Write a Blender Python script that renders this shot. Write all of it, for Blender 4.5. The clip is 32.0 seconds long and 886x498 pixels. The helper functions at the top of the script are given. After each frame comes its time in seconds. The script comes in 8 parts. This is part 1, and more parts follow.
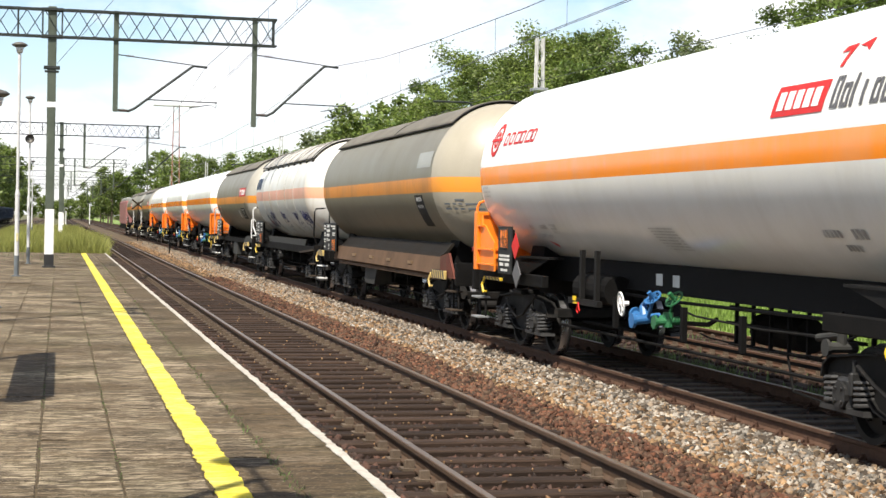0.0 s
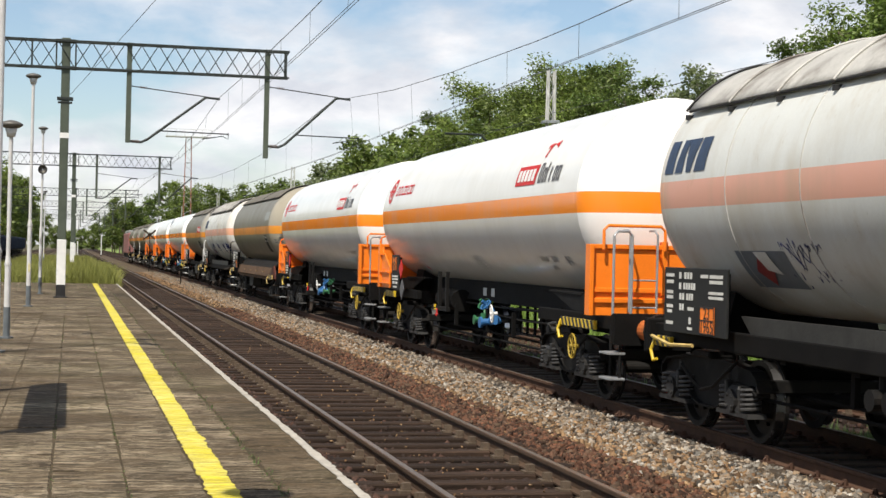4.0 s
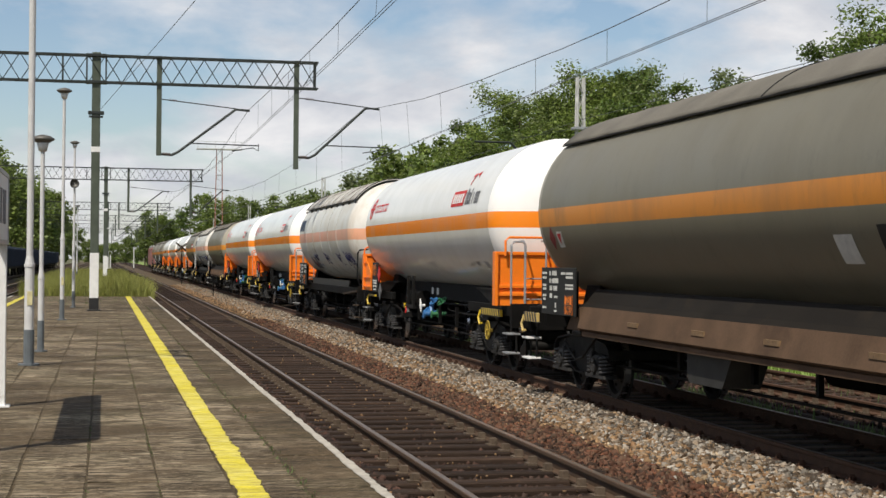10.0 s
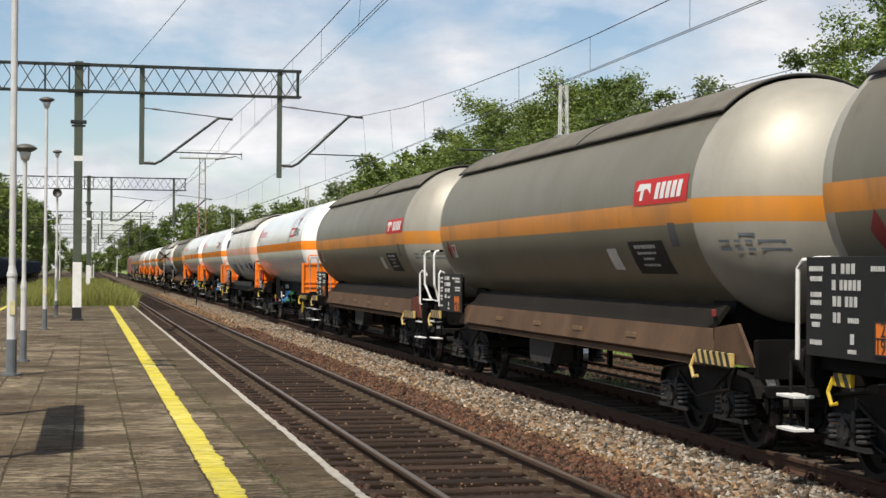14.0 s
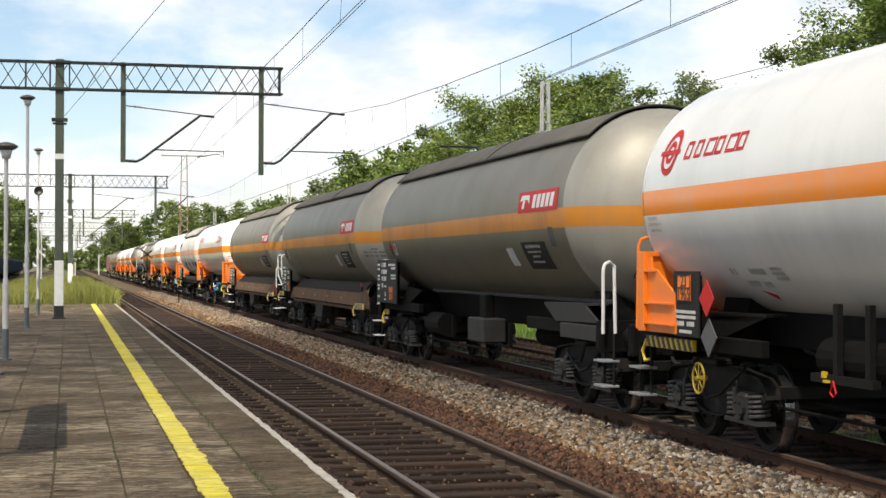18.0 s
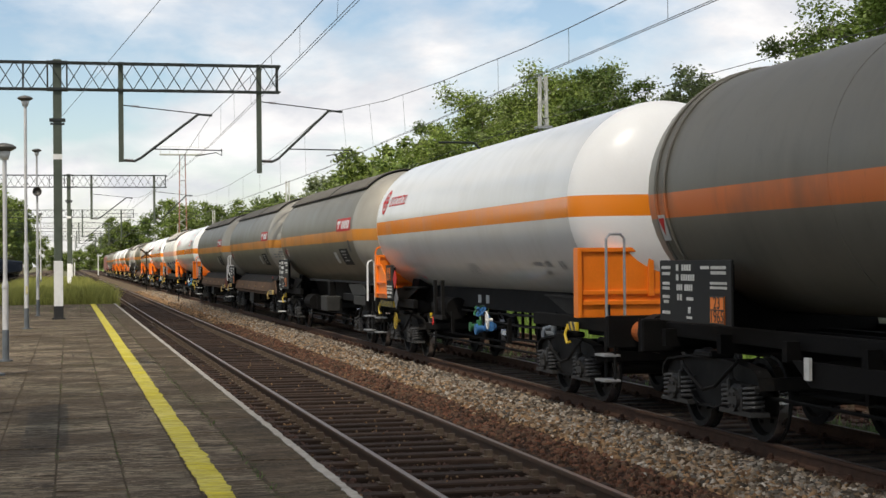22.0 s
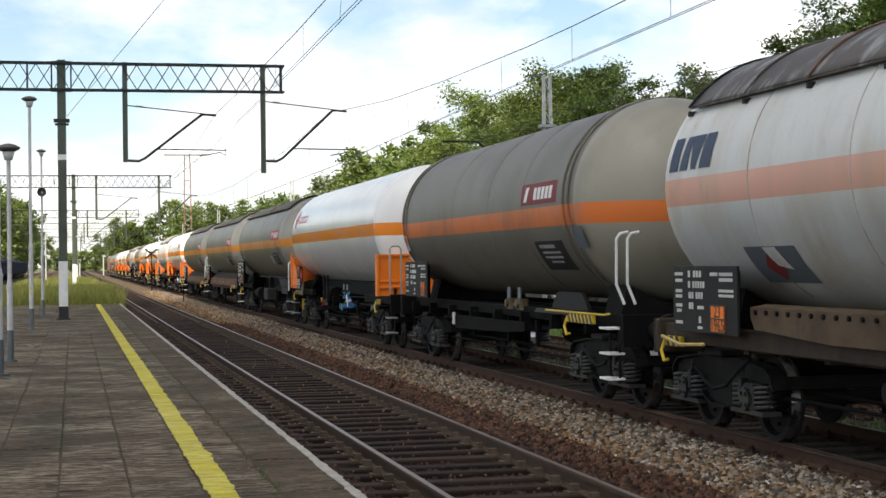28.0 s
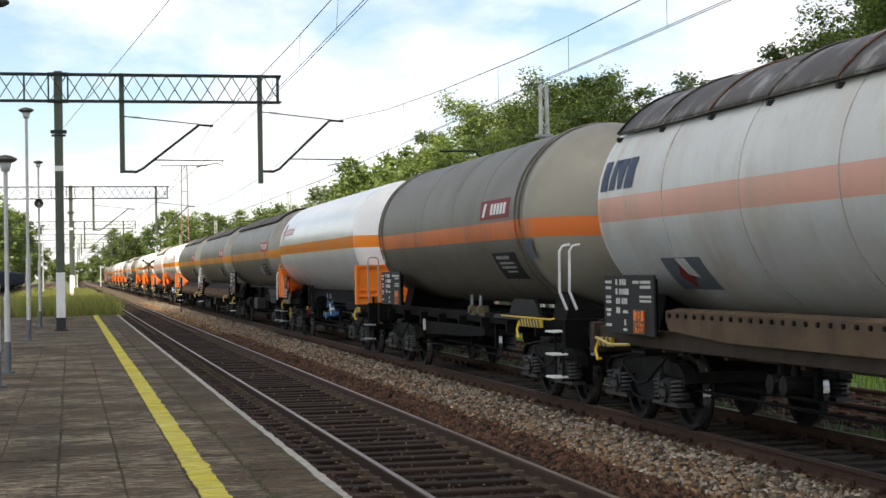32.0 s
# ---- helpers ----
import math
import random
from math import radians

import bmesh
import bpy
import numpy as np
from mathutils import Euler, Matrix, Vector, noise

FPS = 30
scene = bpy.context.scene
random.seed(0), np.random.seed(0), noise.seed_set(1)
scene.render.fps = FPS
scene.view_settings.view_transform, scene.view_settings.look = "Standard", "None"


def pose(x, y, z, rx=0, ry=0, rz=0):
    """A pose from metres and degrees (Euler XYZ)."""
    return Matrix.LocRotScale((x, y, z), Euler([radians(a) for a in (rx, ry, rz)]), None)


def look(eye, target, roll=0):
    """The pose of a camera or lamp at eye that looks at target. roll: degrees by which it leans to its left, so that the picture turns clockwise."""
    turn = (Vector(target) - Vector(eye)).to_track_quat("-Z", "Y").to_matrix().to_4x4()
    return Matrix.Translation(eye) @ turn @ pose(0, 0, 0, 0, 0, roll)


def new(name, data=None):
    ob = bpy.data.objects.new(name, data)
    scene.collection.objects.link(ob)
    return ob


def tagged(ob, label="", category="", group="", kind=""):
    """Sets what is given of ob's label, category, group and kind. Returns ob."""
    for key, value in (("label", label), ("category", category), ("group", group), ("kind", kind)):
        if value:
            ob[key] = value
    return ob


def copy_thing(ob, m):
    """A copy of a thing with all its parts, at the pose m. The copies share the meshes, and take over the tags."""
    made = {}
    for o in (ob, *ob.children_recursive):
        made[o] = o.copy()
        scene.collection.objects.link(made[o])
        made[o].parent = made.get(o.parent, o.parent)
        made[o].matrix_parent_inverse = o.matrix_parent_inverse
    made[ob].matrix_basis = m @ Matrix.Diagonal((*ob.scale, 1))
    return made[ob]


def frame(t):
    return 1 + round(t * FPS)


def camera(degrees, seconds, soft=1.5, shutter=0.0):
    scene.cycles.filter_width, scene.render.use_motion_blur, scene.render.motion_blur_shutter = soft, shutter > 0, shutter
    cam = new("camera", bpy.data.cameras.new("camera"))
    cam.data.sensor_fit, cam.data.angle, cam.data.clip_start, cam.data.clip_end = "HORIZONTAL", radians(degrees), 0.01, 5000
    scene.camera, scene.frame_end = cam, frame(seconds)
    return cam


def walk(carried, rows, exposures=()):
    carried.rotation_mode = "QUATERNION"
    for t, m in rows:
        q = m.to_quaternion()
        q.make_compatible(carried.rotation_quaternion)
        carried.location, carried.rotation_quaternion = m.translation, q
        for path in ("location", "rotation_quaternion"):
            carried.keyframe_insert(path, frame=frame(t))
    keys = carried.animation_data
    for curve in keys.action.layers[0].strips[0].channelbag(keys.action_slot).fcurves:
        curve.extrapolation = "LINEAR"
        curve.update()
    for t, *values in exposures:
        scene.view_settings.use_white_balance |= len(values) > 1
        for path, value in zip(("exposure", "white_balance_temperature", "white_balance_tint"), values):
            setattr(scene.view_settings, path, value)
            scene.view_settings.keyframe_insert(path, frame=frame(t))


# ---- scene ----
# World: y along the rails (away from the eye), x across them to the train, z = 0 at the rail heads.
cam = camera(30.45, 32.0, soft=1.5)
# seconds, pitch, roll, yaw, x, y, z
EYE = [
    (0, -0.954, -1.144, -13.275, -0.009, 0.024, 1.990),
    (0.5, -0.957, -1.397, -13.256, -0.011, 0.028, 1.985),
    (1, -1.063, -1.181, -13.187, -0.010, 0.018, 1.989),
    (1.5, -0.999, -1.100, -13.143, -0.012, 0.011, 1.989),
    (2, -0.851, -1.116, -13.146, -0.007, 0.008, 1.990),
    (2.5, -0.840, -1.021, -13.230, -0.011, 0.005, 1.990),
    (3, -0.574, -1.334, -12.946, -0.018, 0.004, 1.995),
    (3.5, 0.023, -1.416, -12.938, -0.021, -0.007, 2.000),
    (5.5, 0.218, -1.155, -12.579, -0.020, -0.005, 1.994),
    (6, 0.158, -1.257, -12.485, -0.028, -0.010, 1.991),
    (6.5, 0.012, -1.097, -12.440, -0.025, -0.002, 1.989),
    (7, -0.148, -0.795, -12.297, -0.018, -0.001, 1.992),
    (7.5, -0.197, -0.721, -12.183, -0.011, 0.016, 1.988),
    (8, -0.022, -0.665, -12.025, -0.007, 0.001, 1.992),
    (8.5, 0.084, -0.838, -11.746, -0.018, 0.003, 1.994),
    (9, 0.241, -0.729, -11.375, -0.013, 0.001, 1.989),
    (9.5, 0.414, -0.953, -11.540, -0.015, 0.002, 1.988),
    (10, 0.440, -0.566, -11.780, -0.013, -0.006, 1.986),
    (10.5, 0.579, -0.797, -11.907, -0.013, -0.001, 1.990),
    (11, 0.532, -0.605, -11.878, -0.017, -0.008, 1.990),
    (11.5, 0.603, -0.848, -11.883, -0.016, 0.000, 1.991),
    (12, 0.619, -0.750, -11.710, -0.011, 0.008, 1.984),
    (12.5, 0.683, -0.496, -11.504, -0.012, 0.012, 1.984),
    (13, 0.817, -0.695, -11.711, -0.015, -0.003, 1.989),
    (13.5, 0.945, -0.657, -12.005, -0.012, -0.008, 1.987),
    (14, 0.735, -0.377, -12.352, -0.011, 0.015, 1.983),
    (14.5, 0.656, -0.160, -12.405, -0.015, -0.002, 1.989),
    (16.5, 0.931, -0.523, -12.458, -0.018, -0.011, 1.990),
    (17, 0.915, -0.421, -12.694, -0.021, -0.005, 1.983),
    (17.5, 0.804, -0.217, -12.900, -0.011, 0.003, 1.983),
    (18, 0.614, -0.123, -12.966, -0.015, -0.015, 1.986),
    (18.5, 0.639, 0.107, -12.914, -0.012, -0.024, 1.992),
    (19, 0.666, -0.159, -12.818, -0.011, -0.005, 1.988),
    (19.5, 0.705, -0.197, -12.820, -0.016, 0.003, 1.983),
    (20, 0.915, -0.204, -12.872, -0.016, -0.007, 1.986),
    (20.5, 0.986, 0.167, -13.087, -0.014, -0.006, 1.985),
    (21, 0.711, 0.439, -13.351, -0.021, -0.030, 1.988),
    (21.5, 0.500, 0.394, -13.266, -0.021, -0.015, 1.988),
    (22, 0.477, 0.517, -12.987, -0.017, 0.002, 1.987),
    (22.5, 0.456, 0.462, -12.788, -0.007, 0.011, 1.984),
    (23, 0.529, 0.340, -12.698, -0.010, -0.003, 1.990),
    (23.5, 0.789, 0.117, -12.865, -0.010, 0.006, 1.989),
    (24, 0.953, 0.296, -12.984, -0.013, 0.009, 1.988),
    (24.5, 0.931, 0.250, -13.015, -0.013, -0.003, 1.990),
    (26.5, 0.946, 0.426, -13.169, -0.009, -0.009, 1.983),
    (27, 0.688, 0.363, -12.985, -0.005, -0.013, 1.985),
    (27.5, 0.528, 0.396, -12.920, -0.007, -0.016, 1.988),
    (28, 0.451, 0.714, -12.807, 0.002, -0.005, 1.982),
    (28.5, 0.443, 0.366, -12.823, -0.007, -0.007, 1.983),
    (29, 0.462, 0.500, -12.578, -0.007, -0.016, 1.990),
    (29.5, 0.575, 0.480, -12.460, -0.008, -0.014, 1.987),
    (30, 0.617, 0.634, -12.624, 0.001, 0.004, 1.979),
    (30.5, 0.464, 0.491, -12.761, -0.002, 0.001, 1.980),
    (31, 0.545, 0.762, -12.794, 0.002, 0.011, 1.983),
    (31.5, 0.677, 1.036, -12.806, 0.003, -0.001, 1.987),
    (32, 0.790, 0.942, -12.897, 0.002, -0.001, 1.982),
]
walk(cam, [(t, pose(x, y, z, 90 + p, r, w)) for t, p, r, w, x, y, z in EYE], exposures=[(0, 0.84, 6500, 11), (1, 0.68, 6500, 11), (3.5, 0.39, 6500, 11), (6, 0.14, 6500, 11), (8, 0.20, 6500, 11), (10, 0.03, 6500, 11), (11, 0.18, 6500, 11), (13, 0.28, 6500, 11), (14, 0.2, 6500, 11), (16.5, 0.74, 6750, 11), (18, 0.68, 6750, 11), (20, 0.38, 6750, 11), (21, 0.28, 6750, 11), (22, 0.38, 6750, 11), (24, 0.74, 6750, 11), (32, 0.84, 6750, 11)])

# way of the train along the rails: seconds, metres
ROLL = [
    (0, 0.00), (0.5, 3.57), (1, 7.07), (1.5, 10.49), (2, 13.89), (2.5, 17.27), (3, 20.68), (3.5, 24.07), (4, 27.47), (4.5, 30.89), (5, 34.31),
    (5.5, 37.74), (6, 41.16), (6.5, 44.53), (7, 47.86), (7.5, 51.10), (8, 54.26), (8.5, 57.36), (9, 60.44), (9.5, 63.50), (10, 66.59), (10.5, 69.73),
    (11, 72.91), (11.5, 76.04), (12, 79.13), (12.5, 82.13), (13, 85.02), (13.5, 87.78), (14, 90.42), (14.5, 93.06), (15, 95.77), (15.5, 98.50),
    (16, 101.27), (16.5, 104.09), (17, 106.65), (17.5, 109.24), (18, 111.82), (18.5, 114.31), (19, 116.72), (19.5, 119.01), (20, 121.18), (20.5, 123.27),
    (21, 125.30), (21.5, 127.24), (22, 129.14), (22.5, 130.94), (23, 132.67), (23.5, 134.25), (24, 135.75), (24.5, 137.16), (25, 138.47), (25.5, 139.69),
    (26, 140.84), (26.5, 141.88), (27, 142.81), (27.5, 143.62), (28, 144.33), (28.5, 144.93), (29, 145.43), (29.5, 145.83), (30, 146.16), (30.5, 146.41),
    (31, 146.60), (31.5, 146.70), (32, 146.74)]
DECK = 0.30          # platform above the rails
NEAR, TRAIN, SIDING, LEFT = 3.83, 8.17, 12.24, -5.75   # track centres
R = random.Random(7)

# ---------------------------------------------------------------- light
SUN = Vector((-0.40, -0.52, 1.0)).normalized()
world = bpy.data.worlds.new("sky")
scene.world = world
world.use_nodes = True
wn, wl = world.node_tree.nodes, world.node_tree.links
wn.clear()


def wnode(kind, **kw):
    n = wn.new(kind)
    for k, val in kw.items():
        if k in n.inputs:
            n.inputs[k].default_value = val
    return n


sky = wnode("ShaderNodeTexSky")
sky.sky_type, sky.sun_disc = "NISHITA", False
sky.sun_elevation = math.asin(SUN.z)
sky.sun_rotation = math.atan2(SUN.x, SUN.y)
sky.air_density, sky.dust_density, sky.ozone_density = 1.0, 0.5, 1.6
tc = wnode("ShaderNodeTexCoord")
sep = wnode("ShaderNodeSeparateXYZ")
wl.new(tc.outputs["Generated"], sep.inputs[0])
lift = wnode("ShaderNodeMath")
lift.operation = "MAXIMUM"
lift.inputs[1].default_value = 0.0
wl.new(sep.outputs["Z"], lift.inputs[0])
add = wnode("ShaderNodeMath")
add.operation, add.inputs[1].default_value = "ADD", 0.36
wl.new(lift.outputs[0], add.inputs[0])
dx, dy = wnode("ShaderNodeMath"), wnode("ShaderNodeMath")
dx.operation = dy.operation = "DIVIDE"
wl.new(sep.outputs["X"], dx.inputs[0]), wl.new(add.outputs[0], dx.inputs[1])
wl.new(sep.outputs["Y"], dy.inputs[0]), wl.new(add.outputs[0], dy.inputs[1])
comb = wnode("ShaderNodeCombineXYZ")
wl.new(dx.outputs[0], comb.inputs[0]), wl.new(dy.outputs[0], comb.inputs[1])
n1 = wnode("ShaderNodeTexNoise", Scale=2.6, Detail=8.0, Roughness=0.55, Distortion=0.15)
n2 = wnode("ShaderNodeTexNoise", Scale=5.0, Detail=7.0, Roughness=0.58, Distortion=0.2)
wl.new(comb.outputs[0], n1.inputs["Vector"]), wl.new(comb.outputs[0], n2.inputs["Vector"])
cover = wnode("ShaderNodeValToRGB")
cover.color_ramp.elements[0].position, cover.color_ramp.elements[1].position = 0.40, 0.58
wl.new(n1.outputs[0], cover.inputs[0])
tone = wnode("ShaderNodeValToRGB")
tone.color_ramp.elements[0].position, tone.color_ramp.elements[1].position = 0.36, 0.64
tone.color_ramp.elements[0].color = (5.7, 6.0, 6.55, 1)
tone.color_ramp.elements[1].color = (8.6, 8.6, 8.65, 1)
wl.new(n2.outputs[0], tone.inputs[0])
under = wnode("ShaderNodeMapRange")
under.inputs[1].default_value, under.inputs[2].default_value, under.inputs[3].default_value, under.inputs[4].default_value = 0.17, 0.55, 1.0, 0.42
wl.new(lift.outputs[0], under.inputs[0])
base_grey = wnode("ShaderNodeMix")
base_grey.data_type, base_grey.blend_type = "RGBA", "MULTIPLY"
base_grey.inputs[0].default_value = 1.0
wl.new(tone.outputs[0], base_grey.inputs[6]), wl.new(under.outputs[0], base_grey.inputs[7])
mix = wnode("ShaderNodeMix")
mix.data_type = "RGBA"
wl.new(cover.outputs[0], mix.inputs[0]), wl.new(sky.outputs[0], mix.inputs[6]), wl.new(base_grey.outputs[2], mix.inputs[7])
back = wnode("ShaderNodeBackground", Strength=0.098)
wout = wnode("ShaderNodeOutputWorld")
wl.new(mix.outputs[2], back.inputs[0]), wl.new(back.outputs[0], wout.inputs[0])

sun = new("sun", bpy.data.lights.new("sun", "SUN"))
sun.data.energy, sun.data.angle, sun.data.color = 4.9, radians(0.6), (1.0, 0.935, 0.82)
sun.matrix_basis = look(SUN * 50, (0, 0, 0))

# ---------------------------------------------------------------- materials
MATS = {}


def rgb(c):
    return (*c, 1.0)


def mat(name, base, rough=0.6, metal=0.0, vary=0.25, scale=6.0, grain=60.0, bump=0.15, spot=None, spots=0.5, island=0.0, obrand=0.0,
        stretch=(1, 1, 1), coat=0.0, spec=0.5, spotscale=None, placed=False, alt=None, rvar=0.12):
    """A surface with stains at one scale, grain at another, and optional dirt of another colour in patches."""
    m = bpy.data.materials.new(name)
    m.use_nodes = True
    nt = m.node_tree
    n, l = nt.nodes, nt.links
    b = n["Principled BSDF"]
    co = n.new("ShaderNodeTexCoord")
    mp = n.new("ShaderNodeMapping")
    mp.inputs["Scale"].default_value = stretch
    l.new(n.new("ShaderNodeNewGeometry").outputs["Position"] if placed else co.outputs["Object"], mp.inputs[0])
    a = n.new("ShaderNodeTexNoise")
    a.inputs["Scale"].default_value, a.inputs["Detail"].default_value = scale, 5.0
    g = n.new("ShaderNodeTexNoise")
    g.inputs["Scale"].default_value, g.inputs["Detail"].default_value = grain, 3.0
    l.new(mp.outputs[0], a.inputs["Vector"]), l.new(mp.outputs[0], g.inputs["Vector"])
    both = n.new("ShaderNodeMath")
    both.operation = "MULTIPLY_ADD"
    both.inputs[1].default_value = 0.45
    l.new(g.outputs[0], both.inputs[0]), l.new(a.outputs[0], both.inputs[2])
    ramp = n.new("ShaderNodeMapRange")
    ramp.inputs[1].default_value, ramp.inputs[2].default_value = 0.45, 1.0
    ramp.inputs[3].default_value, ramp.inputs[4].default_value = 1 - vary, 1 + vary
    l.new(both.outputs[0], ramp.inputs[0])
    last = ramp.outputs[0]
    for amount, src in ((island, "Random Per Island"), (obrand, "Random")):
        if amount:
            q = n.new("ShaderNodeNewGeometry" if src == "Random Per Island" else "ShaderNodeObjectInfo")
            r2 = n.new("ShaderNodeMapRange")
            r2.inputs[3].default_value, r2.inputs[4].default_value = 1 - amount, 1 + amount
            l.new(q.outputs[src], r2.inputs[0])
            mu = n.new("ShaderNodeMath")
            mu.operation = "MULTIPLY"
            l.new(last, mu.inputs[0]), l.new(r2.outputs[0], mu.inputs[1])
            last = mu.outputs[0]
    col = n.new("ShaderNodeMix")
    col.data_type, col.blend_type = "RGBA", "MULTIPLY"
    col.inputs[0].default_value = 1.0
    col.inputs[6].default_value = rgb(base)
    l.new(last, col.inputs[7])
    out = col.outputs[2]
    if alt:
        q = n.new("ShaderNodeNewGeometry")
        w = n.new("ShaderNodeMath")
        w.operation, w.inputs[1].default_value = "MULTIPLY", 7.0
        l.new(q.outputs["Random Per Island"], w.inputs[0])
        fr = n.new("ShaderNodeMath")
        fr.operation = "FRACT"
        l.new(w.outputs[0], fr.inputs[0])
        am = n.new("ShaderNodeMix")
        am.data_type = "RGBA"
        am.inputs[6].default_value, am.inputs[7].default_value = rgb(base), rgb(alt)
        l.new(fr.outputs[0], am.inputs[0]), l.new(am.outputs[2], col.inputs[6])
    if spot:
        s = n.new("ShaderNodeTexNoise")
        s.inputs["Scale"].default_value, s.inputs["Detail"].default_value, s.inputs["Roughness"].default_value = spotscale or scale * 0.7, 8.0, 0.65
        l.new(mp.outputs[0], s.inputs["Vector"])
        sr = n.new("ShaderNodeMapRange")
        sr.inputs[1].default_value, sr.inputs[2].default_value = 0.72 - 0.36 * spots, 0.90 - 0.36 * spots
        l.new(s.outputs[0], sr.inputs[0])
        sm = n.new("ShaderNodeMix")
        sm.data_type = "RGBA"
        l.new(sr.outputs[0], sm.inputs[0])
        l.new(out, sm.inputs[6])
        sm.inputs[7].default_value = rgb(spot)
        out = sm.outputs[2]
    l.new(out, b.inputs["Base Color"])
    rr = n.new("ShaderNodeMapRange")
    rr.inputs[3].default_value, rr.inputs[4].default_value = max(0.05, rough - rvar), min(1.0, rough + rvar)
    l.new(a.outputs[0], rr.inputs[0])
    l.new(rr.outputs[0], b.inputs["Roughness"])
    b.inputs["Metallic"].default_value = metal
    b.inputs["Coat Weight"].default_value = coat
    b.inputs["Specular IOR Level"].default_value = spec
    if bump:
        bu = n.new("ShaderNodeBump")
        bu.inputs["Strength"].default_value, bu.inputs["Distance"].default_value = bump, 0.01
        l.new(both.outputs[0], bu.inputs["Height"])
        l.new(bu.outputs[0], b.inputs["Normal"])
    MATS[name] = m
    return m


def striped(name, base, stripe, z0, z1, rough=0.35, dirt=(0.12, 0.10, 0.07), amount=0.35, coat=0.2, vary=0.06, streak=0.4, metal=0.0, bump=0.03, rvar=0.12, spec=0.5):
    """Tank paint with a band painted round it between two heights, run-down streaks and patches of dirt."""
    m = mat(name, base, rough, metal, vary, 0.8, 30.0, bump, None, coat=coat, rvar=rvar, spec=spec)
    nt = m.node_tree
    n, l = nt.nodes, nt.links
    b = n["Principled BSDF"]
    src = b.inputs["Base Color"].links[0].from_socket
    co = n.new("ShaderNodeTexCoord")
    sp = n.new("ShaderNodeSeparateXYZ")
    l.new(co.outputs["Object"], sp.inputs[0])

    def step(op, edge):
        k = n.new("ShaderNodeMath")
        k.operation, k.inputs[1].default_value = op, edge
        l.new(sp.outputs["Z"], k.inputs[0])
        return k.outputs[0]
    both = n.new("ShaderNodeMath")
    both.operation = "MULTIPLY"
    l.new(step("GREATER_THAN", z0), both.inputs[0]), l.new(step("LESS_THAN", z1), both.inputs[1])
    mx = n.new("ShaderNodeMix")
    mx.data_type = "RGBA"
    l.new(both.outputs[0], mx.inputs[0]), l.new(src, mx.inputs[6])
    mx.inputs[7].default_value = rgb(stripe)
    # dirt: streaks running down the shell, and cloudy patches
    mp = n.new("ShaderNodeMapping")
    mp.inputs["Scale"].default_value = (3.0, 5.0, 0.35)
    l.new(co.outputs["Object"], mp.inputs[0])
    s1 = n.new("ShaderNodeTexNoise")
    s1.inputs["Scale"].default_value, s1.inputs["Detail"].default_value = 1.0, 6.0
    l.new(mp.outputs[0], s1.inputs["Vector"])
    s2 = n.new("ShaderNodeTexNoise")
    s2.inputs["Scale"].default_value, s2.inputs["Detail"].default_value = 0.9, 7.0
    l.new(co.outputs["Object"], s2.inputs["Vector"])
    av = n.new("ShaderNodeMath")
    av.operation, av.inputs[1].default_value = "MULTIPLY_ADD", streak
    l.new(s1.outputs[0], av.inputs[0]), l.new(s2.outputs[0], av.inputs[2])
    mr = n.new("ShaderNodeMapRange")
    mr.inputs[1].default_value, mr.inputs[2].default_value = 0.5 + 0.5 * streak - 0.06, 0.5 + 0.5 * streak + 0.3
    mr.inputs[3].default_value, mr.inputs[4].default_value = 0.0, amount
    l.new(av.outputs[0], mr.inputs[0])
    dm = n.new("ShaderNodeMix")
    dm.data_type = "RGBA"
    l.new(mr.outputs[0], dm.inputs[0]), l.new(mx.outputs[2], dm.inputs[6])
    dm.inputs[7].default_value = rgb(dirt)
    l.new(dm.outputs[2], b.inputs["Base Color"])
    return m


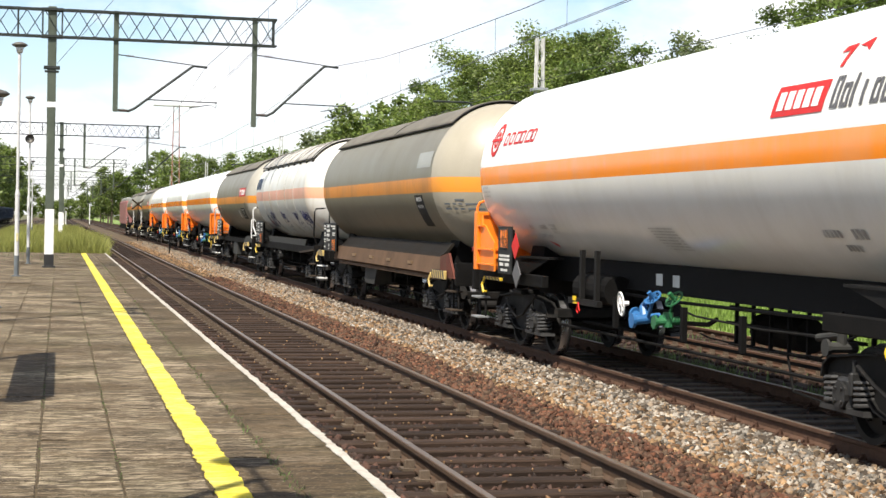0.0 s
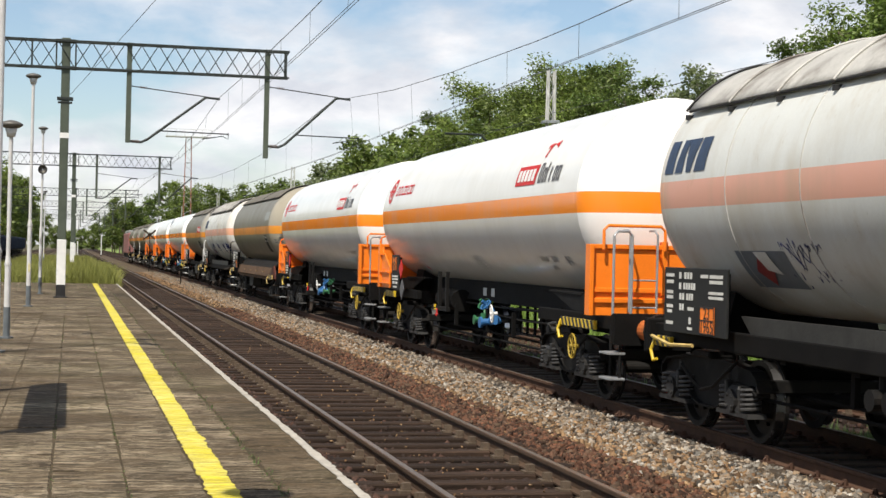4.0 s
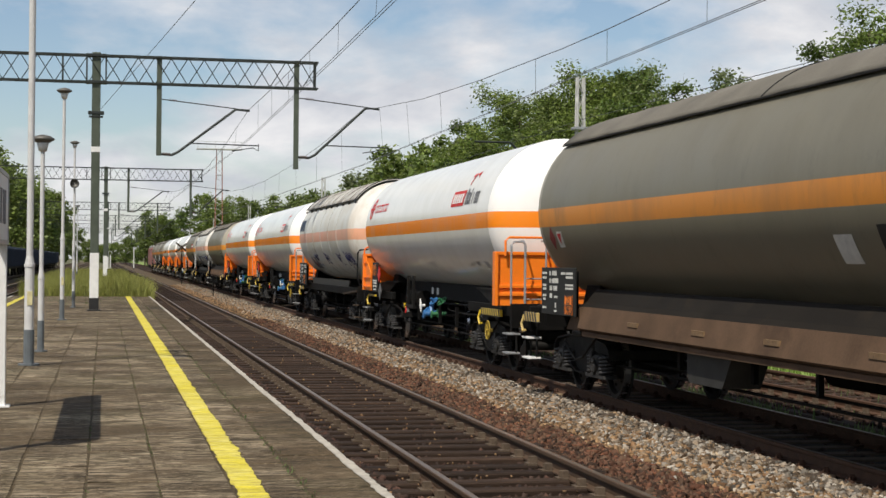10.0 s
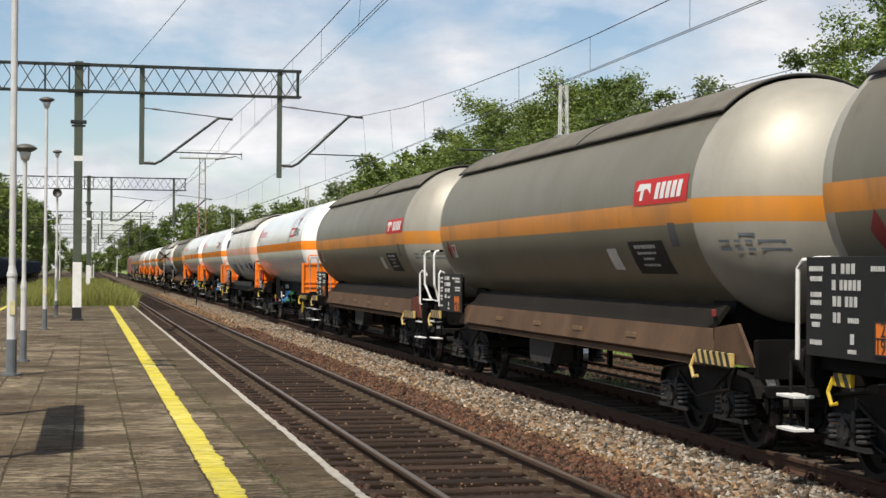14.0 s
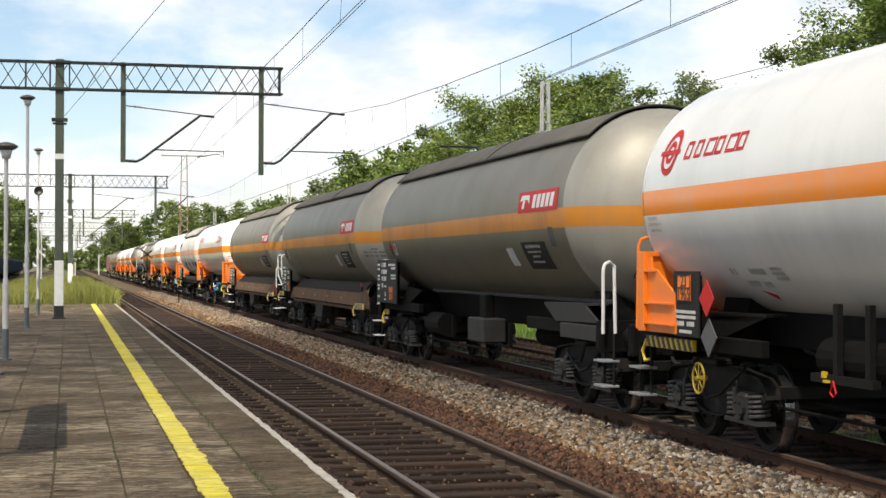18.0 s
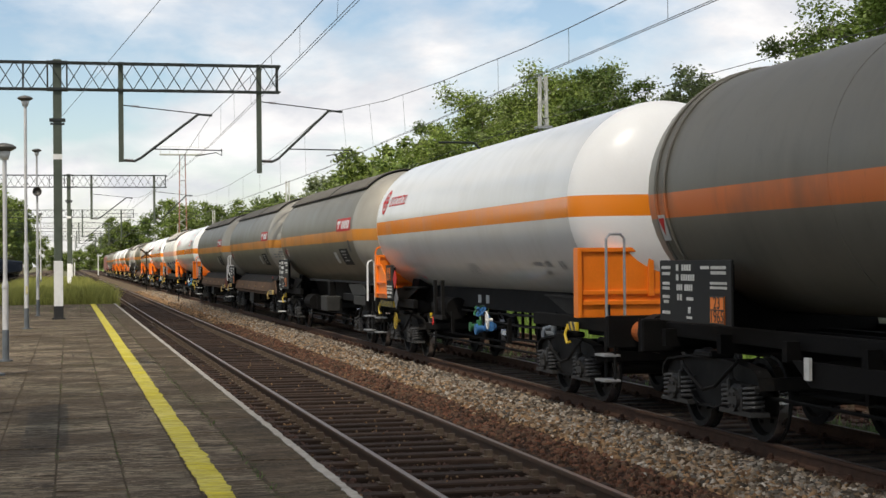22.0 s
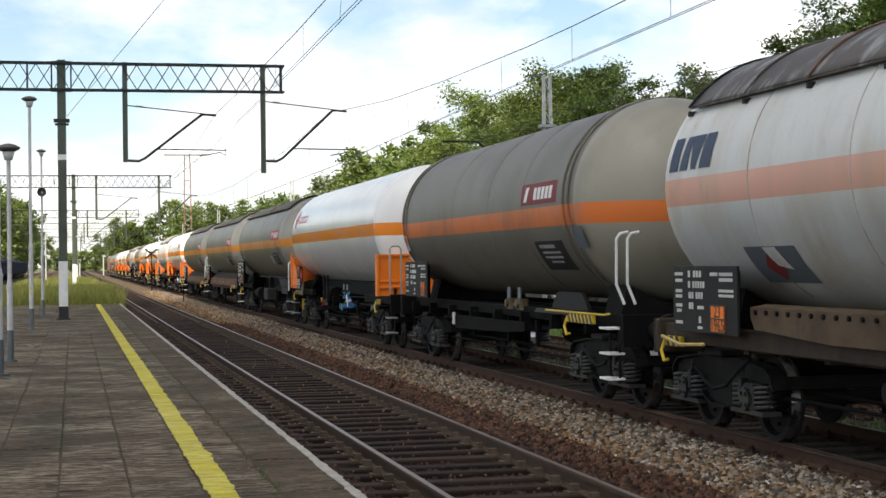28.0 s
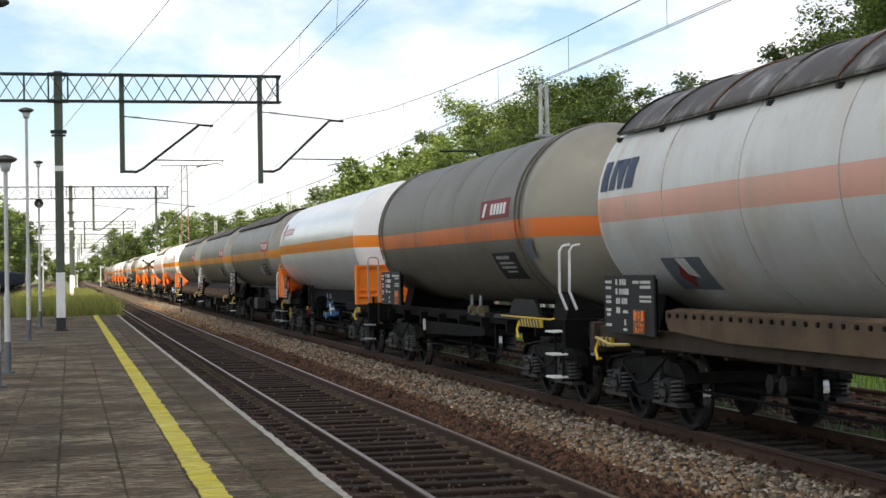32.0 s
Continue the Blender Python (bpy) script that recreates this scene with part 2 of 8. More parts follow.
def slabs(name, base, streak, dark, lots, patches, moss=0.55, wear=1.0):
    """Worn board-marked concrete: pale streaks across the platform in patches, and darker damp stains."""
    m = mat(name, base, 0.9, 0, 0.35, 9.0, 70, 0.45, None, obrand=0.13, stretch=(0.25, 1, 1), placed=True, spec=0.2)
    n, l = m.node_tree.nodes, m.node_tree.links
    b = n["Principled BSDF"]
    out = b.inputs["Base Color"].links[0].from_socket
    pos = n.new("ShaderNodeNewGeometry").outputs["Position"]

    def layer(scale, size, detail, lo, hi, colour, src, amount=1.0, gate=None):
        mp = n.new("ShaderNodeMapping")
        mp.inputs["Scale"].default_value = scale
        l.new(pos, mp.inputs[0])
        t = n.new("ShaderNodeTexNoise")
        t.inputs["Scale"].default_value, t.inputs["Detail"].default_value, t.inputs["Roughness"].default_value = size, detail, 0.6
        l.new(mp.outputs[0], t.inputs["Vector"])
        r = n.new("ShaderNodeMapRange")
        r.inputs[1].default_value, r.inputs[2].default_value, r.inputs[3].default_value, r.inputs[4].default_value = lo, hi, 0.0, amount
        l.new(t.outputs[0], r.inputs[0])
        f = r.outputs[0]
        if gate is not None:
            k = n.new("ShaderNodeMath")
            k.operation = "MULTIPLY"
            l.new(f, k.inputs[0]), l.new(gate, k.inputs[1])
            f = k.outputs[0]
        if colour is None:
            return f
        x = n.new("ShaderNodeMix")
        x.data_type = "RGBA"
        x.inputs[7].default_value = rgb(colour)
        l.new(f, x.inputs[0]), l.new(src, x.inputs[6])
        return x.outputs[2]
    out = layer((0.6, 1, 1), 1.1, 5.0, 0.48, 0.68, dark, out, patches * 1.7)
    out = layer((1, 0.5, 1), 0.55, 5.0, 0.50, 0.66, (0.060, 0.056, 0.022), out, moss)
    gate = layer((0.7, 1, 1), 0.9, 5.0, 0.62 - 0.4 * lots, 0.84 - 0.4 * lots, None, None)
    out = layer((0.55, 1, 1), 2.6, 9.0, 0.47, 0.64, streak, out, 0.55, gate)
    out = layer((0.26, 1, 1), 19.0, 6.0, 0.50, 0.555, streak, out, 0.8, gate)
    out = layer((0.10, 1, 1), 34.0, 4.0, 0.54, 0.60, streak, out, 0.5, gate)
    out = layer((0.25, 1, 1), 15.0, 7.0, 0.52, 0.58, dark, out, 0.85 * wear)
    out = layer((0.2, 1, 1), 32.0, 5.0, 0.55, 0.60, dark, out, 0.8 * wear)
    out = layer((0.8, 1, 1), 22.0, 3.0, 0.60, 0.65, dark, out, 0.8 * wear)
    out = layer((0.6, 1, 1), 55.0, 3.0, 0.60, 0.66, streak, out, 0.5)
    l.new(out, b.inputs["Base Color"])
    return m


M = MATS
ORANGE = (0.88, 0.245, 0.006)
# End caps copy each shell's paint, with the light they catch put into colour.
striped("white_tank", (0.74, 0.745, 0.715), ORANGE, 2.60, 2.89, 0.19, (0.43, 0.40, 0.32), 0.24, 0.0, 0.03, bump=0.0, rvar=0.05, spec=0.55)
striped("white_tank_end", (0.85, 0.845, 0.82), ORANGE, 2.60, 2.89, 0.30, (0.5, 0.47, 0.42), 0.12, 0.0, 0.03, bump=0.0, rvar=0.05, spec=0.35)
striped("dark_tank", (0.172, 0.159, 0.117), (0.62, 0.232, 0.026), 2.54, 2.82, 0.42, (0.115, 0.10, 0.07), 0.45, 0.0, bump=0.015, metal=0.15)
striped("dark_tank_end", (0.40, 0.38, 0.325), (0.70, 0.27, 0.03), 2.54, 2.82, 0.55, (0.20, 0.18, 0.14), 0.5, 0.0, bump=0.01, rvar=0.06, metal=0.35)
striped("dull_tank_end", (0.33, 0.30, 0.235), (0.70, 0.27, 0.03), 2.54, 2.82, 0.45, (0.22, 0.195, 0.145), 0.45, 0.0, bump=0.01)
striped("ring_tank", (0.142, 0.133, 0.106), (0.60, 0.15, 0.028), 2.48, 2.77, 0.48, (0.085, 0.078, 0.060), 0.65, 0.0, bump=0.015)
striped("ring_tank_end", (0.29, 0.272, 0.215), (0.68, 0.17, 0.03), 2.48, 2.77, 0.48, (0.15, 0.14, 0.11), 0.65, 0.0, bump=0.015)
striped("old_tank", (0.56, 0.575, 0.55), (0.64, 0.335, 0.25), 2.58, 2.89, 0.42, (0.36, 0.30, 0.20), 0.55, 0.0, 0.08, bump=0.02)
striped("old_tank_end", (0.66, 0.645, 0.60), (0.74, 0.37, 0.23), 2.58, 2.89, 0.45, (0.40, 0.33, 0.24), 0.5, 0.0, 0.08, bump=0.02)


def blooms(name, colour, size, lo, hi, amount):
    """Small blotches of rust or grime over a finished paint, drawn out downwards."""
    nt = M[name].node_tree
    n, l = nt.nodes, nt.links
    b = n["Principled BSDF"]
    src = b.inputs["Base Color"].links[0].from_socket
    co, mp, t, r, x = n.new("ShaderNodeTexCoord"), n.new("ShaderNodeMapping"), n.new("ShaderNodeTexNoise"), n.new("ShaderNodeMapRange"), n.new("ShaderNodeMix")
    mp.inputs["Scale"].default_value = (1, 1, 0.4)
    t.inputs["Scale"].default_value, t.inputs["Detail"].default_value, t.inputs["Roughness"].default_value = size, 8.0, 0.68
    r.inputs[1].default_value, r.inputs[2].default_value, r.inputs[3].default_value, r.inputs[4].default_value = lo, hi, 0.0, amount
    x.data_type = "RGBA"
    x.inputs[7].default_value = rgb(colour)
    l.new(co.outputs["Object"], mp.inputs[0]), l.new(mp.outputs[0], t.inputs["Vector"]), l.new(t.outputs[0], r.inputs[0])
    l.new(r.outputs[0], x.inputs[0]), l.new(src, x.inputs[6]), l.new(x.outputs[2], b.inputs["Base Color"])


for k in ("old_tank", "old_tank_end"):
    blooms(k, (0.36, 0.25, 0.13), 1.5, 0.54, 0.74, 0.45)
    blooms(k, (0.14, 0.10, 0.06), 6.0, 0.64, 0.76, 0.45)
for k in ("dark_tank", "ring_tank"):
    blooms(k, (0.075, 0.062, 0.045), 3.0, 0.58, 0.76, 0.45)
for k in ("white_tank", "white_tank_end"):
    blooms(k, (0.55, 0.51, 0.44), 2.4, 0.62, 0.82, 0.2)
mat("cover_grey", (0.135, 0.125, 0.105), 0.8, 0, 0.25, 1.2, 40, 0.25, (0.175, 0.165, 0.14), 0.45, spec=0.2)
mat("cover_rust", (0.068, 0.057, 0.047), 0.55, 0, 0.4, 1.4, 30, 0.2, (0.33, 0.33, 0.32), 0.58, stretch=(1, 1.6, 0.6), spotscale=1.8)
mat("cover_pale", (0.42, 0.41, 0.38), 0.6, 0, 0.25, 1.4, 30, 0.15, (0.14, 0.12, 0.10), 0.62)
mat("rubber_edge", (0.012, 0.012, 0.012), 0.7, 0, 0.2)
mat("skirt_brown", (0.098, 0.062, 0.040), 0.8, 0, 0.3, 1.5, 40, 0.12, (0.060, 0.038, 0.026), 0.5, spec=0.1)
mat("stencil_tan", (0.155, 0.095, 0.046), 0.8, 0, 0.4, 12, 60, 0.1, (0.086, 0.054, 0.032), 0.5)
# underframe and running gear: near-black bases that deepen the shade below the tanks
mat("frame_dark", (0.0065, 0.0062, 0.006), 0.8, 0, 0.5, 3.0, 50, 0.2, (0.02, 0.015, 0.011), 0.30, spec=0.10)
mat("frame_brown", (0.050, 0.037, 0.027), 0.75, 0, 0.4, 3.0, 50, 0.2, (0.03, 0.024, 0.02), 0.5, spec=0.15)
mat("girder_brown", (0.098, 0.068, 0.042), 0.75, 0, 0.4, 2.5, 40, 0.2, (0.045, 0.036, 0.028), 0.45, spec=0.2)
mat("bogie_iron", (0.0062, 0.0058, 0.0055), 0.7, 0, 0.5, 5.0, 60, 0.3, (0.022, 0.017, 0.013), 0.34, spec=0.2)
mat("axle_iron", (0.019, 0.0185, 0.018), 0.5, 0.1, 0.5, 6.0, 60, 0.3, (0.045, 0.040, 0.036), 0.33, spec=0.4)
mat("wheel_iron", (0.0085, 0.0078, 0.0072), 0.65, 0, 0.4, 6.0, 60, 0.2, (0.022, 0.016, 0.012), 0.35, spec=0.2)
mat("tread_steel", (0.42, 0.42, 0.43), 0.28, 1.0, 0.15)
mat("spring_steel", (0.046, 0.045, 0.044), 0.5, 0.1, 0.35, 8, 60, 0.1, (0.03, 0.026, 0.022), 0.4, spec=0.35)
mat("orange_paint", (0.86, 0.205, 0.012), 0.4, 0, 0.1, 3, 40, 0.05, (0.45, 0.12, 0.02), 0.2)
mat("sleeve_orange", (0.48, 0.13, 0.03), 0.6, 0, 0.25, 6, 40, 0.1, (0.13, 0.06, 0.035), 0.45)
mat("yellow_paint", (0.62, 0.43, 0.022), 0.45, 0, 0.15, 8, 50, 0.08, (0.2, 0.14, 0.03), 0.35)
mat("wheel_yellow", (0.32, 0.22, 0.02), 0.6, 0, 0.3, 8, 50, 0.08, (0.12, 0.09, 0.03), 0.4)
mat("tan_paint", (0.50, 0.36, 0.12), 0.6, 0, 0.25, 8, 50, 0.08, (0.2, 0.15, 0.08), 0.35)
mat("black_paint", (0.014, 0.014, 0.014), 0.5, 0, 0.3)
mat("panel_black", (0.016, 0.0165, 0.016), 0.65, 0, 0.35, 4, 50, 0.1, (0.035, 0.031, 0.027), 0.35, spec=0.25)
mat("white_paint", (0.72, 0.72, 0.70), 0.5, 0, 0.1, 6, 60, 0.06, (0.45, 0.42, 0.36), 0.3)
mat("grey_steel", (0.34, 0.35, 0.36), 0.45, 0.5, 0.2, 6, 60, 0.08)
mat("red_paint", (0.50, 0.022, 0.02), 0.5, 0, 0.12, spec=0.2)
mat("wine_paint", (0.20, 0.03, 0.03), 0.55, 0, 0.2, spec=0.2)
mat("skirt_red", (0.105, 0.034, 0.024), 0.7, 0, 0.3, 3, 40, 0.1, (0.085, 0.055, 0.04), 0.5, spec=0.15)
mat("blue_mark", (0.022, 0.042, 0.085), 0.6, 0, 0.35, 6, 50, 0.05, (0.08, 0.10, 0.12), 0.3)
mat("slate_mark", (0.12, 0.14, 0.16), 0.5, 0, 0.2)
mat("grey_mark", (0.10, 0.10, 0.105), 0.5, 0, 0.2, spec=0.2)
# colour of the strip that stands for the shadow gap above the skirts
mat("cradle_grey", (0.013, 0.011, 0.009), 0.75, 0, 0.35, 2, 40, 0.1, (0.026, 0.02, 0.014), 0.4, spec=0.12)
mat("faint_mark", (0.36, 0.355, 0.34), 0.5, 0, 0.35, 8, 50, 0.0, (0.6, 0.59, 0.57), 0.5, spec=0.3)
mat("pale_mark", (0.55, 0.55, 0.52), 0.55, 0, 0.2)
mat("patch_grey", (0.27, 0.28, 0.26), 0.5, 0, 0.12)
mat("graffiti", (0.02, 0.022, 0.11), 0.5, 0, 0.2)
mat("valve_blue", (0.025, 0.12, 0.30), 0.45, 0, 0.2)
mat("valve_green", (0.018, 0.12, 0.045), 0.5, 0, 0.25)
# ballast strip below the train, its shade put in as a near-black base
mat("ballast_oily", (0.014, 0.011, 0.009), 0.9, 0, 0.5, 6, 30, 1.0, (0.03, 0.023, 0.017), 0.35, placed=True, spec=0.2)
mat("valve_worn", (0.12, 0.095, 0.05), 0.7, 0, 0.4, 12, 60, 0.2, (0.16, 0.07, 0.03), 0.4)
mat("plate_grey", (0.034, 0.034, 0.032), 0.7, 0, 0.35, 4, 50, 0.15, (0.02, 0.018, 0.016), 0.4, spec=0.2)
mat("rust", (0.20, 0.075, 0.035), 0.75, 0.1, 0.4, 9, 60, 0.3, (0.10, 0.05, 0.03), 0.5)
mat("rib_rust", (0.12, 0.062, 0.038), 0.75, 0, 0.4, 9, 60, 0.3, (0.16, 0.14, 0.12), 0.4)
mat("rail_side", (0.070, 0.044, 0.028), 0.75, 0.1, 0.3, 8, 60, 0.2, (0.10, 0.055, 0.032), 0.4, spec=0.25)
mat("clip_rust", (0.070, 0.038, 0.026), 0.75, 0.1, 0.4, 9, 60, 0.2, (0.03, 0.02, 0.015), 0.4, spec=0.2)
mat("clip_iron", (0.105, 0.078, 0.055), 0.75, 0.1, 0.4, 9, 60, 0.2, (0.05, 0.03, 0.02), 0.4, spec=0.25)
mat("rail_rust", (0.074, 0.042, 0.028), 0.8, 0, 0.3, 8, 60, 0.25, (0.06, 0.032, 0.022), 0.45, spec=0.15)
mat("rail_head", (0.21, 0.165, 0.122), 0.40, 0.7, 0.15, 6, 60, 0.03)
mat("rail_head_used", (0.12, 0.095, 0.078), 0.5, 0.4, 0.25, 6, 60, 0.03)
mat("sleeper_wood", (0.030, 0.0185, 0.0125), 0.85, 0, 0.55, 14, 60, 0.9, (0.072, 0.046, 0.033), 0.42, obrand=0.35, stretch=(0.12, 1, 1), placed=True, spec=0.2)
mat("sleeper_concrete", (0.070, 0.053, 0.039), 0.85, 0, 0.35, 10, 60, 0.3, (0.03, 0.021, 0.016), 0.5, obrand=0.2, placed=True, spec=0.2)
mat("ballast_bed", (0.025, 0.0165, 0.012), 0.95, 0, 0.5, 6, 30, 1.0, (0.042, 0.027, 0.019), 0.5, placed=True, spec=0.2)
mat("ballast_light", (0.085, 0.062, 0.040), 0.95, 0, 0.5, 6, 30, 1.0, (0.11, 0.078, 0.050), 0.5, placed=True, spec=0.2)
mat("stone_brown", (0.060, 0.031, 0.022), 0.9, 0, 0.2, 30, 90, 0.3, None, island=0.7, alt=(0.030, 0.021, 0.017), spec=0.25)
mat("stone_light", (0.225, 0.208, 0.180), 0.85, 0, 0.25, 30, 90, 0.3, None, island=0.85, alt=(0.125, 0.080, 0.042), spec=0.35)
mat("stone_tan", (0.215, 0.140, 0.075), 0.9, 0, 0.25, 30, 90, 0.3, None, island=0.85, alt=(0.120, 0.066, 0.033), spec=0.25)
mat("stone_pale", (0.36, 0.35, 0.325), 0.8, 0, 0.2, 30, 90, 0.3, None, island=0.5, alt=(0.30, 0.22, 0.13), spec=0.35)
mat("stone_rust", (0.100, 0.042, 0.024), 0.9, 0, 0.2, 30, 90, 0.3, None, island=0.75, alt=(0.062, 0.042, 0.028), spec=0.25)
slabs("slab", (0.086, 0.061, 0.034), (0.385, 0.318, 0.222), (0.026, 0.018, 0.009), 0.50, 0.42)
slabs("coping", (0.080, 0.056, 0.031), (0.30, 0.24, 0.165), (0.026, 0.019, 0.009), 0.40, 0.45)
mat("joint_earth", (0.062, 0.046, 0.026), 0.95, 0, 0.5, 8, 40, 0.5, (0.04, 0.046, 0.018), 0.4, placed=True, spec=0.2)
slabs("line_yellow", (0.56, 0.475, 0.025), (0.66, 0.60, 0.20), (0.24, 0.19, 0.05), 0.62, 0.12, 0.10, 0.5)
mat("line_white", (0.37, 0.345, 0.30), 0.85, 0, 0.3, 9, 50, 0.3, (0.13, 0.108, 0.075), 0.40, placed=True, spec=0.25)
mat("platform_wall", (0.26, 0.24, 0.20), 0.9, 0, 0.3, 3, 40, 0.4, (0.12, 0.10, 0.08), 0.5)
mat("mast_green", (0.075, 0.090, 0.068), 0.55, 0.1, 0.2, 3, 40, 0.1, spec=0.3)
mat("truss_green", (0.028, 0.034, 0.032), 0.6, 0.1, 0.25, 3, 40, 0.1, spec=0.3)
mat("pole_grey", (0.52, 0.52, 0.515), 0.55, 0.0, 0.15, 4, 50, 0.08, (0.38, 0.37, 0.35), 0.3)
mat("pole_foot", (0.11, 0.125, 0.135), 0.6, 0, 0.2, 6, 50, 0.08)
mat("lamp_shell", (0.10, 0.095, 0.085), 0.5, 0.2, 0.2)
mat("lamp_glass", (0.55, 0.55, 0.52), 0.25, 0, 0.1)
mat("wire_copper", (0.045, 0.05, 0.05), 0.5, 0.3, 0.2)
mat("insulator", (0.10, 0.06, 0.045), 0.3, 0, 0.2)
mat("mast_pale", (0.50, 0.50, 0.48), 0.6, 0.1, 0.2, 4, 50, 0.1, (0.3, 0.28, 0.25), 0.3)
mat("signal_red", (0.30, 0.125, 0.085), 0.65, 0, 0.3, 3, 40, 0.1, (0.36, 0.32, 0.28), 0.4)
mat("wagon_blue", (0.022, 0.035, 0.062), 0.6, 0, 0.35, 2, 40, 0.15, (0.05, 0.04, 0.035), 0.4)
mat("loco_pink", (0.26, 0.12, 0.11), 0.55, 0, 0.25, 2, 40, 0.05, (0.12, 0.08, 0.07), 0.4)
mat("soil", (0.085, 0.085, 0.034), 0.95, 0, 0.45, 0.35, 9, 0.6, (0.12, 0.095, 0.055), 0.42, spotscale=0.5)
mat("meadow", (0.155, 0.225, 0.045), 0.95, 0, 0.4, 0.5, 14, 0.6, (0.21, 0.24, 0.07), 0.4, spotscale=0.8)
mat("blade_green", (0.17, 0.255, 0.045), 0.7, 0, 0.2, 20, 60, 0.0, None, island=0.45)
mat("blade_dry", (0.26, 0.27, 0.065), 0.7, 0, 0.2, 20, 60, 0.0, None, island=0.5)
mat("weed", (0.09, 0.14, 0.045), 0.7, 0, 0.25, 20, 60, 0.0, None, island=0.5)
mat("bark", (0.11, 0.085, 0.062), 0.9, 0, 0.35, 5, 30, 0.5)
mat("leaf_d", (0.165, 0.250, 0.050), 0.5, 0, 0.3, 0.5, 12, 0.0, None, island=0.45, obrand=0.1, alt=(0.19, 0.25, 0.06))
mat("leaf_a", (0.125, 0.185, 0.036), 0.5, 0, 0.3, 0.5, 12, 0.0, None, island=0.55, obrand=0.2, alt=(0.16, 0.20, 0.045))
mat("leaf_b", (0.135, 0.175, 0.040), 0.5, 0, 0.3, 0.5, 12, 0.0, None, island=0.55, obrand=0.2, alt=(0.08, 0.13, 0.03))
mat("leaf_c", (0.165, 0.20, 0.09), 0.6, 0, 0.2, 0.5, 12, 0.0, None, island=0.5, obrand=0.15)
mat("sign_white", (0.66, 0.67, 0.68), 0.5, 0, 0.08, 4, 40, 0.03)
mat("sticker", (0.55, 0.50, 0.28), 0.6, 0, 0.2, 12, 60, 0.02, (0.5, 0.48, 0.42), 0.4)
mat("sign_text", (0.06, 0.065, 0.09), 0.5, 0, 0.1)



def thin(name, amount):
    """Leaves and blades pass part of the light."""
    nt = M[name].node_tree
    n, l = nt.nodes, nt.links
    b, o = n["Principled BSDF"], n["Material Output"]
    t = n.new("ShaderNodeBsdfTranslucent")
    l.new(b.inputs["Base Color"].links[0].from_socket, t.inputs[0])
    m = n.new("ShaderNodeMixShader")
    m.inputs[0].default_value = amount
    l.new(b.outputs[0], m.inputs[1]), l.new(t.outputs[0], m.inputs[2]), l.new(m.outputs[0], o.inputs[0])


for k in ("leaf_a", "leaf_b", "leaf_c", "leaf_d", "blade_green", "blade_dry", "weed"):
    thin(k, 0.45)



def mist(name, length, stops):
    """Cloud that thins out towards its ends; stops: share of its length, share of the sun that it holds back."""
    m = bpy.data.materials.new(name)
    m.use_nodes = True
    n, l = m.node_tree.nodes, m.node_tree.links
    n.clear()
    co, sp, t, k, r = n.new("ShaderNodeTexCoord"), n.new("ShaderNodeSeparateXYZ"), n.new("ShaderNodeTexNoise"), n.new("ShaderNodeMath"), n.new("ShaderNodeMapRange")
    l.new(co.outputs["Object"], sp.inputs[0]), l.new(co.outputs["Object"], t.inputs["Vector"])
    t.inputs["Scale"].default_value, t.inputs["Detail"].default_value = 0.04, 4.0
    k.operation, k.inputs[1].default_value = "MULTIPLY_ADD", 14.0
    l.new(t.outputs[0], k.inputs[0]), l.new(sp.outputs["Y"], k.inputs[2]), l.new(k.outputs[0], r.inputs[0])
    r.inputs[1].default_value, r.inputs[2].default_value = 7.0, 7.0 - length
    ramp = n.new("ShaderNodeValToRGB")
    e = ramp.color_ramp.elements
    while len(e) < len(stops):
        e.new(0.5)
    for q, (p, v) in zip(e, stops):
        q.position, q.color = p, (v, v, v, 1)
    ramp.color_ramp.interpolation = "EASE"
    l.new(r.outputs[0], ramp.inputs[0])
    a, c, mx, o = n.new("ShaderNodeBsdfTransparent"), n.new("ShaderNodeBsdfTranslucent"), n.new("ShaderNodeMixShader"), n.new("ShaderNodeOutputMaterial")
    c.inputs[0].default_value = (0.85, 0.87, 0.9, 1)
    l.new(ramp.outputs[0], mx.inputs[0]), l.new(a.outputs[0], mx.inputs[1]), l.new(c.outputs[0], mx.inputs[2]), l.new(mx.outputs[0], o.inputs[0])
    M[name] = m


mist("cloud_wisp", 220.0, ((0.0, 0.0), (0.07, 0.50), (0.15, 0.50), (0.21, 0.30), (1.0, 0.30)))
mist("cloud_bank", 200.0, ((0.0, 0.0), (0.14, 0.64), (1.0, 0.64)))

# ---------------------------------------------------------------- mesh helpers
JOINED = {"lettering_bar", "stencil_bar", "rivets", "lattice", "brand_bar", "stripe", "sprayed_scrawl", "insulator", "rail_fastenings"}     # too small to pick apart
APART = {"saddle_plate", "step", "step_bracket", "boom", "end_frame", "clamp", "cover_foot", "weld_seam", "handrail", "brake_hose", "valve", "data_plate", "tail_bracket",
         "leg", "brake_rod", "side_plate", "air_tank", "cross_member"}


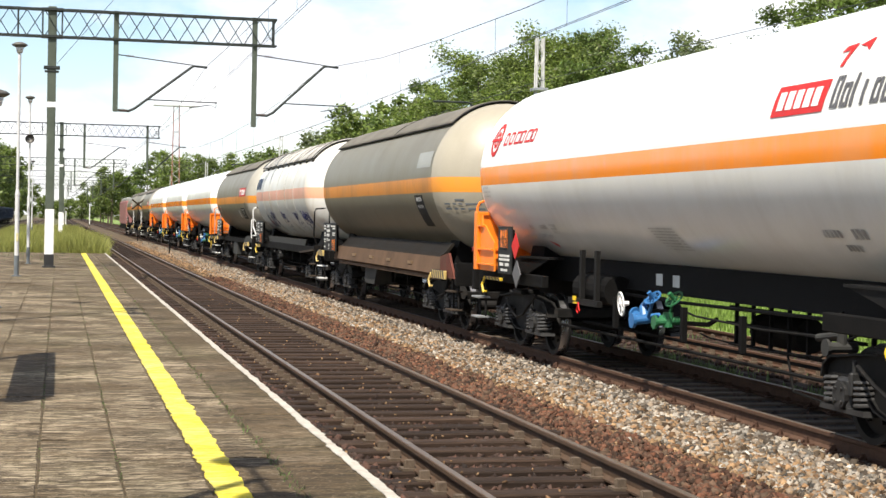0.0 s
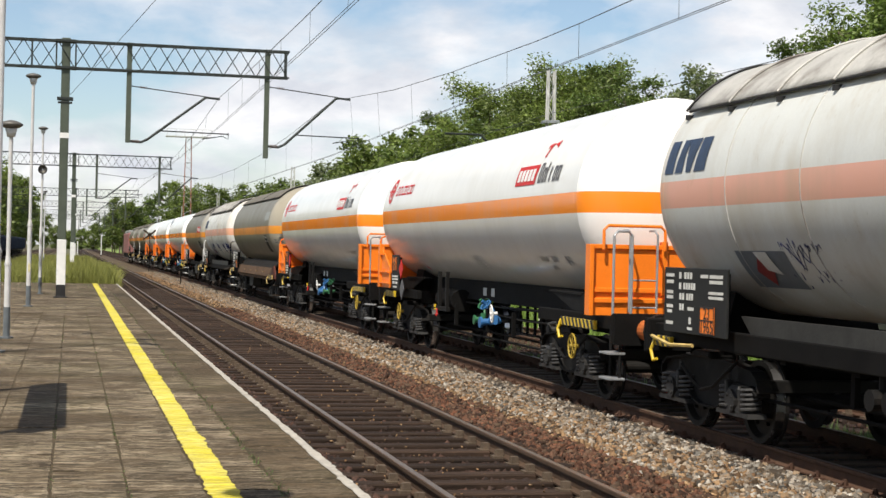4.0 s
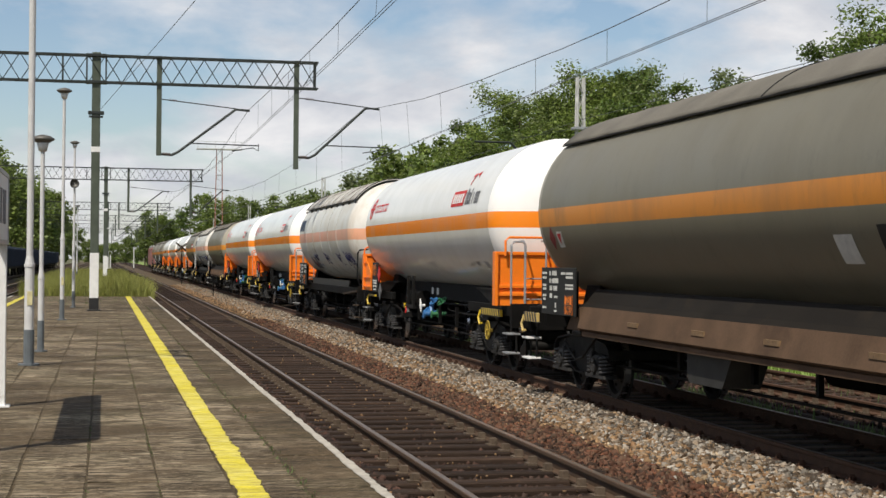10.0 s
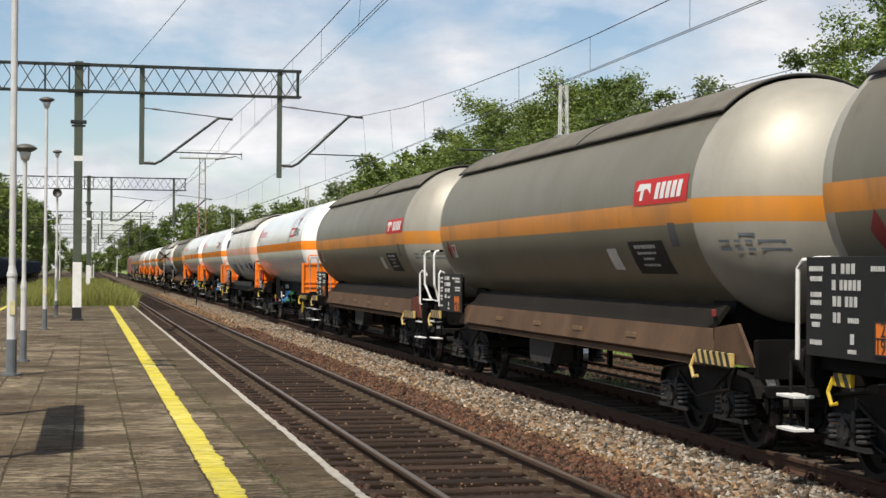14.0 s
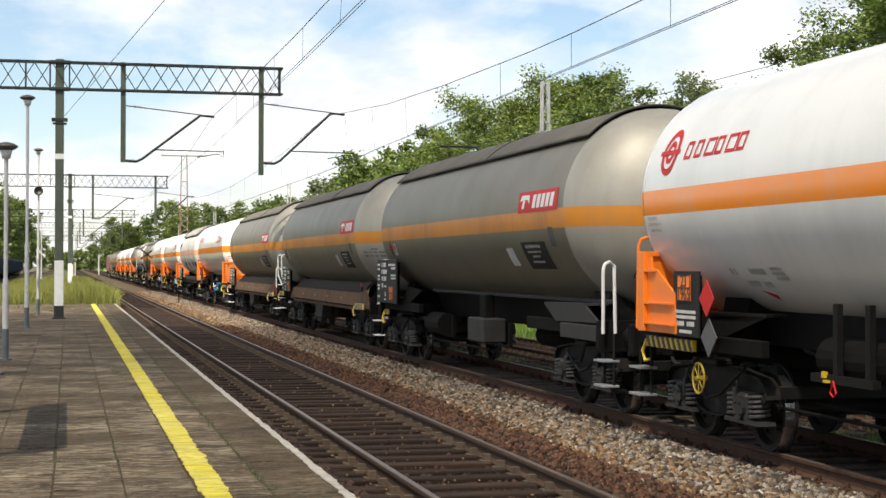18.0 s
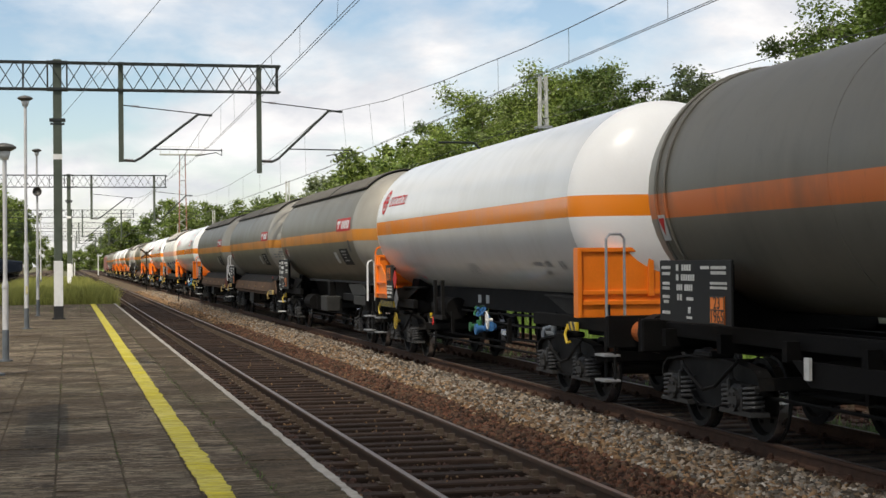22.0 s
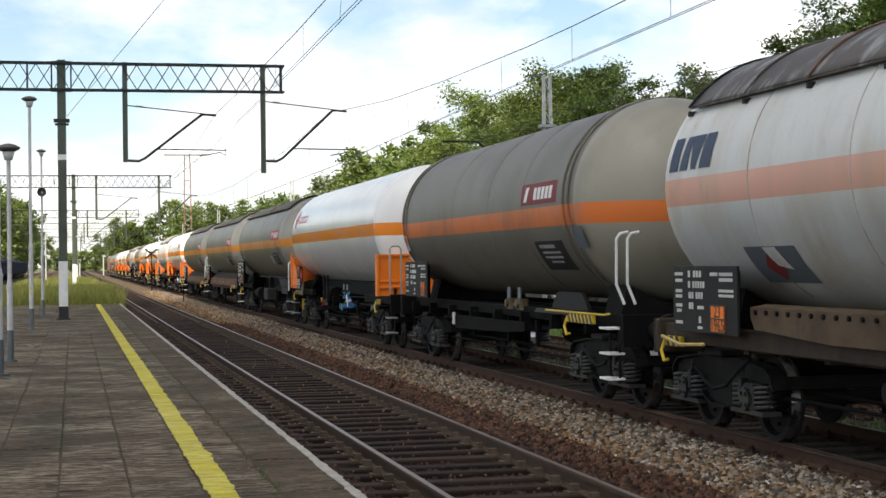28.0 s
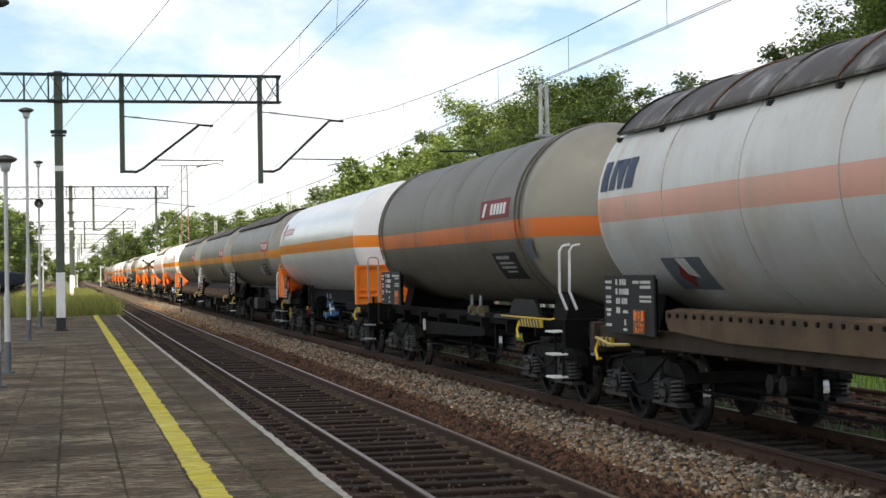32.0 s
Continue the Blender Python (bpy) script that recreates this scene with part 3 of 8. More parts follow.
def part(name, bm, material, parent=None, label="", smooth=False, loc=None):
    if name in APART:
        left, got = set(bm.verts), []
        while left:
            todo, isle = [left.pop()], set()
            while todo:
                v = todo.pop()
                isle.add(v)
                for e in v.link_edges:
                    o = e.other_vert(v)
                    if o in left:
                        left.discard(o)
                        todo.append(o)
            got.append(isle)
        if len(got) > 1:
            out = None
            for isle in sorted(got, key=lambda s: tuple(round(c, 3) for c in min(s, key=lambda v: v.co[:]).co)):
                nb = bmesh.new()
                tbl = {v: nb.verts.new(v.co) for v in isle}
                for f in {f for v in isle for f in v.link_faces}:
                    nb.faces.new([tbl[v] for v in f.verts]).material_index = f.material_index
                out = single(name, nb, material, parent, label, smooth, loc)
            bm.free()
            return out
    ob = single(name, bm, material, parent, label, smooth, loc)
    if name in JOINED:
        ob["kind"] = "stuff"
    return ob


def single(name, bm, material, parent=None, label="", smooth=False, loc=None):
    me = bpy.data.meshes.new(name)
    bmesh.ops.recalc_face_normals(bm, faces=bm.faces[:])
    bm.to_mesh(me)
    bm.free()
    return link(name, me, material, parent, label, smooth, loc)


def link(name, me, material, parent=None, label="", smooth=False, loc=None):
    if not me.materials:
        for k in (material if isinstance(material, (list, tuple)) else [material]):
            me.materials.append(M[k])
    if smooth and len(me.polygons):
        me.polygons.foreach_set("use_smooth", [True] * len(me.polygons))
        me.update()
    ob = new(name, me)
    ob.parent = parent
    if loc is not None:
        ob.matrix_basis = loc if isinstance(loc, Matrix) else Matrix.Translation(loc)
    if label:
        ob["label"] = label
    return ob


def base(name, label, category, group="", m=None, kind=""):
    ob = new(name)
    ob.empty_display_size = 0.2
    if m is not None:
        ob.matrix_basis = m
    return tagged(ob, label, category, group, kind)


def box(bm, x0, y0, z0, x1, y1, z1, bevel=0.0, m=None, mi=0):
    v = [bm.verts.new(c) for c in ((x0, y0, z0), (x1, y0, z0), (x1, y1, z0), (x0, y1, z0), (x0, y0, z1), (x1, y0, z1), (x1, y1, z1), (x0, y1, z1))]
    fs = [bm.faces.new([v[i] for i in q]) for q in ((3, 2, 1, 0), (4, 5, 6, 7), (0, 1, 5, 4), (1, 2, 6, 5), (2, 3, 7, 6), (3, 0, 4, 7))]
    for f in fs:
        f.material_index = mi
    if m is not None:
        for k in v:
            k.co = m @ k.co
    if bevel:
        es = list({e for f in fs for e in f.edges})
        bmesh.ops.bevel(bm, geom=es, offset=bevel, segments=1, affect="EDGES")
    return v


def cbox(bm, c, s, bevel=0.0, m=None, mi=0):
    x, y, z = c
    a, b, d = s[0] / 2, s[1] / 2, s[2] / 2
    return box(bm, x - a, y - b, z - d, x + a, y + b, z + d, bevel, m, mi)


def ring(bm, c, ax, r, n, start=0.0):
    ax = Vector(ax).normalized()
    u = ax.orthogonal().normalized()
    w = ax.cross(u)
    return [bm.verts.new(Vector(c) + r * (math.cos(start + 2 * math.pi * i / n) * u + math.sin(start + 2 * math.pi * i / n) * w)) for i in range(n)]


def bridge(bm, a, b, mi=0):
    n = len(a)
    for i in range(n):
        bm.faces.new((a[i], a[(i + 1) % n], b[(i + 1) % n], b[i])).material_index = mi


def cyl(bm, p, q, r, n=12, r2=None, caps=True, mi=0):
    ax = Vector(q) - Vector(p)
    a, b = ring(bm, p, ax, r, n), ring(bm, q, ax, r if r2 is None else r2, n)
    bridge(bm, a, b, mi)
    if caps:
        bm.faces.new(a[::-1]).material_index = mi
        bm.faces.new(b).material_index = mi


def tube(bm, pts, r, n=8, closed=False):
    """A round bar along a line of points."""
    pts = [Vector(p) for p in pts]
    rings = []
    up = None
    for i, p in enumerate(pts):
        a = pts[i - 1] if (i or closed) else p
        b = pts[(i + 1) % len(pts)] if (i < len(pts) - 1 or closed) else p
        d = (b - a).normalized()
        if up is None:
            up = d.orthogonal().normalized()
        up = (up - d * up.dot(d)).normalized()
        w = d.cross(up)
        rings.append([bm.verts.new(p + r * (math.cos(2 * math.pi * k / n) * up + math.sin(2 * math.pi * k / n) * w)) for k in range(n)])
    for a, b in zip(rings, rings[1:]):
        bridge(bm, a, b)
    if closed:
        bridge(bm, rings[-1], rings[0])
    else:
        bm.faces.new(rings[0][::-1]), bm.faces.new(rings[-1])


def arc(c, r, a0, a1, n, plane="yz"):
    """Points of an arc in a plane, degrees."""
    out = []
    for i in range(n + 1):
        a = radians(a0 + (a1 - a0) * i / n)
        u, w = r * math.cos(a), r * math.sin(a)
        out.append((c[0], c[1] + u, c[2] + w) if plane == "yz" else (c[0] + u, c[1], c[2] + w) if plane == "xz" else (c[0] + u, c[1] + w, c[2]))
    return out


def torus(bm, c, ax, r, t, n=20, k=6):
    ax = Vector(ax).normalized()
    u = ax.orthogonal().normalized()
    w = ax.cross(u)
    tube(bm, [Vector(c) + r * (math.cos(2 * math.pi * i / n) * u + math.sin(2 * math.pi * i / n) * w) for i in range(n)], t, k, True)


def prism(bm, pts, a, b, axis="x", mi=0):
    """A flat outline pushed from a to b along an axis; outline in the other two axes in order."""
    def put(p, q):
        return (q, p[0], p[1]) if axis == "x" else (p[0], q, p[1]) if axis == "y" else (p[0], p[1], q)
    v0, v1 = [bm.verts.new(put(p, a)) for p in pts], [bm.verts.new(put(p, b)) for p in pts]
    bridge(bm, v0, v1, mi)
    bm.faces.new(v0[::-1]).material_index = mi
    bm.faces.new(v1).material_index = mi


def fast(name, verts, faces, material, parent=None, label="", kind="", smooth=False, category=""):
    me = bpy.data.meshes.new(name)
    me.from_pydata(verts, [], faces)
    me.update()
    ob = link(name, me, material, parent, label, smooth)
    return tagged(ob, "", category, "", kind)


def B():
    return bmesh.new()

# ---------------------------------------------------------------- ground and beds
bm = B()
for x0, x1, mi in ((-2500, 14.6, 0), (14.6, 27.0, 1), (27.0, 2500, 0)):
    vs = [bm.verts.new(c) for c in ((x0, -400, -0.42), (x1, -400, -0.42), (x1, 4200, -0.42), (x0, 4200, -0.42))]
    bm.faces.new(vs).material_index = mi
bmesh.ops.remove_doubles(bm, verts=bm.verts[:], dist=0.001)
tagged(part("ground", bm, ["soil", "meadow"]), "flat grassy ground reaching to the horizon", "ground", kind="structure")


def bed(name, outline, material, label, y0=-30, y1=900):
    b = B()
    ys = [y0] + [y0 + (y1 - y0) * i / 40 for i in range(1, 41)]
    rows = [[b.verts.new((x, y, z)) for x, z in outline] for y in ys]
    for p, q in zip(rows, rows[1:]):
        for i in range(len(outline) - 1):
            b.faces.new((p[i], p[i + 1], q[i + 1], q[i]))
    return tagged(part(name, b, material), label, "ballast", kind="structure")


bed("ballast_bed", [(1.9, -0.5), (2.0, -0.26), (2.6, -0.262), (5.0, -0.262), (5.45, -0.36)], "ballast_bed", "dark brown stained ballast bed beside the platform")
bed("ballast_path", [(5.3, -0.5), (5.42, -0.26), (6.3, -0.19), (9.8, -0.20), (10.6, -0.43)], "ballast_light", "light stone ballast bed under the train")
bed("ballast_oily", [(7.0, -0.19), (7.25, -0.185), (9.2, -0.188), (9.6, -0.2)], "ballast_oily", "ballast between the rails, blackened for the shade under the train")
bed("ballast_siding", [(10.5, -0.5), (10.7, -0.34), (14.0, -0.33), (14.7, -0.45)], "ballast_bed", "weedy brown ballast of a rusty siding")
bed("ballast_left", [(-12.2, -0.5), (-12.0, -0.26), (-3.9, -0.26), (-3.8, -0.5)], "ballast_light", "light ballast of the tracks past the platform")


def rail(name, x, head, side, parent, z=0.0, y0=-30.0, y1=700.0):
    """A flat-bottomed rail, its running surface a strip of its own colour."""
    prof = [(-0.07, -0.172), (-0.07, -0.155), (-0.012, -0.135), (-0.010, -0.05), (-0.036, -0.038), (-0.036, -0.006), (-0.028, 0.0),
            (0.028, 0.0), (0.036, -0.006), (0.036, -0.038), (0.010, -0.05), (0.012, -0.135), (0.07, -0.155), (0.07, -0.172)]
    b = B()
    n = 24
    rows = [[b.verts.new((x + p, y0 + (y1 - y0) * i / n, z + q)) for p, q in prof] for i in range(n + 1)]
    for a, c in zip(rows, rows[1:]):
        for i in range(len(prof) - 1):
            b.faces.new((a[i], a[i + 1], c[i + 1], c[i])).material_index = 1 if i == 6 else 0
    return part(name, b, [side, head], parent)


def block_mesh(name, sx, sy, sz, material, ch=0.015):
    b = B()
    cbox(b, (0, 0, 0), (sx, sy, sz), ch)
    me = bpy.data.meshes.new(name)
    bmesh.ops.recalc_face_normals(b, faces=b.faces[:])
    b.to_mesh(me)
    b.free()
    me.materials.append(M[material])
    return me


def track(name, xc, label, head, side, sleeper, z=0.0, clip=True, detail=(8, 80), far=300, pitch=0.60):
    t = base(name, label, "railway track", kind="structure")
    for s in (-1, 1):
        rail("rail", xc + s * 0.7535, head, side, t, z)
    me = block_mesh("sleeper", 2.5, 0.24, 0.16, sleeper)
    y = detail[0]
    k = 0
    while y < detail[1]:
        o = link("sleeper", me, sleeper, t, loc=pose(xc + R.uniform(-0.02, 0.02), y + R.uniform(-0.015, 0.015), z - 0.245 + R.uniform(-0.008, 0.006), 0, 0, R.uniform(-0.6, 0.6)))
        y += pitch
        k += 1
    vs, fs = [], []
    while y < far:
        c = len(vs)
        for zz in (-0.33, -0.175):
            vs += [(xc - 1.25, y - 0.12, z + zz), (xc + 1.25, y - 0.12, z + zz), (xc + 1.25, y + 0.12, z + zz), (xc - 1.25, y + 0.12, z + zz)]
        fs += [(c + 4, c + 5, c + 6, c + 7), (c, c + 1, c + 5, c + 4), (c + 1, c + 2, c + 6, c + 5), (c + 2, c + 3, c + 7, c + 6), (c + 3, c, c + 4, c + 7)]
        y += pitch
    if vs:
        fast("sleepers_far", vs, fs, sleeper, t, kind="stuff")
    # rail fastenings on both sides of each rail
    if clip:
        b = B()
        y = detail[0]
        while y < min(detail[1], 60):
            for s in (-1, 1):
                for q in (-1, 1):
                    cx = xc + s * 0.7535 + q * 0.11
                    cbox(b, (cx, y, z - 0.158), (0.12, 0.16, 0.024))
                    cyl(b, (cx + q * 0.01, y, z - 0.15), (cx + q * 0.01, y, z - 0.085), 0.024, 6)
                    if clip == "coil":
                        torus(b, (cx + q * 0.015, y, z - 0.135), (0, 1, 0.2), 0.034, 0.012, 8, 4)
                    else:
                        cbox(b, (cx - q * 0.02, y, z - 0.115), (0.07, 0.085, 0.07))
            y += pitch
        part("rail_fastenings", b, "clip_iron" if clip != "coil" else "clip_rust", t)
        t.children[-1]["kind"] = "stuff"
    return t


track("track_near", NEAR, "railway track with dark wooden sleepers beside the platform", "rail_head", "rail_side", "sleeper_wood", detail=(9, 84), clip="block")
track("track_train", TRAIN, "railway track with rusty rails on pale sleepers under the train", "rail_head_used", "rail_rust", "sleeper_concrete", detail=(9, 60), clip="coil")
track("track_siding", SIDING, "unused siding with rust-red rails in weeds", "rail_rust", "rail_rust", "sleeper_wood", z=-0.1, detail=(14, 60), far=200)
track("track_left", LEFT, "railway track along the far side of the platform", "rail_head", "rail_side", "sleeper_wood", detail=(60, 110), clip=False)
track("track_left_outer", LEFT - 4.6, "outer railway track carrying dark freight wagons", "rail_head_used", "rail_side", "sleeper_wood", detail=(100, 120), clip=False)


def stones(name, material, label, n, xr, yr, z, size, seed, hump=None):
    """Loose ballast stones, too many to count."""
    rng = np.random.default_rng(seed)
    cube = np.array([(x, y, q) for q in (-1, 1) for y in (-1, 1) for x in (-1, 1)], float) * 0.5
    faces = np.array([(0, 2, 3, 1), (4, 5, 7, 6), (0, 1, 5, 4), (1, 3, 7, 5), (3, 2, 6, 7), (2, 0, 4, 6)])
    u = rng.random(n)
    y = yr[0] * (yr[1] / yr[0]) ** u            # denser where the eye is nearer
    x = rng.uniform(*xr, n)
    s = size * rng.uniform(0.55, 1.35, n)
    v = cube[None] * rng.uniform(0.55, 1.25, (n, 8, 3)) * (np.array((1.4, 1.0, 0.65)) * rng.uniform(0.7, 1.2, (n, 3)))[:, None] * s[:, None, None]
    q = rng.normal(size=(n, 4))
    q /= np.linalg.norm(q, axis=1, keepdims=True)
    w, a, b, c = q.T
    m = np.stack([1 - 2 * (b * b + c * c), 2 * (a * b - c * w), 2 * (a * c + b * w), 2 * (a * b + c * w), 1 - 2 * (a * a + c * c), 2 * (b * c - a * w),
                  2 * (a * c - b * w), 2 * (b * c + a * w), 1 - 2 * (a * a + b * b)], -1).reshape(n, 3, 3)
    v = np.einsum("nij,nkj->nki", m, v)
    zz = (z if hump is None else np.interp(x, *hump)) + rng.uniform(-0.02, 0.03, n)
    v += np.stack([x, y, zz], -1)[:, None]
    f = (faces[None] + 8 * np.arange(n)[:, None, None]).reshape(-1, 4)
    me = bpy.data.meshes.new(name)
    me.vertices.add(n * 8), me.loops.add(n * 24), me.polygons.add(n * 6)
    me.vertices.foreach_set("co", v.ravel())
    me.loops.foreach_set("vertex_index", f.ravel().astype(np.int32))
    me.polygons.foreach_set("loop_start", np.arange(0, n * 24, 4, dtype=np.int32))
    me.update(calc_edges=True)
    return tagged(link(name, me, material), label, "stones", kind="stuff")


HUMP = ((5.2, 5.45, 6.3, 7.2, 9.8), (-0.36, -0.27, -0.20, -0.21, -0.21))
stones("ballast_stones", "stone_light", "loose grey and tan ballast stones between the tracks", 36000, (5.95, 7.32), (10, 140), -0.2, 0.052, 1, HUMP)
stones("ballast_stones", "stone_tan", "rusty tan ballast stones between the tracks", 21000, (5.4, 6.75), (10, 140), -0.2, 0.052, 11, HUMP)
stones("pale_stones", "stone_pale", "scattered pale stones on the ballast", 1800, (5.6, 7.3), (10, 70), -0.17, 0.050, 12, HUMP)
stones("pale_stones", "stone_tan", "tan chips scattered between the sleepers", 800, (2.2, 5.3), (9.5, 70), -0.18, 0.024, 13)
stones("ballast_stones", "stone_brown", "dark ballast stones between the sleepers under the train", 9000, (7.5, 9.5), (10, 60), -0.235, 0.055, 2)
stones("ballast_stones", "stone_rust", "rust-stained ballast stones beside the near track", 20000, (4.75, 5.85), (9.5, 60), -0.225, 0.050, 3)
stones("ballast_stones", "stone_brown", "dark brown ballast stones between the sleepers", 20000, (2.62, 5.04), (9.5, 60), -0.246, 0.044, 4)
stones("ballast_stones", "stone_brown", "brown ballast stones between platform edge and rail", 11000, (2.1, 2.75), (9.5, 50), -0.225, 0.055, 5)
stones("ballast_stones", "stone_brown", "brown ballast stones on the rusty siding", 9000, (10.8, 14.2), (15, 60), -0.33, 0.06, 6)

# ---------------------------------------------------------------- platform
EDGE, END = 2.02, 73.5
plat = base("platform", "old concrete slab platform with a yellow safety line", "platform", kind="structure")
bm = B()
box(bm, -3.95, -20, -0.5, EDGE - 0.06, END, DECK - 0.006)
part("platform_core", bm, "joint_earth", plat)
bm = B()
for i in range(92):
    box(bm, EDGE - 0.10, -18 + i * 1.0, -0.45, EDGE - 0.02, -18 + i * 1.0 + 0.985, DECK - 0.10, 0.008)
part("platform_wall", bm, "platform_wall", plat)


def line(name, x0, x1, y0, y1, z, material, jitter, label, parent, step=0.25):
    """A painted line with a slightly ragged edge and a little thickness."""
    b = B()
    n = int((y1 - y0) / step)
    prev = None
    for i in range(n + 1):
        y = y0 + step * i
        a, c = [x + jitter * (0.8 * noise.noise(Vector((y * 2.3, x * 40, 0))) + 0.9 * noise.noise(Vector((y * 9, x * 40, 3))) + R.uniform(-0.25, 0.25)) for x in (x0, x1)]
        cur = [b.verts.new(p) for p in ((a, y, z - 0.006), (a, y, z), (c, y, z), (c, y, z - 0.006))]
        if prev:
            for k in range(3):
                b.faces.new((prev[k], prev[k + 1], cur[k + 1], cur[k]))
        prev = cur
    return part(name, b, material, parent, label)


line("safety_line", 0.950, 1.160, -18, END - 0.4, DECK + 0.009, "line_yellow", 0.024, "worn yellow painted safety line", plat, 0.05)
line("safety_line", -3.42, -3.22, 20, END - 0.4, DECK + 0.009, "line_yellow", 0.013, "worn yellow painted safety line", plat)
line("edge_line", EDGE - 0.060, EDGE + 0.012, -18, END, DECK + 0.013, "line_white", 0.016, "worn white painted platform edge", plat, 0.06)
line("edge_line", -3.94, -3.84, 20, END, DECK + 0.013, "line_white", 0.018, "worn white painted platform edge", plat, 0.3)

# ---------------------------------------------------------------- catenary gantries


def truss(parent, y, x0, x1, z0, z1, material, d=0.34, step=0.52):
    """A four-boom lattice beam across the tracks."""
    b = B()
    for z in (z0, z1):
        for q in (-d / 2, d / 2):
            cbox(b, ((x0 + x1) / 2, y + q, z), (x1 - x0, 0.055, 0.06))
    part("boom", b, material, parent)
    b = B()
    n = int((x1 - x0) / step)
    st = (x1 - x0) / n
    for q in (-d / 2, d / 2):
        for i in range(n):
            a, c = x0 + i * st, x0 + (i + 1) * st
            za, zc = (z0, z1) if i % 2 == 0 else (z1, z0)
            if q > 0:
                za, zc = zc, za
            tube(b, [(a, y + q, za), (c, y + q, zc)], 0.016, 5)
    for z in (z0, z1):
        for i in range(n):
            a, c = x0 + i * st, x0 + (i + 1) * st
            s = 1 if i % 2 == 0 else -1
            tube(b, [(a, y - s * d / 2, z), (c, y + s * d / 2, z)], 0.010, 4)
    part("lattice", b, material, parent)
    b = B()
    for xx in (x0 + 0.02, x1 - 0.1, (x0 + x1) / 2):
        for q in (-d / 2, d / 2):
            cbox(b, (xx, y + q, (z0 + z1) / 2), (0.05, 0.03, z1 - z0))
    part("end_frame", b, material, parent)


def bracket(parent, y, x, foot, z_tip, reach, ztop):
    """A drop post under the beam with its cantilever, stay, insulators and registration arm."""
    b = B()
    cbox(b, (x, y - 0.05, (foot + ztop) / 2), (0.16, 0.14, ztop - foot), 0.012)
    part("drop_post", b, "mast_green", parent, "green steel drop post")
    za = foot + (0.05 if foot > 5.2 else 0.40)
    b = B()
    tube(b, [(x + 0.08, y - 0.05, za), (x + 0.42, y - 0.05, za - 0.02), (x + 0.62, y - 0.05, za + 0.08), (x + reach - 0.45, y - 0.05, z_tip), (x + reach, y - 0.05, z_tip - 0.03)], 0.042, 8)
    part("cantilever", b, "truss_green", parent)
    b = B()
    tube(b, [(x + 0.05, y - 0.05, z_tip + 0.27), (x + reach - 0.4, y - 0.05, z_tip + 0.02)], 0.018, 5)
    part("stay", b, "truss_green", parent)
    b = B()
    for k in range(5):
        cyl(b, (x + 0.34 + 0.05 * k, y - 0.05, z_tip + 0.245 - 0.004 * k), (x + 0.36 + 0.05 * k, y - 0.05, z_tip + 0.243 - 0.004 * k), 0.04, 8)
    for k in range(5):
        cyl(b, (x + 0.14 + 0.05 * k, y - 0.05, za), (x + 0.16 + 0.05 * k, y - 0.05, za), 0.055, 8)
    part("insulator", b, "insulator", parent)
    b = B()
    zr = foot + (0.42 if foot > 5.2 else 0.80)
    tube(b, [(x + 0.98, y - 0.05, zr), (x + reach + 0.32, y - 0.05, zr - 0.03)], 0.02, 6)
    tube(b, [(x + reach + 0.30, y - 0.05, zr + 0.02), (x + reach + 0.30, y - 0.05, zr - 0.20), (x + reach + 0.12, y - 0.05, zr - 0.10), (x + reach - 0.55, y - 0.05, zr - 0.22)], 0.015, 6)
    part("registration_arm", b, "truss_green", parent)


def gantry(y, x0, x1, mast_x, label, full=True):
    g = base("catenary_gantry", label, "catenary gantry", "gantries over the tracks")
    truss(g, y, x0, x1, 7.60, 8.45, "truss_green")
    b = B()
    cbox(b, (mast_x, y, (DECK + 8.55) / 2), (0.27, 0.26, 8.55 - DECK), 0.02)
    part("mast", b, "mast_green", g, "green steel mast")
    b = B()
    cbox(b, (mast_x, y, DECK + 0.80 + 0.3), (0.285, 0.275, 1.50), 0.01)
    part("white_band", b, "white_paint", g, "white painted lower mast")
    b = B()
    cbox(b, (mast_x, y, DECK + 0.20), (0.30, 0.29, 0.44), 0.01)
    cbox(b, (mast_x, y, DECK + 0.02), (0.42, 0.40, 0.06), 0.01)
    part("black_band", b, "black_paint", g, "black painted mast foot")
    b = B()
    cbox(b, (mast_x, y, 5.45), (0.285, 0.275, 0.17))
    part("white_mark", b, "white_paint", g)
    b = B()
    for zz in (7.60, 8.45):
        cbox(b, (mast_x, y, zz), (0.66, 0.42, 0.09), 0.01)
    for q in (-0.30, 0.30):
        cbox(b, (mast_x + q, y, 8.02), (0.05, 0.36, 0.85))
    cbox(b, (mast_x, y, 6.62), (0.50, 0.32, 0.10), 0.01)
    cbox(b, (mast_x, y, 6.50), (0.44, 0.30, 0.05), 0.01)
    part("clamp", b, "truss_green", g)
    bracket(g, y, 1.68, 5.30, 6.85, 2.9, 8.5)
    bracket(g, y, 6.10, 4.95, 7.02, 2.75, 8.5)
    return g


gantry(53.1, -9.5, 6.80, -0.30, "green lattice gantry on a mast standing on the platform")
for y, xr, mx in ((119.0, 7.0, 0.1), (193, 7.6, 0.4), (251, 7.6, 0.4), (312, 7.6, 0.4), (372, 7.6, 0.4)):
    gantry(y, -9.5, xr, mx, "green lattice gantry over the tracks farther off")

# wires: contact and messenger of both tracks, sagging between the gantries
YS = [-6.0, 53.1, 119.0, 193.0, 251.0, 312.0, 372.0]


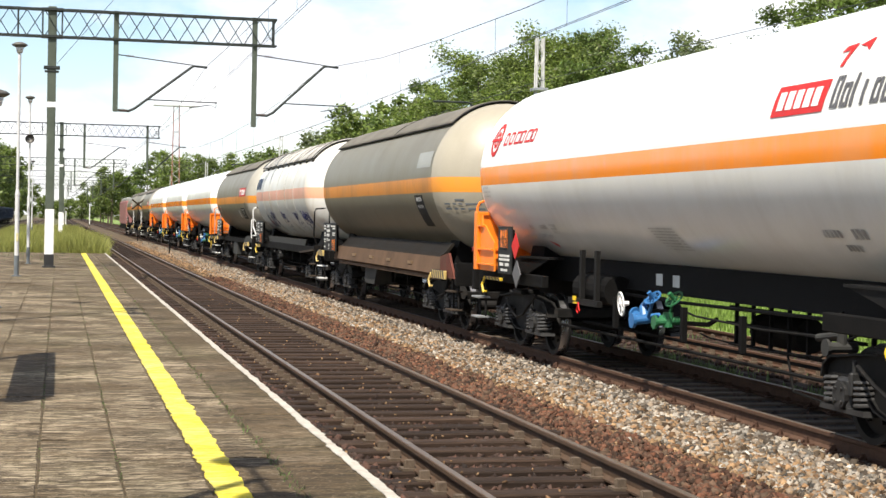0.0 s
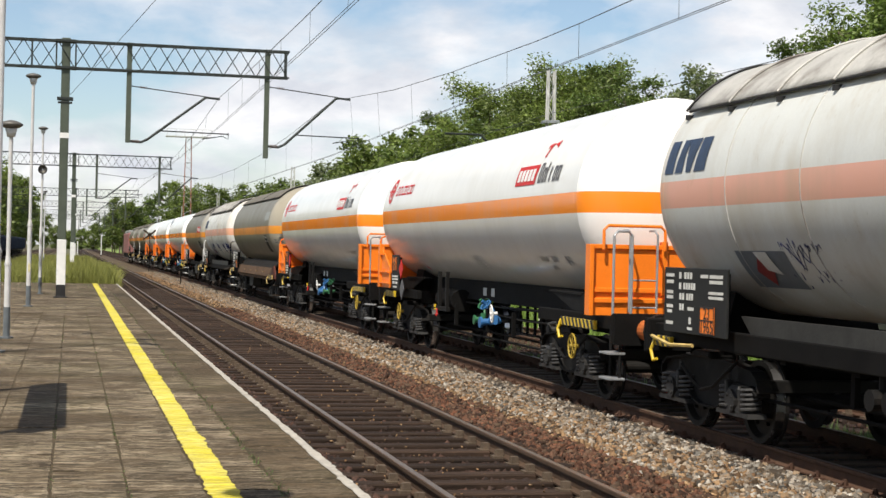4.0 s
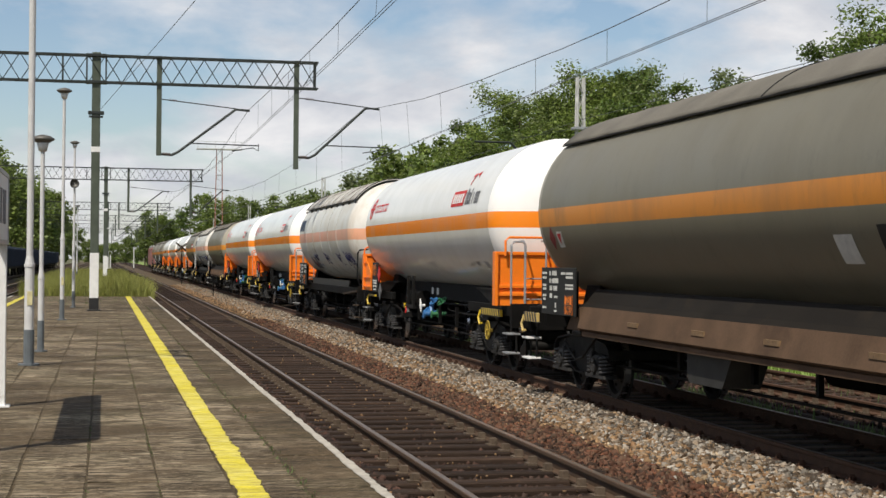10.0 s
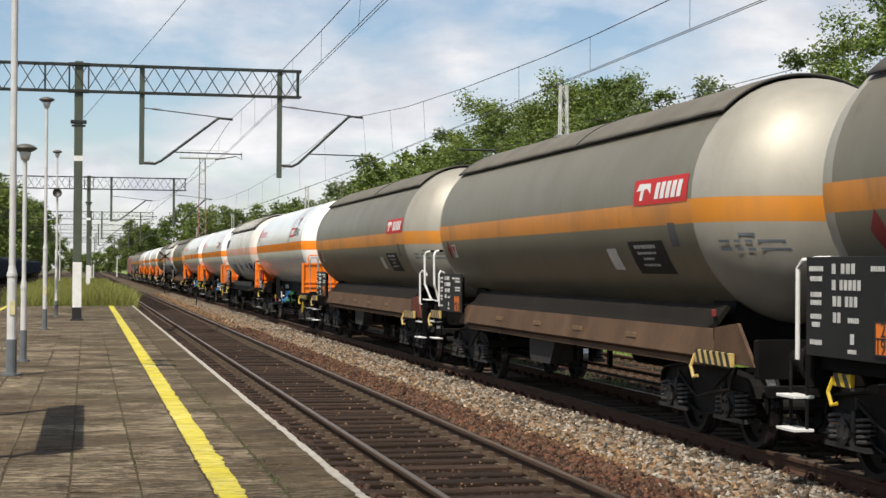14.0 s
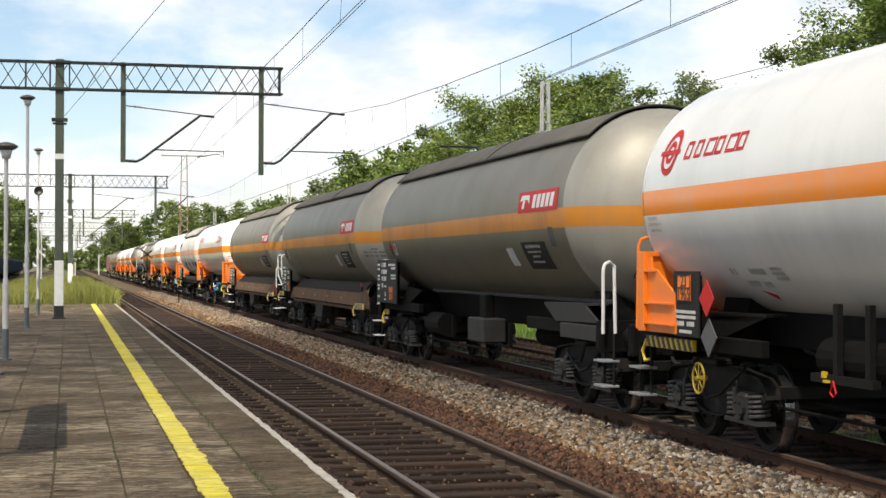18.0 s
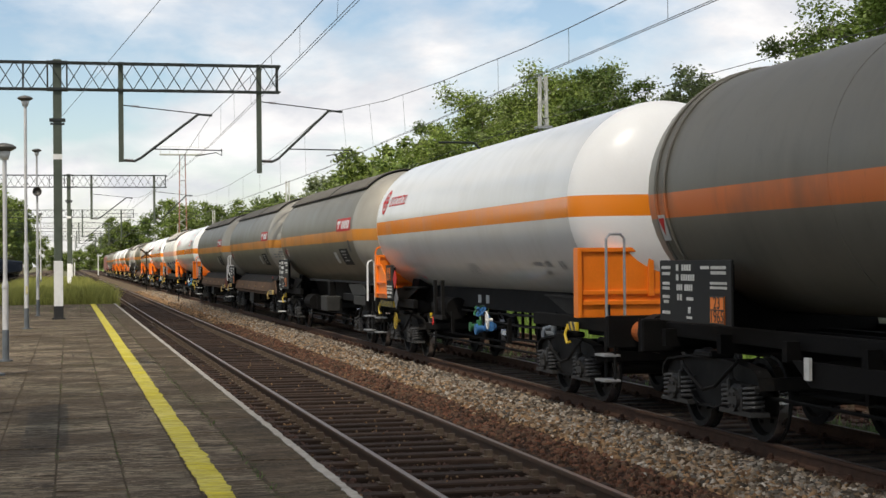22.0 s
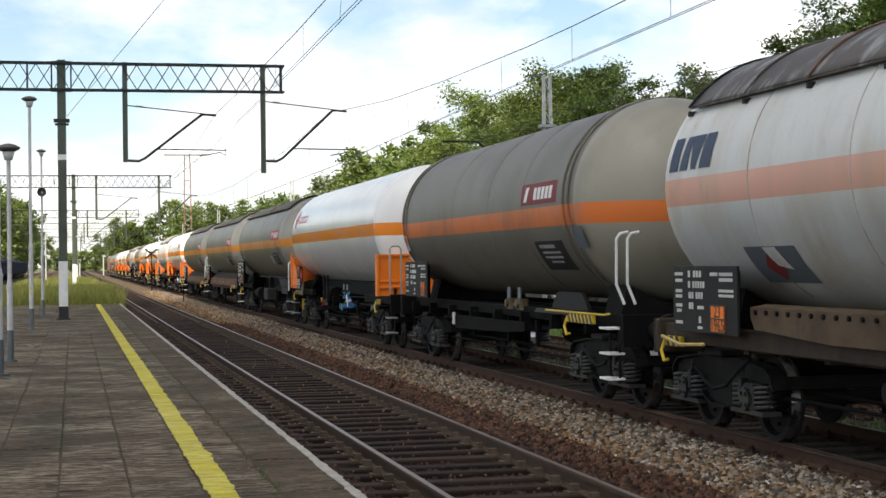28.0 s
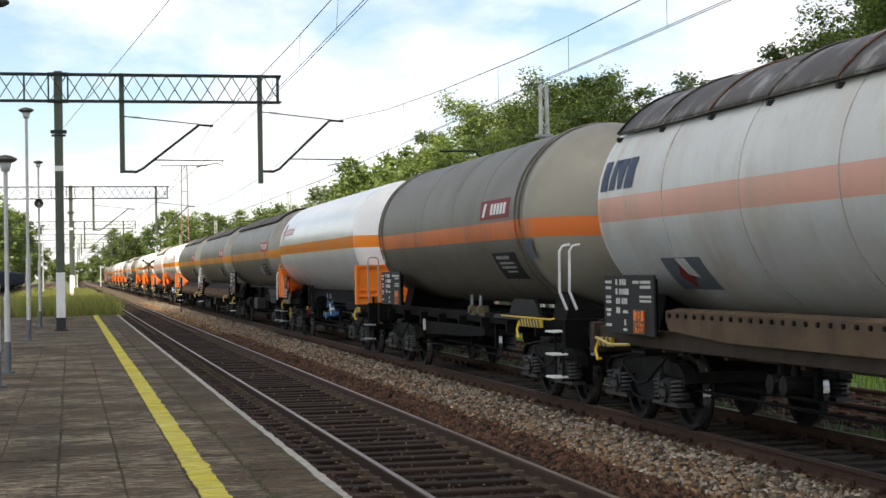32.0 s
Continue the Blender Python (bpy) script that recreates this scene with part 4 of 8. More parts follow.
def catenary(label, contact, messenger):
    """Contact pair, messenger and droppers; the first span by its own run, the farther ones even."""
    w = base("overhead_wires", label, "overhead wires", "overhead wires")
    cx, _, cz = contact[-1]
    mx, _, mz = messenger[-1]
    far_c = [(cx + (0.2 if i % 2 else -0.2), y, cz) for i, y in enumerate(YS[2:])]
    far_m = []
    for a, c in zip(YS[1:], YS[2:]):
        far_m += [(mx, a + (c - a) * f, mz - 3.2 * f * (1 - f)) for f in (0.15, 0.3, 0.5, 0.7, 0.85, 1.0)]
    for d in (-0.03, 0.03):
        b = B()
        tube(b, [(x + d, y, z) for x, y, z in contact + far_c], 0.0062, 5)
        part("contact_wire", b, "wire_copper", w)
    b = B()
    tube(b, messenger + far_m, 0.0085, 5)
    part("messenger_wire", b, "wire_copper", w)
    ca, ma = np.array(contact + far_c), np.array(messenger + far_m)
    for y in [12.2 + 4.6 * k for k in range(9)] + [58 + 7 * k for k in range(9)]:
        p, q = [(float(np.interp(y, t[:, 1], t[:, 0])), y, float(np.interp(y, t[:, 1], t[:, 2]))) for t in (ca, ma)]
        b = B()
        tube(b, [p, q], 0.0045, 4)
        part("dropper", b, "wire_copper", w)
    return w


catenary("copper contact and messenger wires over the near track", [(3.95, -6, 6.0), (4.2, 20, 5.95), (4.3, 31.2, 5.885), (4.34, 35.2, 5.88), (4.52, 53.1, 5.86)],
         [(4.0, -6, 6.95), (4.1, 8, 6.72), (4.22, 20, 6.58), (4.3, 26.4, 6.54), (4.3, 31.6, 6.50), (4.32, 35.2, 6.53), (4.42, 44, 6.64), (4.55, 53.1, 6.85)])
catenary("copper contact and messenger wires over the train", [(8.17, -6, 5.45), (8.17, 18.6, 5.36), (8.17, 28.7, 5.30), (8.2, 35.8, 5.235), (8.24, 41.9, 5.225), (8.36, 53.1, 5.16)],
         [(8.17, -6, 6.9), (8.17, 8, 6.2), (8.17, 18, 5.92), (8.17, 25.9, 5.885), (8.17, 28.7, 5.905), (8.17, 35.4, 6.04), (8.17, 42.0, 6.26), (8.17, 48.6, 6.64), (8.3, 53.1, 6.95)])
w = base("feeder_line", "thin wire on the masts behind the train", "wire")
bm = B()
tube(bm, [(15.5, 20.0, 6.4), (15.5, 52.2, 6.75), (15.5, 85, 6.3), (15.5, 117.0, 6.7), (15.5, 178.0, 6.7), (15.5, 236.0, 6.7)], 0.009, 5)
part("wire", bm, "wire_copper", w)
w = base("feeder_wire", "thin wire running from the masts across the sky", "wire")
bm = B()
tube(bm, [(-0.14, 53.0, 6.75), (1.53, 40.0, 7.58), (3.45, 25.0, 8.55)], 0.008, 5)
part("wire", bm, "wire_copper", w)


def lattice_mast(x, y, h, label, red=False, arm=True):
    m = base("lattice_mast", label, "lattice mast", "masts behind the train", m=pose(x, y, -0.42))
    s = 0.17 if not red else 0.50
    b = B()
    for i in (-1, 1):
        for j in (-1, 1):
            tube(b, [(i * s, j * s, 0), (i * s * 0.62, j * s * 0.62, h)], 0.035, 5)
    part("leg", b, "mast_pale" if not red else "signal_red", m)
    b = B()
    n = int(h / 0.55)
    for k in range(n):
        z0, z1 = h * k / n, h * (k + 1) / n
        f0, f1 = s * (1 - 0.38 * k / n), s * (1 - 0.38 * (k + 1) / n)
        sg = 1 if k % 2 else -1
        for j in (-1, 1):
            tube(b, [(-sg * f0, j * f0, z0), (sg * f1, j * f1, z1)], 0.016, 4)
            tube(b, [(j * f0, -sg * f0, z0), (j * f1, sg * f1, z1)], 0.016, 4)
    part("lattice", b, "mast_pale", m)
    b = B()
    cbox(b, (0, 0, h * 0.80), (0.5, 0.5, 0.10), 0.01)
    part("collar", b, "grey_steel", m)
    if arm:
        b = B()
        tube(b, [(-0.2, 0, h * 0.50), (-2.4, 0, h * 0.74), (-3.6, 0, h * 0.74)], 0.04, 6)
        tube(b, [(-0.2, 0, h * 0.80), (-2.4, 0, h * 0.75)], 0.012, 4)
        part("arm", b, "truss_green", m)
    return m


for i, (y, h) in enumerate(((52.2, 8.6), (117.0, 8.4), (178.0, 8.3), (236.0, 8.3))):
    lattice_mast(15.5, y, h, "pale lattice steel catenary mast behind the train")
tw = lattice_mast(13.0, 190.0, 15.2, "tall red and white lattice floodlight tower", red=True, arm=False)
bm = B()
box(bm, -2.6, -0.7, 15.1, 2.6, 0.7, 15.2)
for k in range(6):
    tube(bm, [(-2.5 + k, -0.6, 15.2), (-2.5 + k, -0.6, 16.0)], 0.03, 4)
tube(bm, [(-2.6, -0.6, 16.0), (2.6, -0.6, 16.0)], 0.03, 4)
part("platform_deck", bm, "mast_pale", tw)

# ---------------------------------------------------------------- platform furniture


def lamp_pole(x, y, h, kind, label, r=0.055):
    p = base("lamp_post", label, "lamp post", "lamp posts on the platform", m=pose(x, y, DECK))
    b = B()
    k = h * (0.26 if kind == "twin" else 0.36)
    cyl(b, (0, 0, 0.55), (0, 0, k), r, 14)
    cyl(b, (0, 0, k), (0, 0, k + 0.12), r, 14, r * 0.72, False)
    cyl(b, (0, 0, k + 0.12), (0, 0, h - 0.1), r * 0.70, 14)
    cyl(b, (0, 0, k - 0.05), (0, 0, k), r * 1.14, 14)
    part("pole", b, "pole_grey", p, smooth=False)
    b = B()
    cyl(b, (0, 0, 0), (0, 0, 0.56), r * 1.12, 12)
    cyl(b, (0, 0, 0), (0, 0, 0.03), r * 2.2, 12)
    part("pole_foot", b, "pole_foot", p, "dark painted pole foot")
    if r > 0.055:
        b = B()
        cbox(b, (0.01, -r - 0.004, 1.05), (r * 1.1, 0.012, 0.22), 0.002)
        part("sticker", b, "sticker", p, "faded yellow warning sticker")
    if kind == "dome":
        b = B()
        prof = [(0.02, 0.0), (0.13, 0.02), (0.20, 0.06), (0.21, 0.09), (0.14, 0.13), (0.05, 0.155), (0.0, 0.16)]
        prev = None
        for rr, zz in prof:
            cur = ring(b, (0, 0, h - 0.02 + zz), (0, 0, 1), max(rr, 0.004), 18)
            if prev:
                bridge(b, prev, cur)
            prev = cur
        part("lamp_shade", b, "lamp_shell", p, "weathered mushroom lamp shade", True)
        b = B()
        cyl(b, (0, 0, h - 0.16), (0, 0, h - 0.01), 0.07, 14, 0.11)
        part("lamp_glass", b, "lamp_glass", p, "", True)
    elif kind == "horn":
        b = B()
        prev = None
        for rr, yy in ((0.04, 0.10), (0.05, 0.02), (0.09, -0.06), (0.15, -0.12), (0.155, -0.125), (0.10, -0.07), (0.03, -0.03)):
            cur = ring(b, (0, yy, h - 0.15), (0, 1, 0), rr, 16)
            if prev:
                bridge(b, prev, cur)
            prev = cur
        part("loudspeaker", b, "lamp_shell", p, "round horn loudspeaker", True)
    elif kind == "twin":
        b = B()
        tube(b, [(0, -0.6, h), (0, 0.6, h)], 0.03, 8)
        cyl(b, (0, 0, h - 0.15), (0, 0, h + 0.05), 0.05, 10)
        part("cross_arm", b, "pole_grey", p)
        for e in (-0.76, 0.76):
            b = B()
            prev = None
            for rr, zz in ((0.03, 0.0), (0.16, 0.01), (0.24, 0.05), (0.25, 0.09), (0.17, 0.14), (0.06, 0.17), (0.004, 0.175)):
                cur = ring(b, (0, e, h - 0.06 + zz), (0, 0, 1), rr, 18)
                if prev:
                    bridge(b, prev, cur)
                prev = cur
            part("lamp_shade", b, "lamp_shell", p, "weathered round lamp shade", True)
    elif kind == "spot":
        b = B()
        cyl(b, (0, 0, h - 0.1), (0, 0, h + 0.15), 0.035, 10)
        cbox(b, (0, 0, h + 0.18), (0.5, 0.3, 0.08), 0.02)
        part("lamp_head", b, "lamp_shell", p)
    return p


lamp_pole(-1.14, 26.2, 6.1, "twin", "tall grey lamp post with two round lamps", 0.075)
lamp_pole(-1.12, 7.4, 6.0, "twin", "tall grey lamp post with two round lamps", 0.075)
lamp_pole(-1.10, 30.0, 3.75, "dome", "short grey lamp post with a mushroom shade", 0.055)
lamp_pole(-1.10, 45.2, 6.15, "dome", "slim grey lamp post with a mushroom shade", 0.06)
lamp_pole(-1.00, 56.6, 4.35, "horn", "grey post with a round loudspeaker", 0.05)
lamp_pole(-1.28, 72.0, 6.6, "dome", "slim grey lamp post near the platform end", 0.06)
lamp_pole(-2.2, 140.0, 6.0, "dome", "slim grey lamp post beyond the platform end", 0.06)

sign = base("station_sign", "white station name board on two white posts", "station sign", m=pose(-1.13, 16.6, DECK))
bm = B()
box(bm, -0.05, -2.48, 1.87, 0.05, 2.48, 2.60, 0.012)
part("board", bm, "sign_white", sign)
bm = B()
for z in (1.85, 2.60):
    box(bm, -0.06, -2.5, z - 0.025, 0.06, 2.5, z + 0.025, 0.004)
for y in (-2.5, 2.5):
    box(bm, -0.06, y - 0.02, 1.85, 0.06, y + 0.02, 2.6, 0.004)
part("board_frame", bm, "grey_steel", sign)
for y in (-2.2, 2.38):
    bm = B()
    box(bm, -0.05, y - 0.05, 0, 0.05, y + 0.05, 1.84, 0.006)
    box(bm, -0.10, y - 0.10, 0, 0.10, y + 0.10, 0.02)
    part("post", bm, "white_paint", sign)
for k, y in enumerate((-1.9, -1.5, -1.1, -0.7, -0.3, 0.3, 0.7, 1.1, 1.5, 1.8)):
    bm = B()
    box(bm, 0.048, y, 2.05, 0.056, y + 0.22, 2.42)
    part("letter_bar", bm, "sign_text", sign)

# ---------------------------------------------------------------- rolling stock
ZC, TR = 2.81, 1.43     # axis and radius of the tanks


def shell(y0, y1, r=TR, n=48, zc=ZC, steps=10):
    b = B()
    prev = None
    for i in range(steps + 1):
        y = y0 + (y1 - y0) * i / steps
        cur = [b.verts.new((r * math.sin(2 * math.pi * k / n), y, zc + r * math.cos(2 * math.pi * k / n))) for k in range(n)]
        if prev:
            bridge(b, prev, cur)
        prev = cur
    return b


def dome(y, way, depth, r=TR, n=48, zc=ZC):
    b = B()
    prev = None
    for i in range(11):
        a = math.pi / 2 * i / 10
        rr = r * math.cos(a) ** 0.9 if i < 10 else 0.0
        yy = y + way * depth * math.sin(a)
        if i == 10:
            tip = b.verts.new((0, yy, zc))
            for k in range(n):
                b.faces.new((prev[k], prev[(k + 1) % n], tip))
        else:
            cur = [b.verts.new((rr * math.sin(2 * math.pi * k / n), yy, zc + rr * math.cos(2 * math.pi * k / n))) for k in range(n)]
            if prev:
                bridge(b, prev, cur)
            prev = cur
    return b


def cover(y0, y1, a, r, t=0.025, n=26, sway=0.0):
    """A curved sunshade over the top of the tank."""
    b = B()
    ang = [radians(-a + 2 * a * k / n) for k in range(n + 1)]
    rows = []
    m = 24
    for i in range(m + 1):
        y = y0 + (y1 - y0) * i / m
        w = sway * math.sin(i * 2.3)
        rows.append([[b.verts.new(((r + d + w) * math.sin(q), y, ZC + (r + d + w) * math.cos(q))) for q in ang] for d in (0, t)])
    for p, q in zip(rows, rows[1:]):
        for s in (0, 1):
            for k in range(n):
                b.faces.new((p[s][k], p[s][k + 1], q[s][k + 1], q[s][k]))
        for k in (0, n):
            b.faces.new((p[0][k], p[1][k], q[1][k], q[0][k]))
    for row in (rows[0], rows[-1]):
        for k in range(n):
            b.faces.new((row[0][k], row[0][k + 1], row[1][k + 1], row[1][k]))
    return b


def cover_edge(y0, y1, a, r, rad=0.022):
    bs = []
    for s in (-1, 1):
        b = B()
        q = radians(s * a)
        tube(b, [(r * math.sin(q), y0 + (y1 - y0) * i / 12, ZC + r * math.cos(q)) for i in range(13)], rad, 6)
        bs.append(b)
    for y in (y0, y1):
        b = B()
        tube(b, [(r * math.sin(radians(-a + 2 * a * k / 20)), y, ZC + r * math.cos(radians(-a + 2 * a * k / 20))) for k in range(21)], rad, 6)
        bs.append(b)
    return bs


def curved(u0, u1, z0, z1, r=TR, lift=0.004, nz=5, ny=2):
    """A thin decal lying on the platform side of the tank, between two lengths and two heights."""
    b = B()
    vs = []
    for j in range(nz + 1):
        z = z0 + (z1 - z0) * j / nz
        x = -math.sqrt(max(0.01, (r + lift) ** 2 - (z - ZC) ** 2))
        vs.append([b.verts.new((x, u0 + (u1 - u0) * i / ny, z)) for i in range(ny + 1)])
    for p, q in zip(vs, vs[1:]):
        for i in range(ny):
            b.faces.new((p[i], p[i + 1], q[i + 1], q[i]))
    return b


def patch(b, pts, r=TR, lift=0.006):
    """A polygon in (length, height) wrapped on the tank's platform side."""
    t = B()
    t.faces.new([t.verts.new((0, y, z)) for y, z in pts])
    lo, hi = min(z for _, z in pts), max(z for _, z in pts)
    for k in range(1, int((hi - lo) / 0.07) + 1):
        bmesh.ops.bisect_plane(t, geom=t.verts[:] + t.edges[:] + t.faces[:], plane_co=(0, 0, lo + (hi - lo) * k / (int((hi - lo) / 0.07) + 1)), plane_no=(0, 0, 1))
    tbl = {v: b.verts.new((-math.sqrt(max(0.01, (r + lift) ** 2 - (v.co.z - ZC) ** 2)), v.co.y, v.co.z)) for v in t.verts}
    for f in t.faces:
        b.faces.new([tbl[v] for v in f.verts])
    t.free()


def lettering(text, size, material, parent, m, name="number"):
    cu = bpy.data.curves.new(name, "FONT")
    cu.body, cu.size, cu.align_x, cu.align_y, cu.extrude = text, size, "CENTER", "CENTER", 0.001
    tmp = bpy.data.objects.new(name, cu)
    me = bpy.data.meshes.new_from_object(tmp)
    bpy.data.objects.remove(tmp)
    me.materials.clear()
    return link(name, me, material, parent, loc=m)


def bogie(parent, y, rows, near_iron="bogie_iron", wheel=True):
    """A two-axle bogie: side frames, bolster, axle boxes, coil springs, brake rigging; wheelsets are its own parts."""
    b = B()
    up = [(-1.44, 0.60), (-1.40, 0.72), (-1.26, 0.80), (-0.60, 0.87), (0.60, 0.87), (1.26, 0.80), (1.40, 0.72), (1.44, 0.60)]
    low = [(1.40, 0.56), (1.22, 0.64), (0.72, 0.64), (0.56, 0.50), (0.40, 0.38), (0.20, 0.33), (-0.20, 0.33), (-0.40, 0.38), (-0.56, 0.50), (-0.72, 0.64), (-1.22, 0.64), (-1.40, 0.56)]
    for s in (-1, 1):
        prism(b, up + low, s * 1.0 - 0.02, s * 1.0 + 0.02, "x")
        for line_ in (up, low):        # flanges round the web
            for p, q in zip(line_, line_[1:]):
                d = Vector((0, q[0] - p[0], q[1] - p[1]))
                m = Matrix.Translation((s * 1.0, (p[0] + q[0]) / 2, (p[1] + q[1]) / 2)) @ Matrix.Rotation(math.atan2(d.z, d.y), 4, "X")
                cbox(b, (0, 0, 0), (0.17, d.length + 0.012, 0.024), 0, m)
        cbox(b, (s * 1.0, 0, 0.92), (0.30, 0.50, 0.08), 0.02)
    cbox(b, (0, 0, 0.72), (1.9, 0.42, 0.24), 0.03)
    for e in (-1.36, 1.36):
        cbox(b, (0, e, 0.66), (1.9, 0.08, 0.14), 0.01)
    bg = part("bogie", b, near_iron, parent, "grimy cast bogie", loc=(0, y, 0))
    for s in (-1, 1):
        for e in (-0.9, 0.9):
            b = B()
            cbox(b, (s * 1.03, e, 0.47), (0.22, 0.27, 0.33), 0.035)
            cyl(b, (s * 1.12, e, 0.47), (s * 1.17, e, 0.47), 0.125, 14)
            for k in range(4):
                a = math.pi / 4 + math.pi / 2 * k
                cyl(b, (s * 1.165, e + 0.085 * math.cos(a), 0.47 + 0.085 * math.sin(a)), (s * 1.19, e + 0.085 * math.cos(a), 0.47 + 0.085 * math.sin(a)), 0.02, 6)
            prism(b, [(e - 0.44, 0.31), (e + 0.44, 0.31), (e + 0.42, 0.36), (e - 0.42, 0.36)], s * 0.92, s * 1.14, "x")
            part("axle_box", b, "axle_iron", bg)
            for q in (-0.29, 0.29):
                b = B()
                n = 50
                tube(b, [(s * 1.04 + 0.105 * math.cos(2 * math.pi * 5 * k / n), e + q + 0.105 * math.sin(2 * math.pi * 5 * k / n), 0.375 + 0.26 * k / n) for k in range(n + 1)], 0.019, 6)
                part("coil_spring", b, "spring_steel", bg)
            b = B()
            q = -0.17 if e > 0 else 0.17
            cbox(b, (s * 1.10, e + q, 0.58), (0.10, 0.07, 0.22), 0.015)
            cyl(b, (s * 1.10, e + q, 0.68), (s * 1.10, e + q, 0.80), 0.022, 8)
            part("friction_damper", b, "axle_iron", bg)
        b = B()
        tube(b, [(s * 1.13, -1.0, 0.90), (s * 1.16, -0.72, 0.74), (s * 1.16, -0.40, 0.58), (s * 1.16, -0.05, 0.52), (s * 1.16, 0.25, 0.62), (s * 1.14, 0.60, 0.76)], 0.020, 6)
        tube(b, [(s * 0.80, -1.3, 0.30), (s * 0.80, 1.3, 0.30)], 0.025, 6)
        part("brake_rod", b, near_iron, bg)
    for e in (-0.9, 0.9):
        b = B()
        for s in (-1, 1):
            x = s * 0.7535
            prof = [(0.09, -0.10), (0.14, -0.09), (0.19, -0.02), (0.36, 0.0), (0.395, -0.065), (0.458, -0.068), (0.462, 0.035), (0.488, 0.045), (0.488, 0.07), (0.40, 0.075), (0.37, 0.035), (0.19, 0.03), (0.14, 0.09), (0.09, 0.10)]
            prev = None
            for k, (r, d) in enumerate(prof):
                cur = ring(b, (x - s * d, 0, 0), (1, 0, 0), r, 32)
                if prev:
                    bridge(b, prev, cur, 1 if k in (6,) else 0)
                prev = cur
        cyl(b, (-1.05, 0, 0), (1.05, 0, 0), 0.085, 14)
        for s in (-1, 1):       # bolts, so that the turning shows
            for k in range(6):
                a = 2 * math.pi * k / 6
                cyl(b, (s * 0.60, 0.27 * math.cos(a), 0.27 * math.sin(a)), (s * 0.80, 0.27 * math.cos(a), 0.27 * math.sin(a)), 0.022, 6)
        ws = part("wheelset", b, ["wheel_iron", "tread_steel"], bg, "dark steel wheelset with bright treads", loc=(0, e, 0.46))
        rows.append((ws, e))
    return bg


def buffers(parent, half, material="frame_dark", sleeve=None):
    for e in (-1, 1):
        b = B()
        box(b, -1.32, e * (half - 0.66) - 0.06, 0.86, 1.32, e * (half - 0.66) + 0.06, 1.27, 0.02)
        for s in (-1, 1):
            prism(b, [(s * 0.7, 0.86), (s * 1.32, 0.86), (s * 1.32, 1.27), (s * 0.7, 1.27)], e * (half - 0.60), e * (half - 0.56), "y")
        part("headstock", b, material, parent)
        for s in (-1, 1):
            b = B()
            cyl(b, (s * 0.875, e * (half - 0.60), 1.06), (s * 0.875, e * (half - 0.31), 1.06), 0.125, 18)
            cyl(b, (s * 0.875, e * (half - 0.30), 1.06), (s * 0.875, e * (half - 0.05), 1.06), 0.10, 18)
            cyl(b, (s * 0.875, e * (half - 0.06), 1.06), (s * 0.875, e * (half - 0.005), 1.06), 0.235, 24)
            bf = part("buffer", b, "bogie_iron", parent, "worn round buffer")
            if sleeve:
                b = B()
                cyl(b, (s * 0.875, e * (half - 0.62), 1.06), (s * 0.875, e * (half - 0.29), 1.06), 0.14, 18)
                part("buffer_sleeve", b, sleeve, bf, "rusty orange buffer sleeve")
        b = B()
        cyl(b, (0, e * (half - 0.6), 1.02), (0, e * (half - 0.28), 1.0), 0.05, 8)
        tube(b, [(0.07, e * (half - 0.3), 1.02), (0.07, e * (half - 0.02), 0.92), (-0.07, e * (half - 0.02), 0.92), (-0.07, e * (half - 0.3), 1.02)], 0.028, 6)
        part("coupling", b, "bogie_iron", parent)
        b = B()
        for q in (-0.35, 0.35):
            tube(b, [(q, e * (half - 0.6), 0.95), (q, e * (half - 0.35), 0.72), (q * 0.6, e * (half - 0.12), 0.66), (q * 0.5, e * (half - 0.05), 0.8)], 0.025, 6)
        part("brake_hose", b, "black_paint", parent)


def underframe(parent, half, bog, material, kind):
    """Sills and brake gear; the self-bearing white tanks have only short stub frames at their ends."""
    spans = ((half - 4.4, half - 0.66), (-half + 0.66, -half + 4.4)) if kind == "white" else ((-half + 0.66, half - 0.66),)
    for a, c in spans:
        for s in (-1, 1):
            b = B()
            box(b, s * 0.28 - 0.07, a, 0.86, s * 0.28 + 0.07, c, 1.20)
            part("centre_sill", b, material, parent)
            if kind != "skirt":
                b = B()
                lo, hi = {"white": (1.04, 1.22), "ring": (1.06, 1.24), "dark": (1.02, 1.20), "old": (1.0, 1.22)}[kind]
                sx = 0.96 if kind == "ring" else 1.18
                box(b, s * sx - 0.05, a, lo, s * sx + 0.05, c, hi, 0.012)
                part("side_sill", b, material, parent)
    if kind != "white":
        b = B()
        for k in range(9):
            y = -half + 1.0 + (2 * half - 2.0) * k / 8
            box(b, -1.15, y - 0.06, 0.95, 1.15, y + 0.06, 1.16)
        part("cross_member", b, material, parent)
    b = B()
    cyl(b, (0.3, -1.2, 0.75), (0.3, 0.1, 0.75), 0.20, 14)
    part("brake_cylinder", b, "frame_dark", parent)
    for y, x in ((-0.9, -0.9), (-0.55, -0.55)):
        b = B()
        tube(b, [(y, -bog + 1.3, 0.62 + 0.12 * x), (y, bog - 1.3, 0.62 + 0.12 * x)], 0.022, 6)
        part("brake_rod", b, "frame_dark", parent)
    for y in (-2.2, -0.5, 1.9):
        b = B()
        cbox(b, (-1.0, y, 0.84), (0.06, 0.08, 0.40))
        part("hanger", b, "frame_dark", parent)


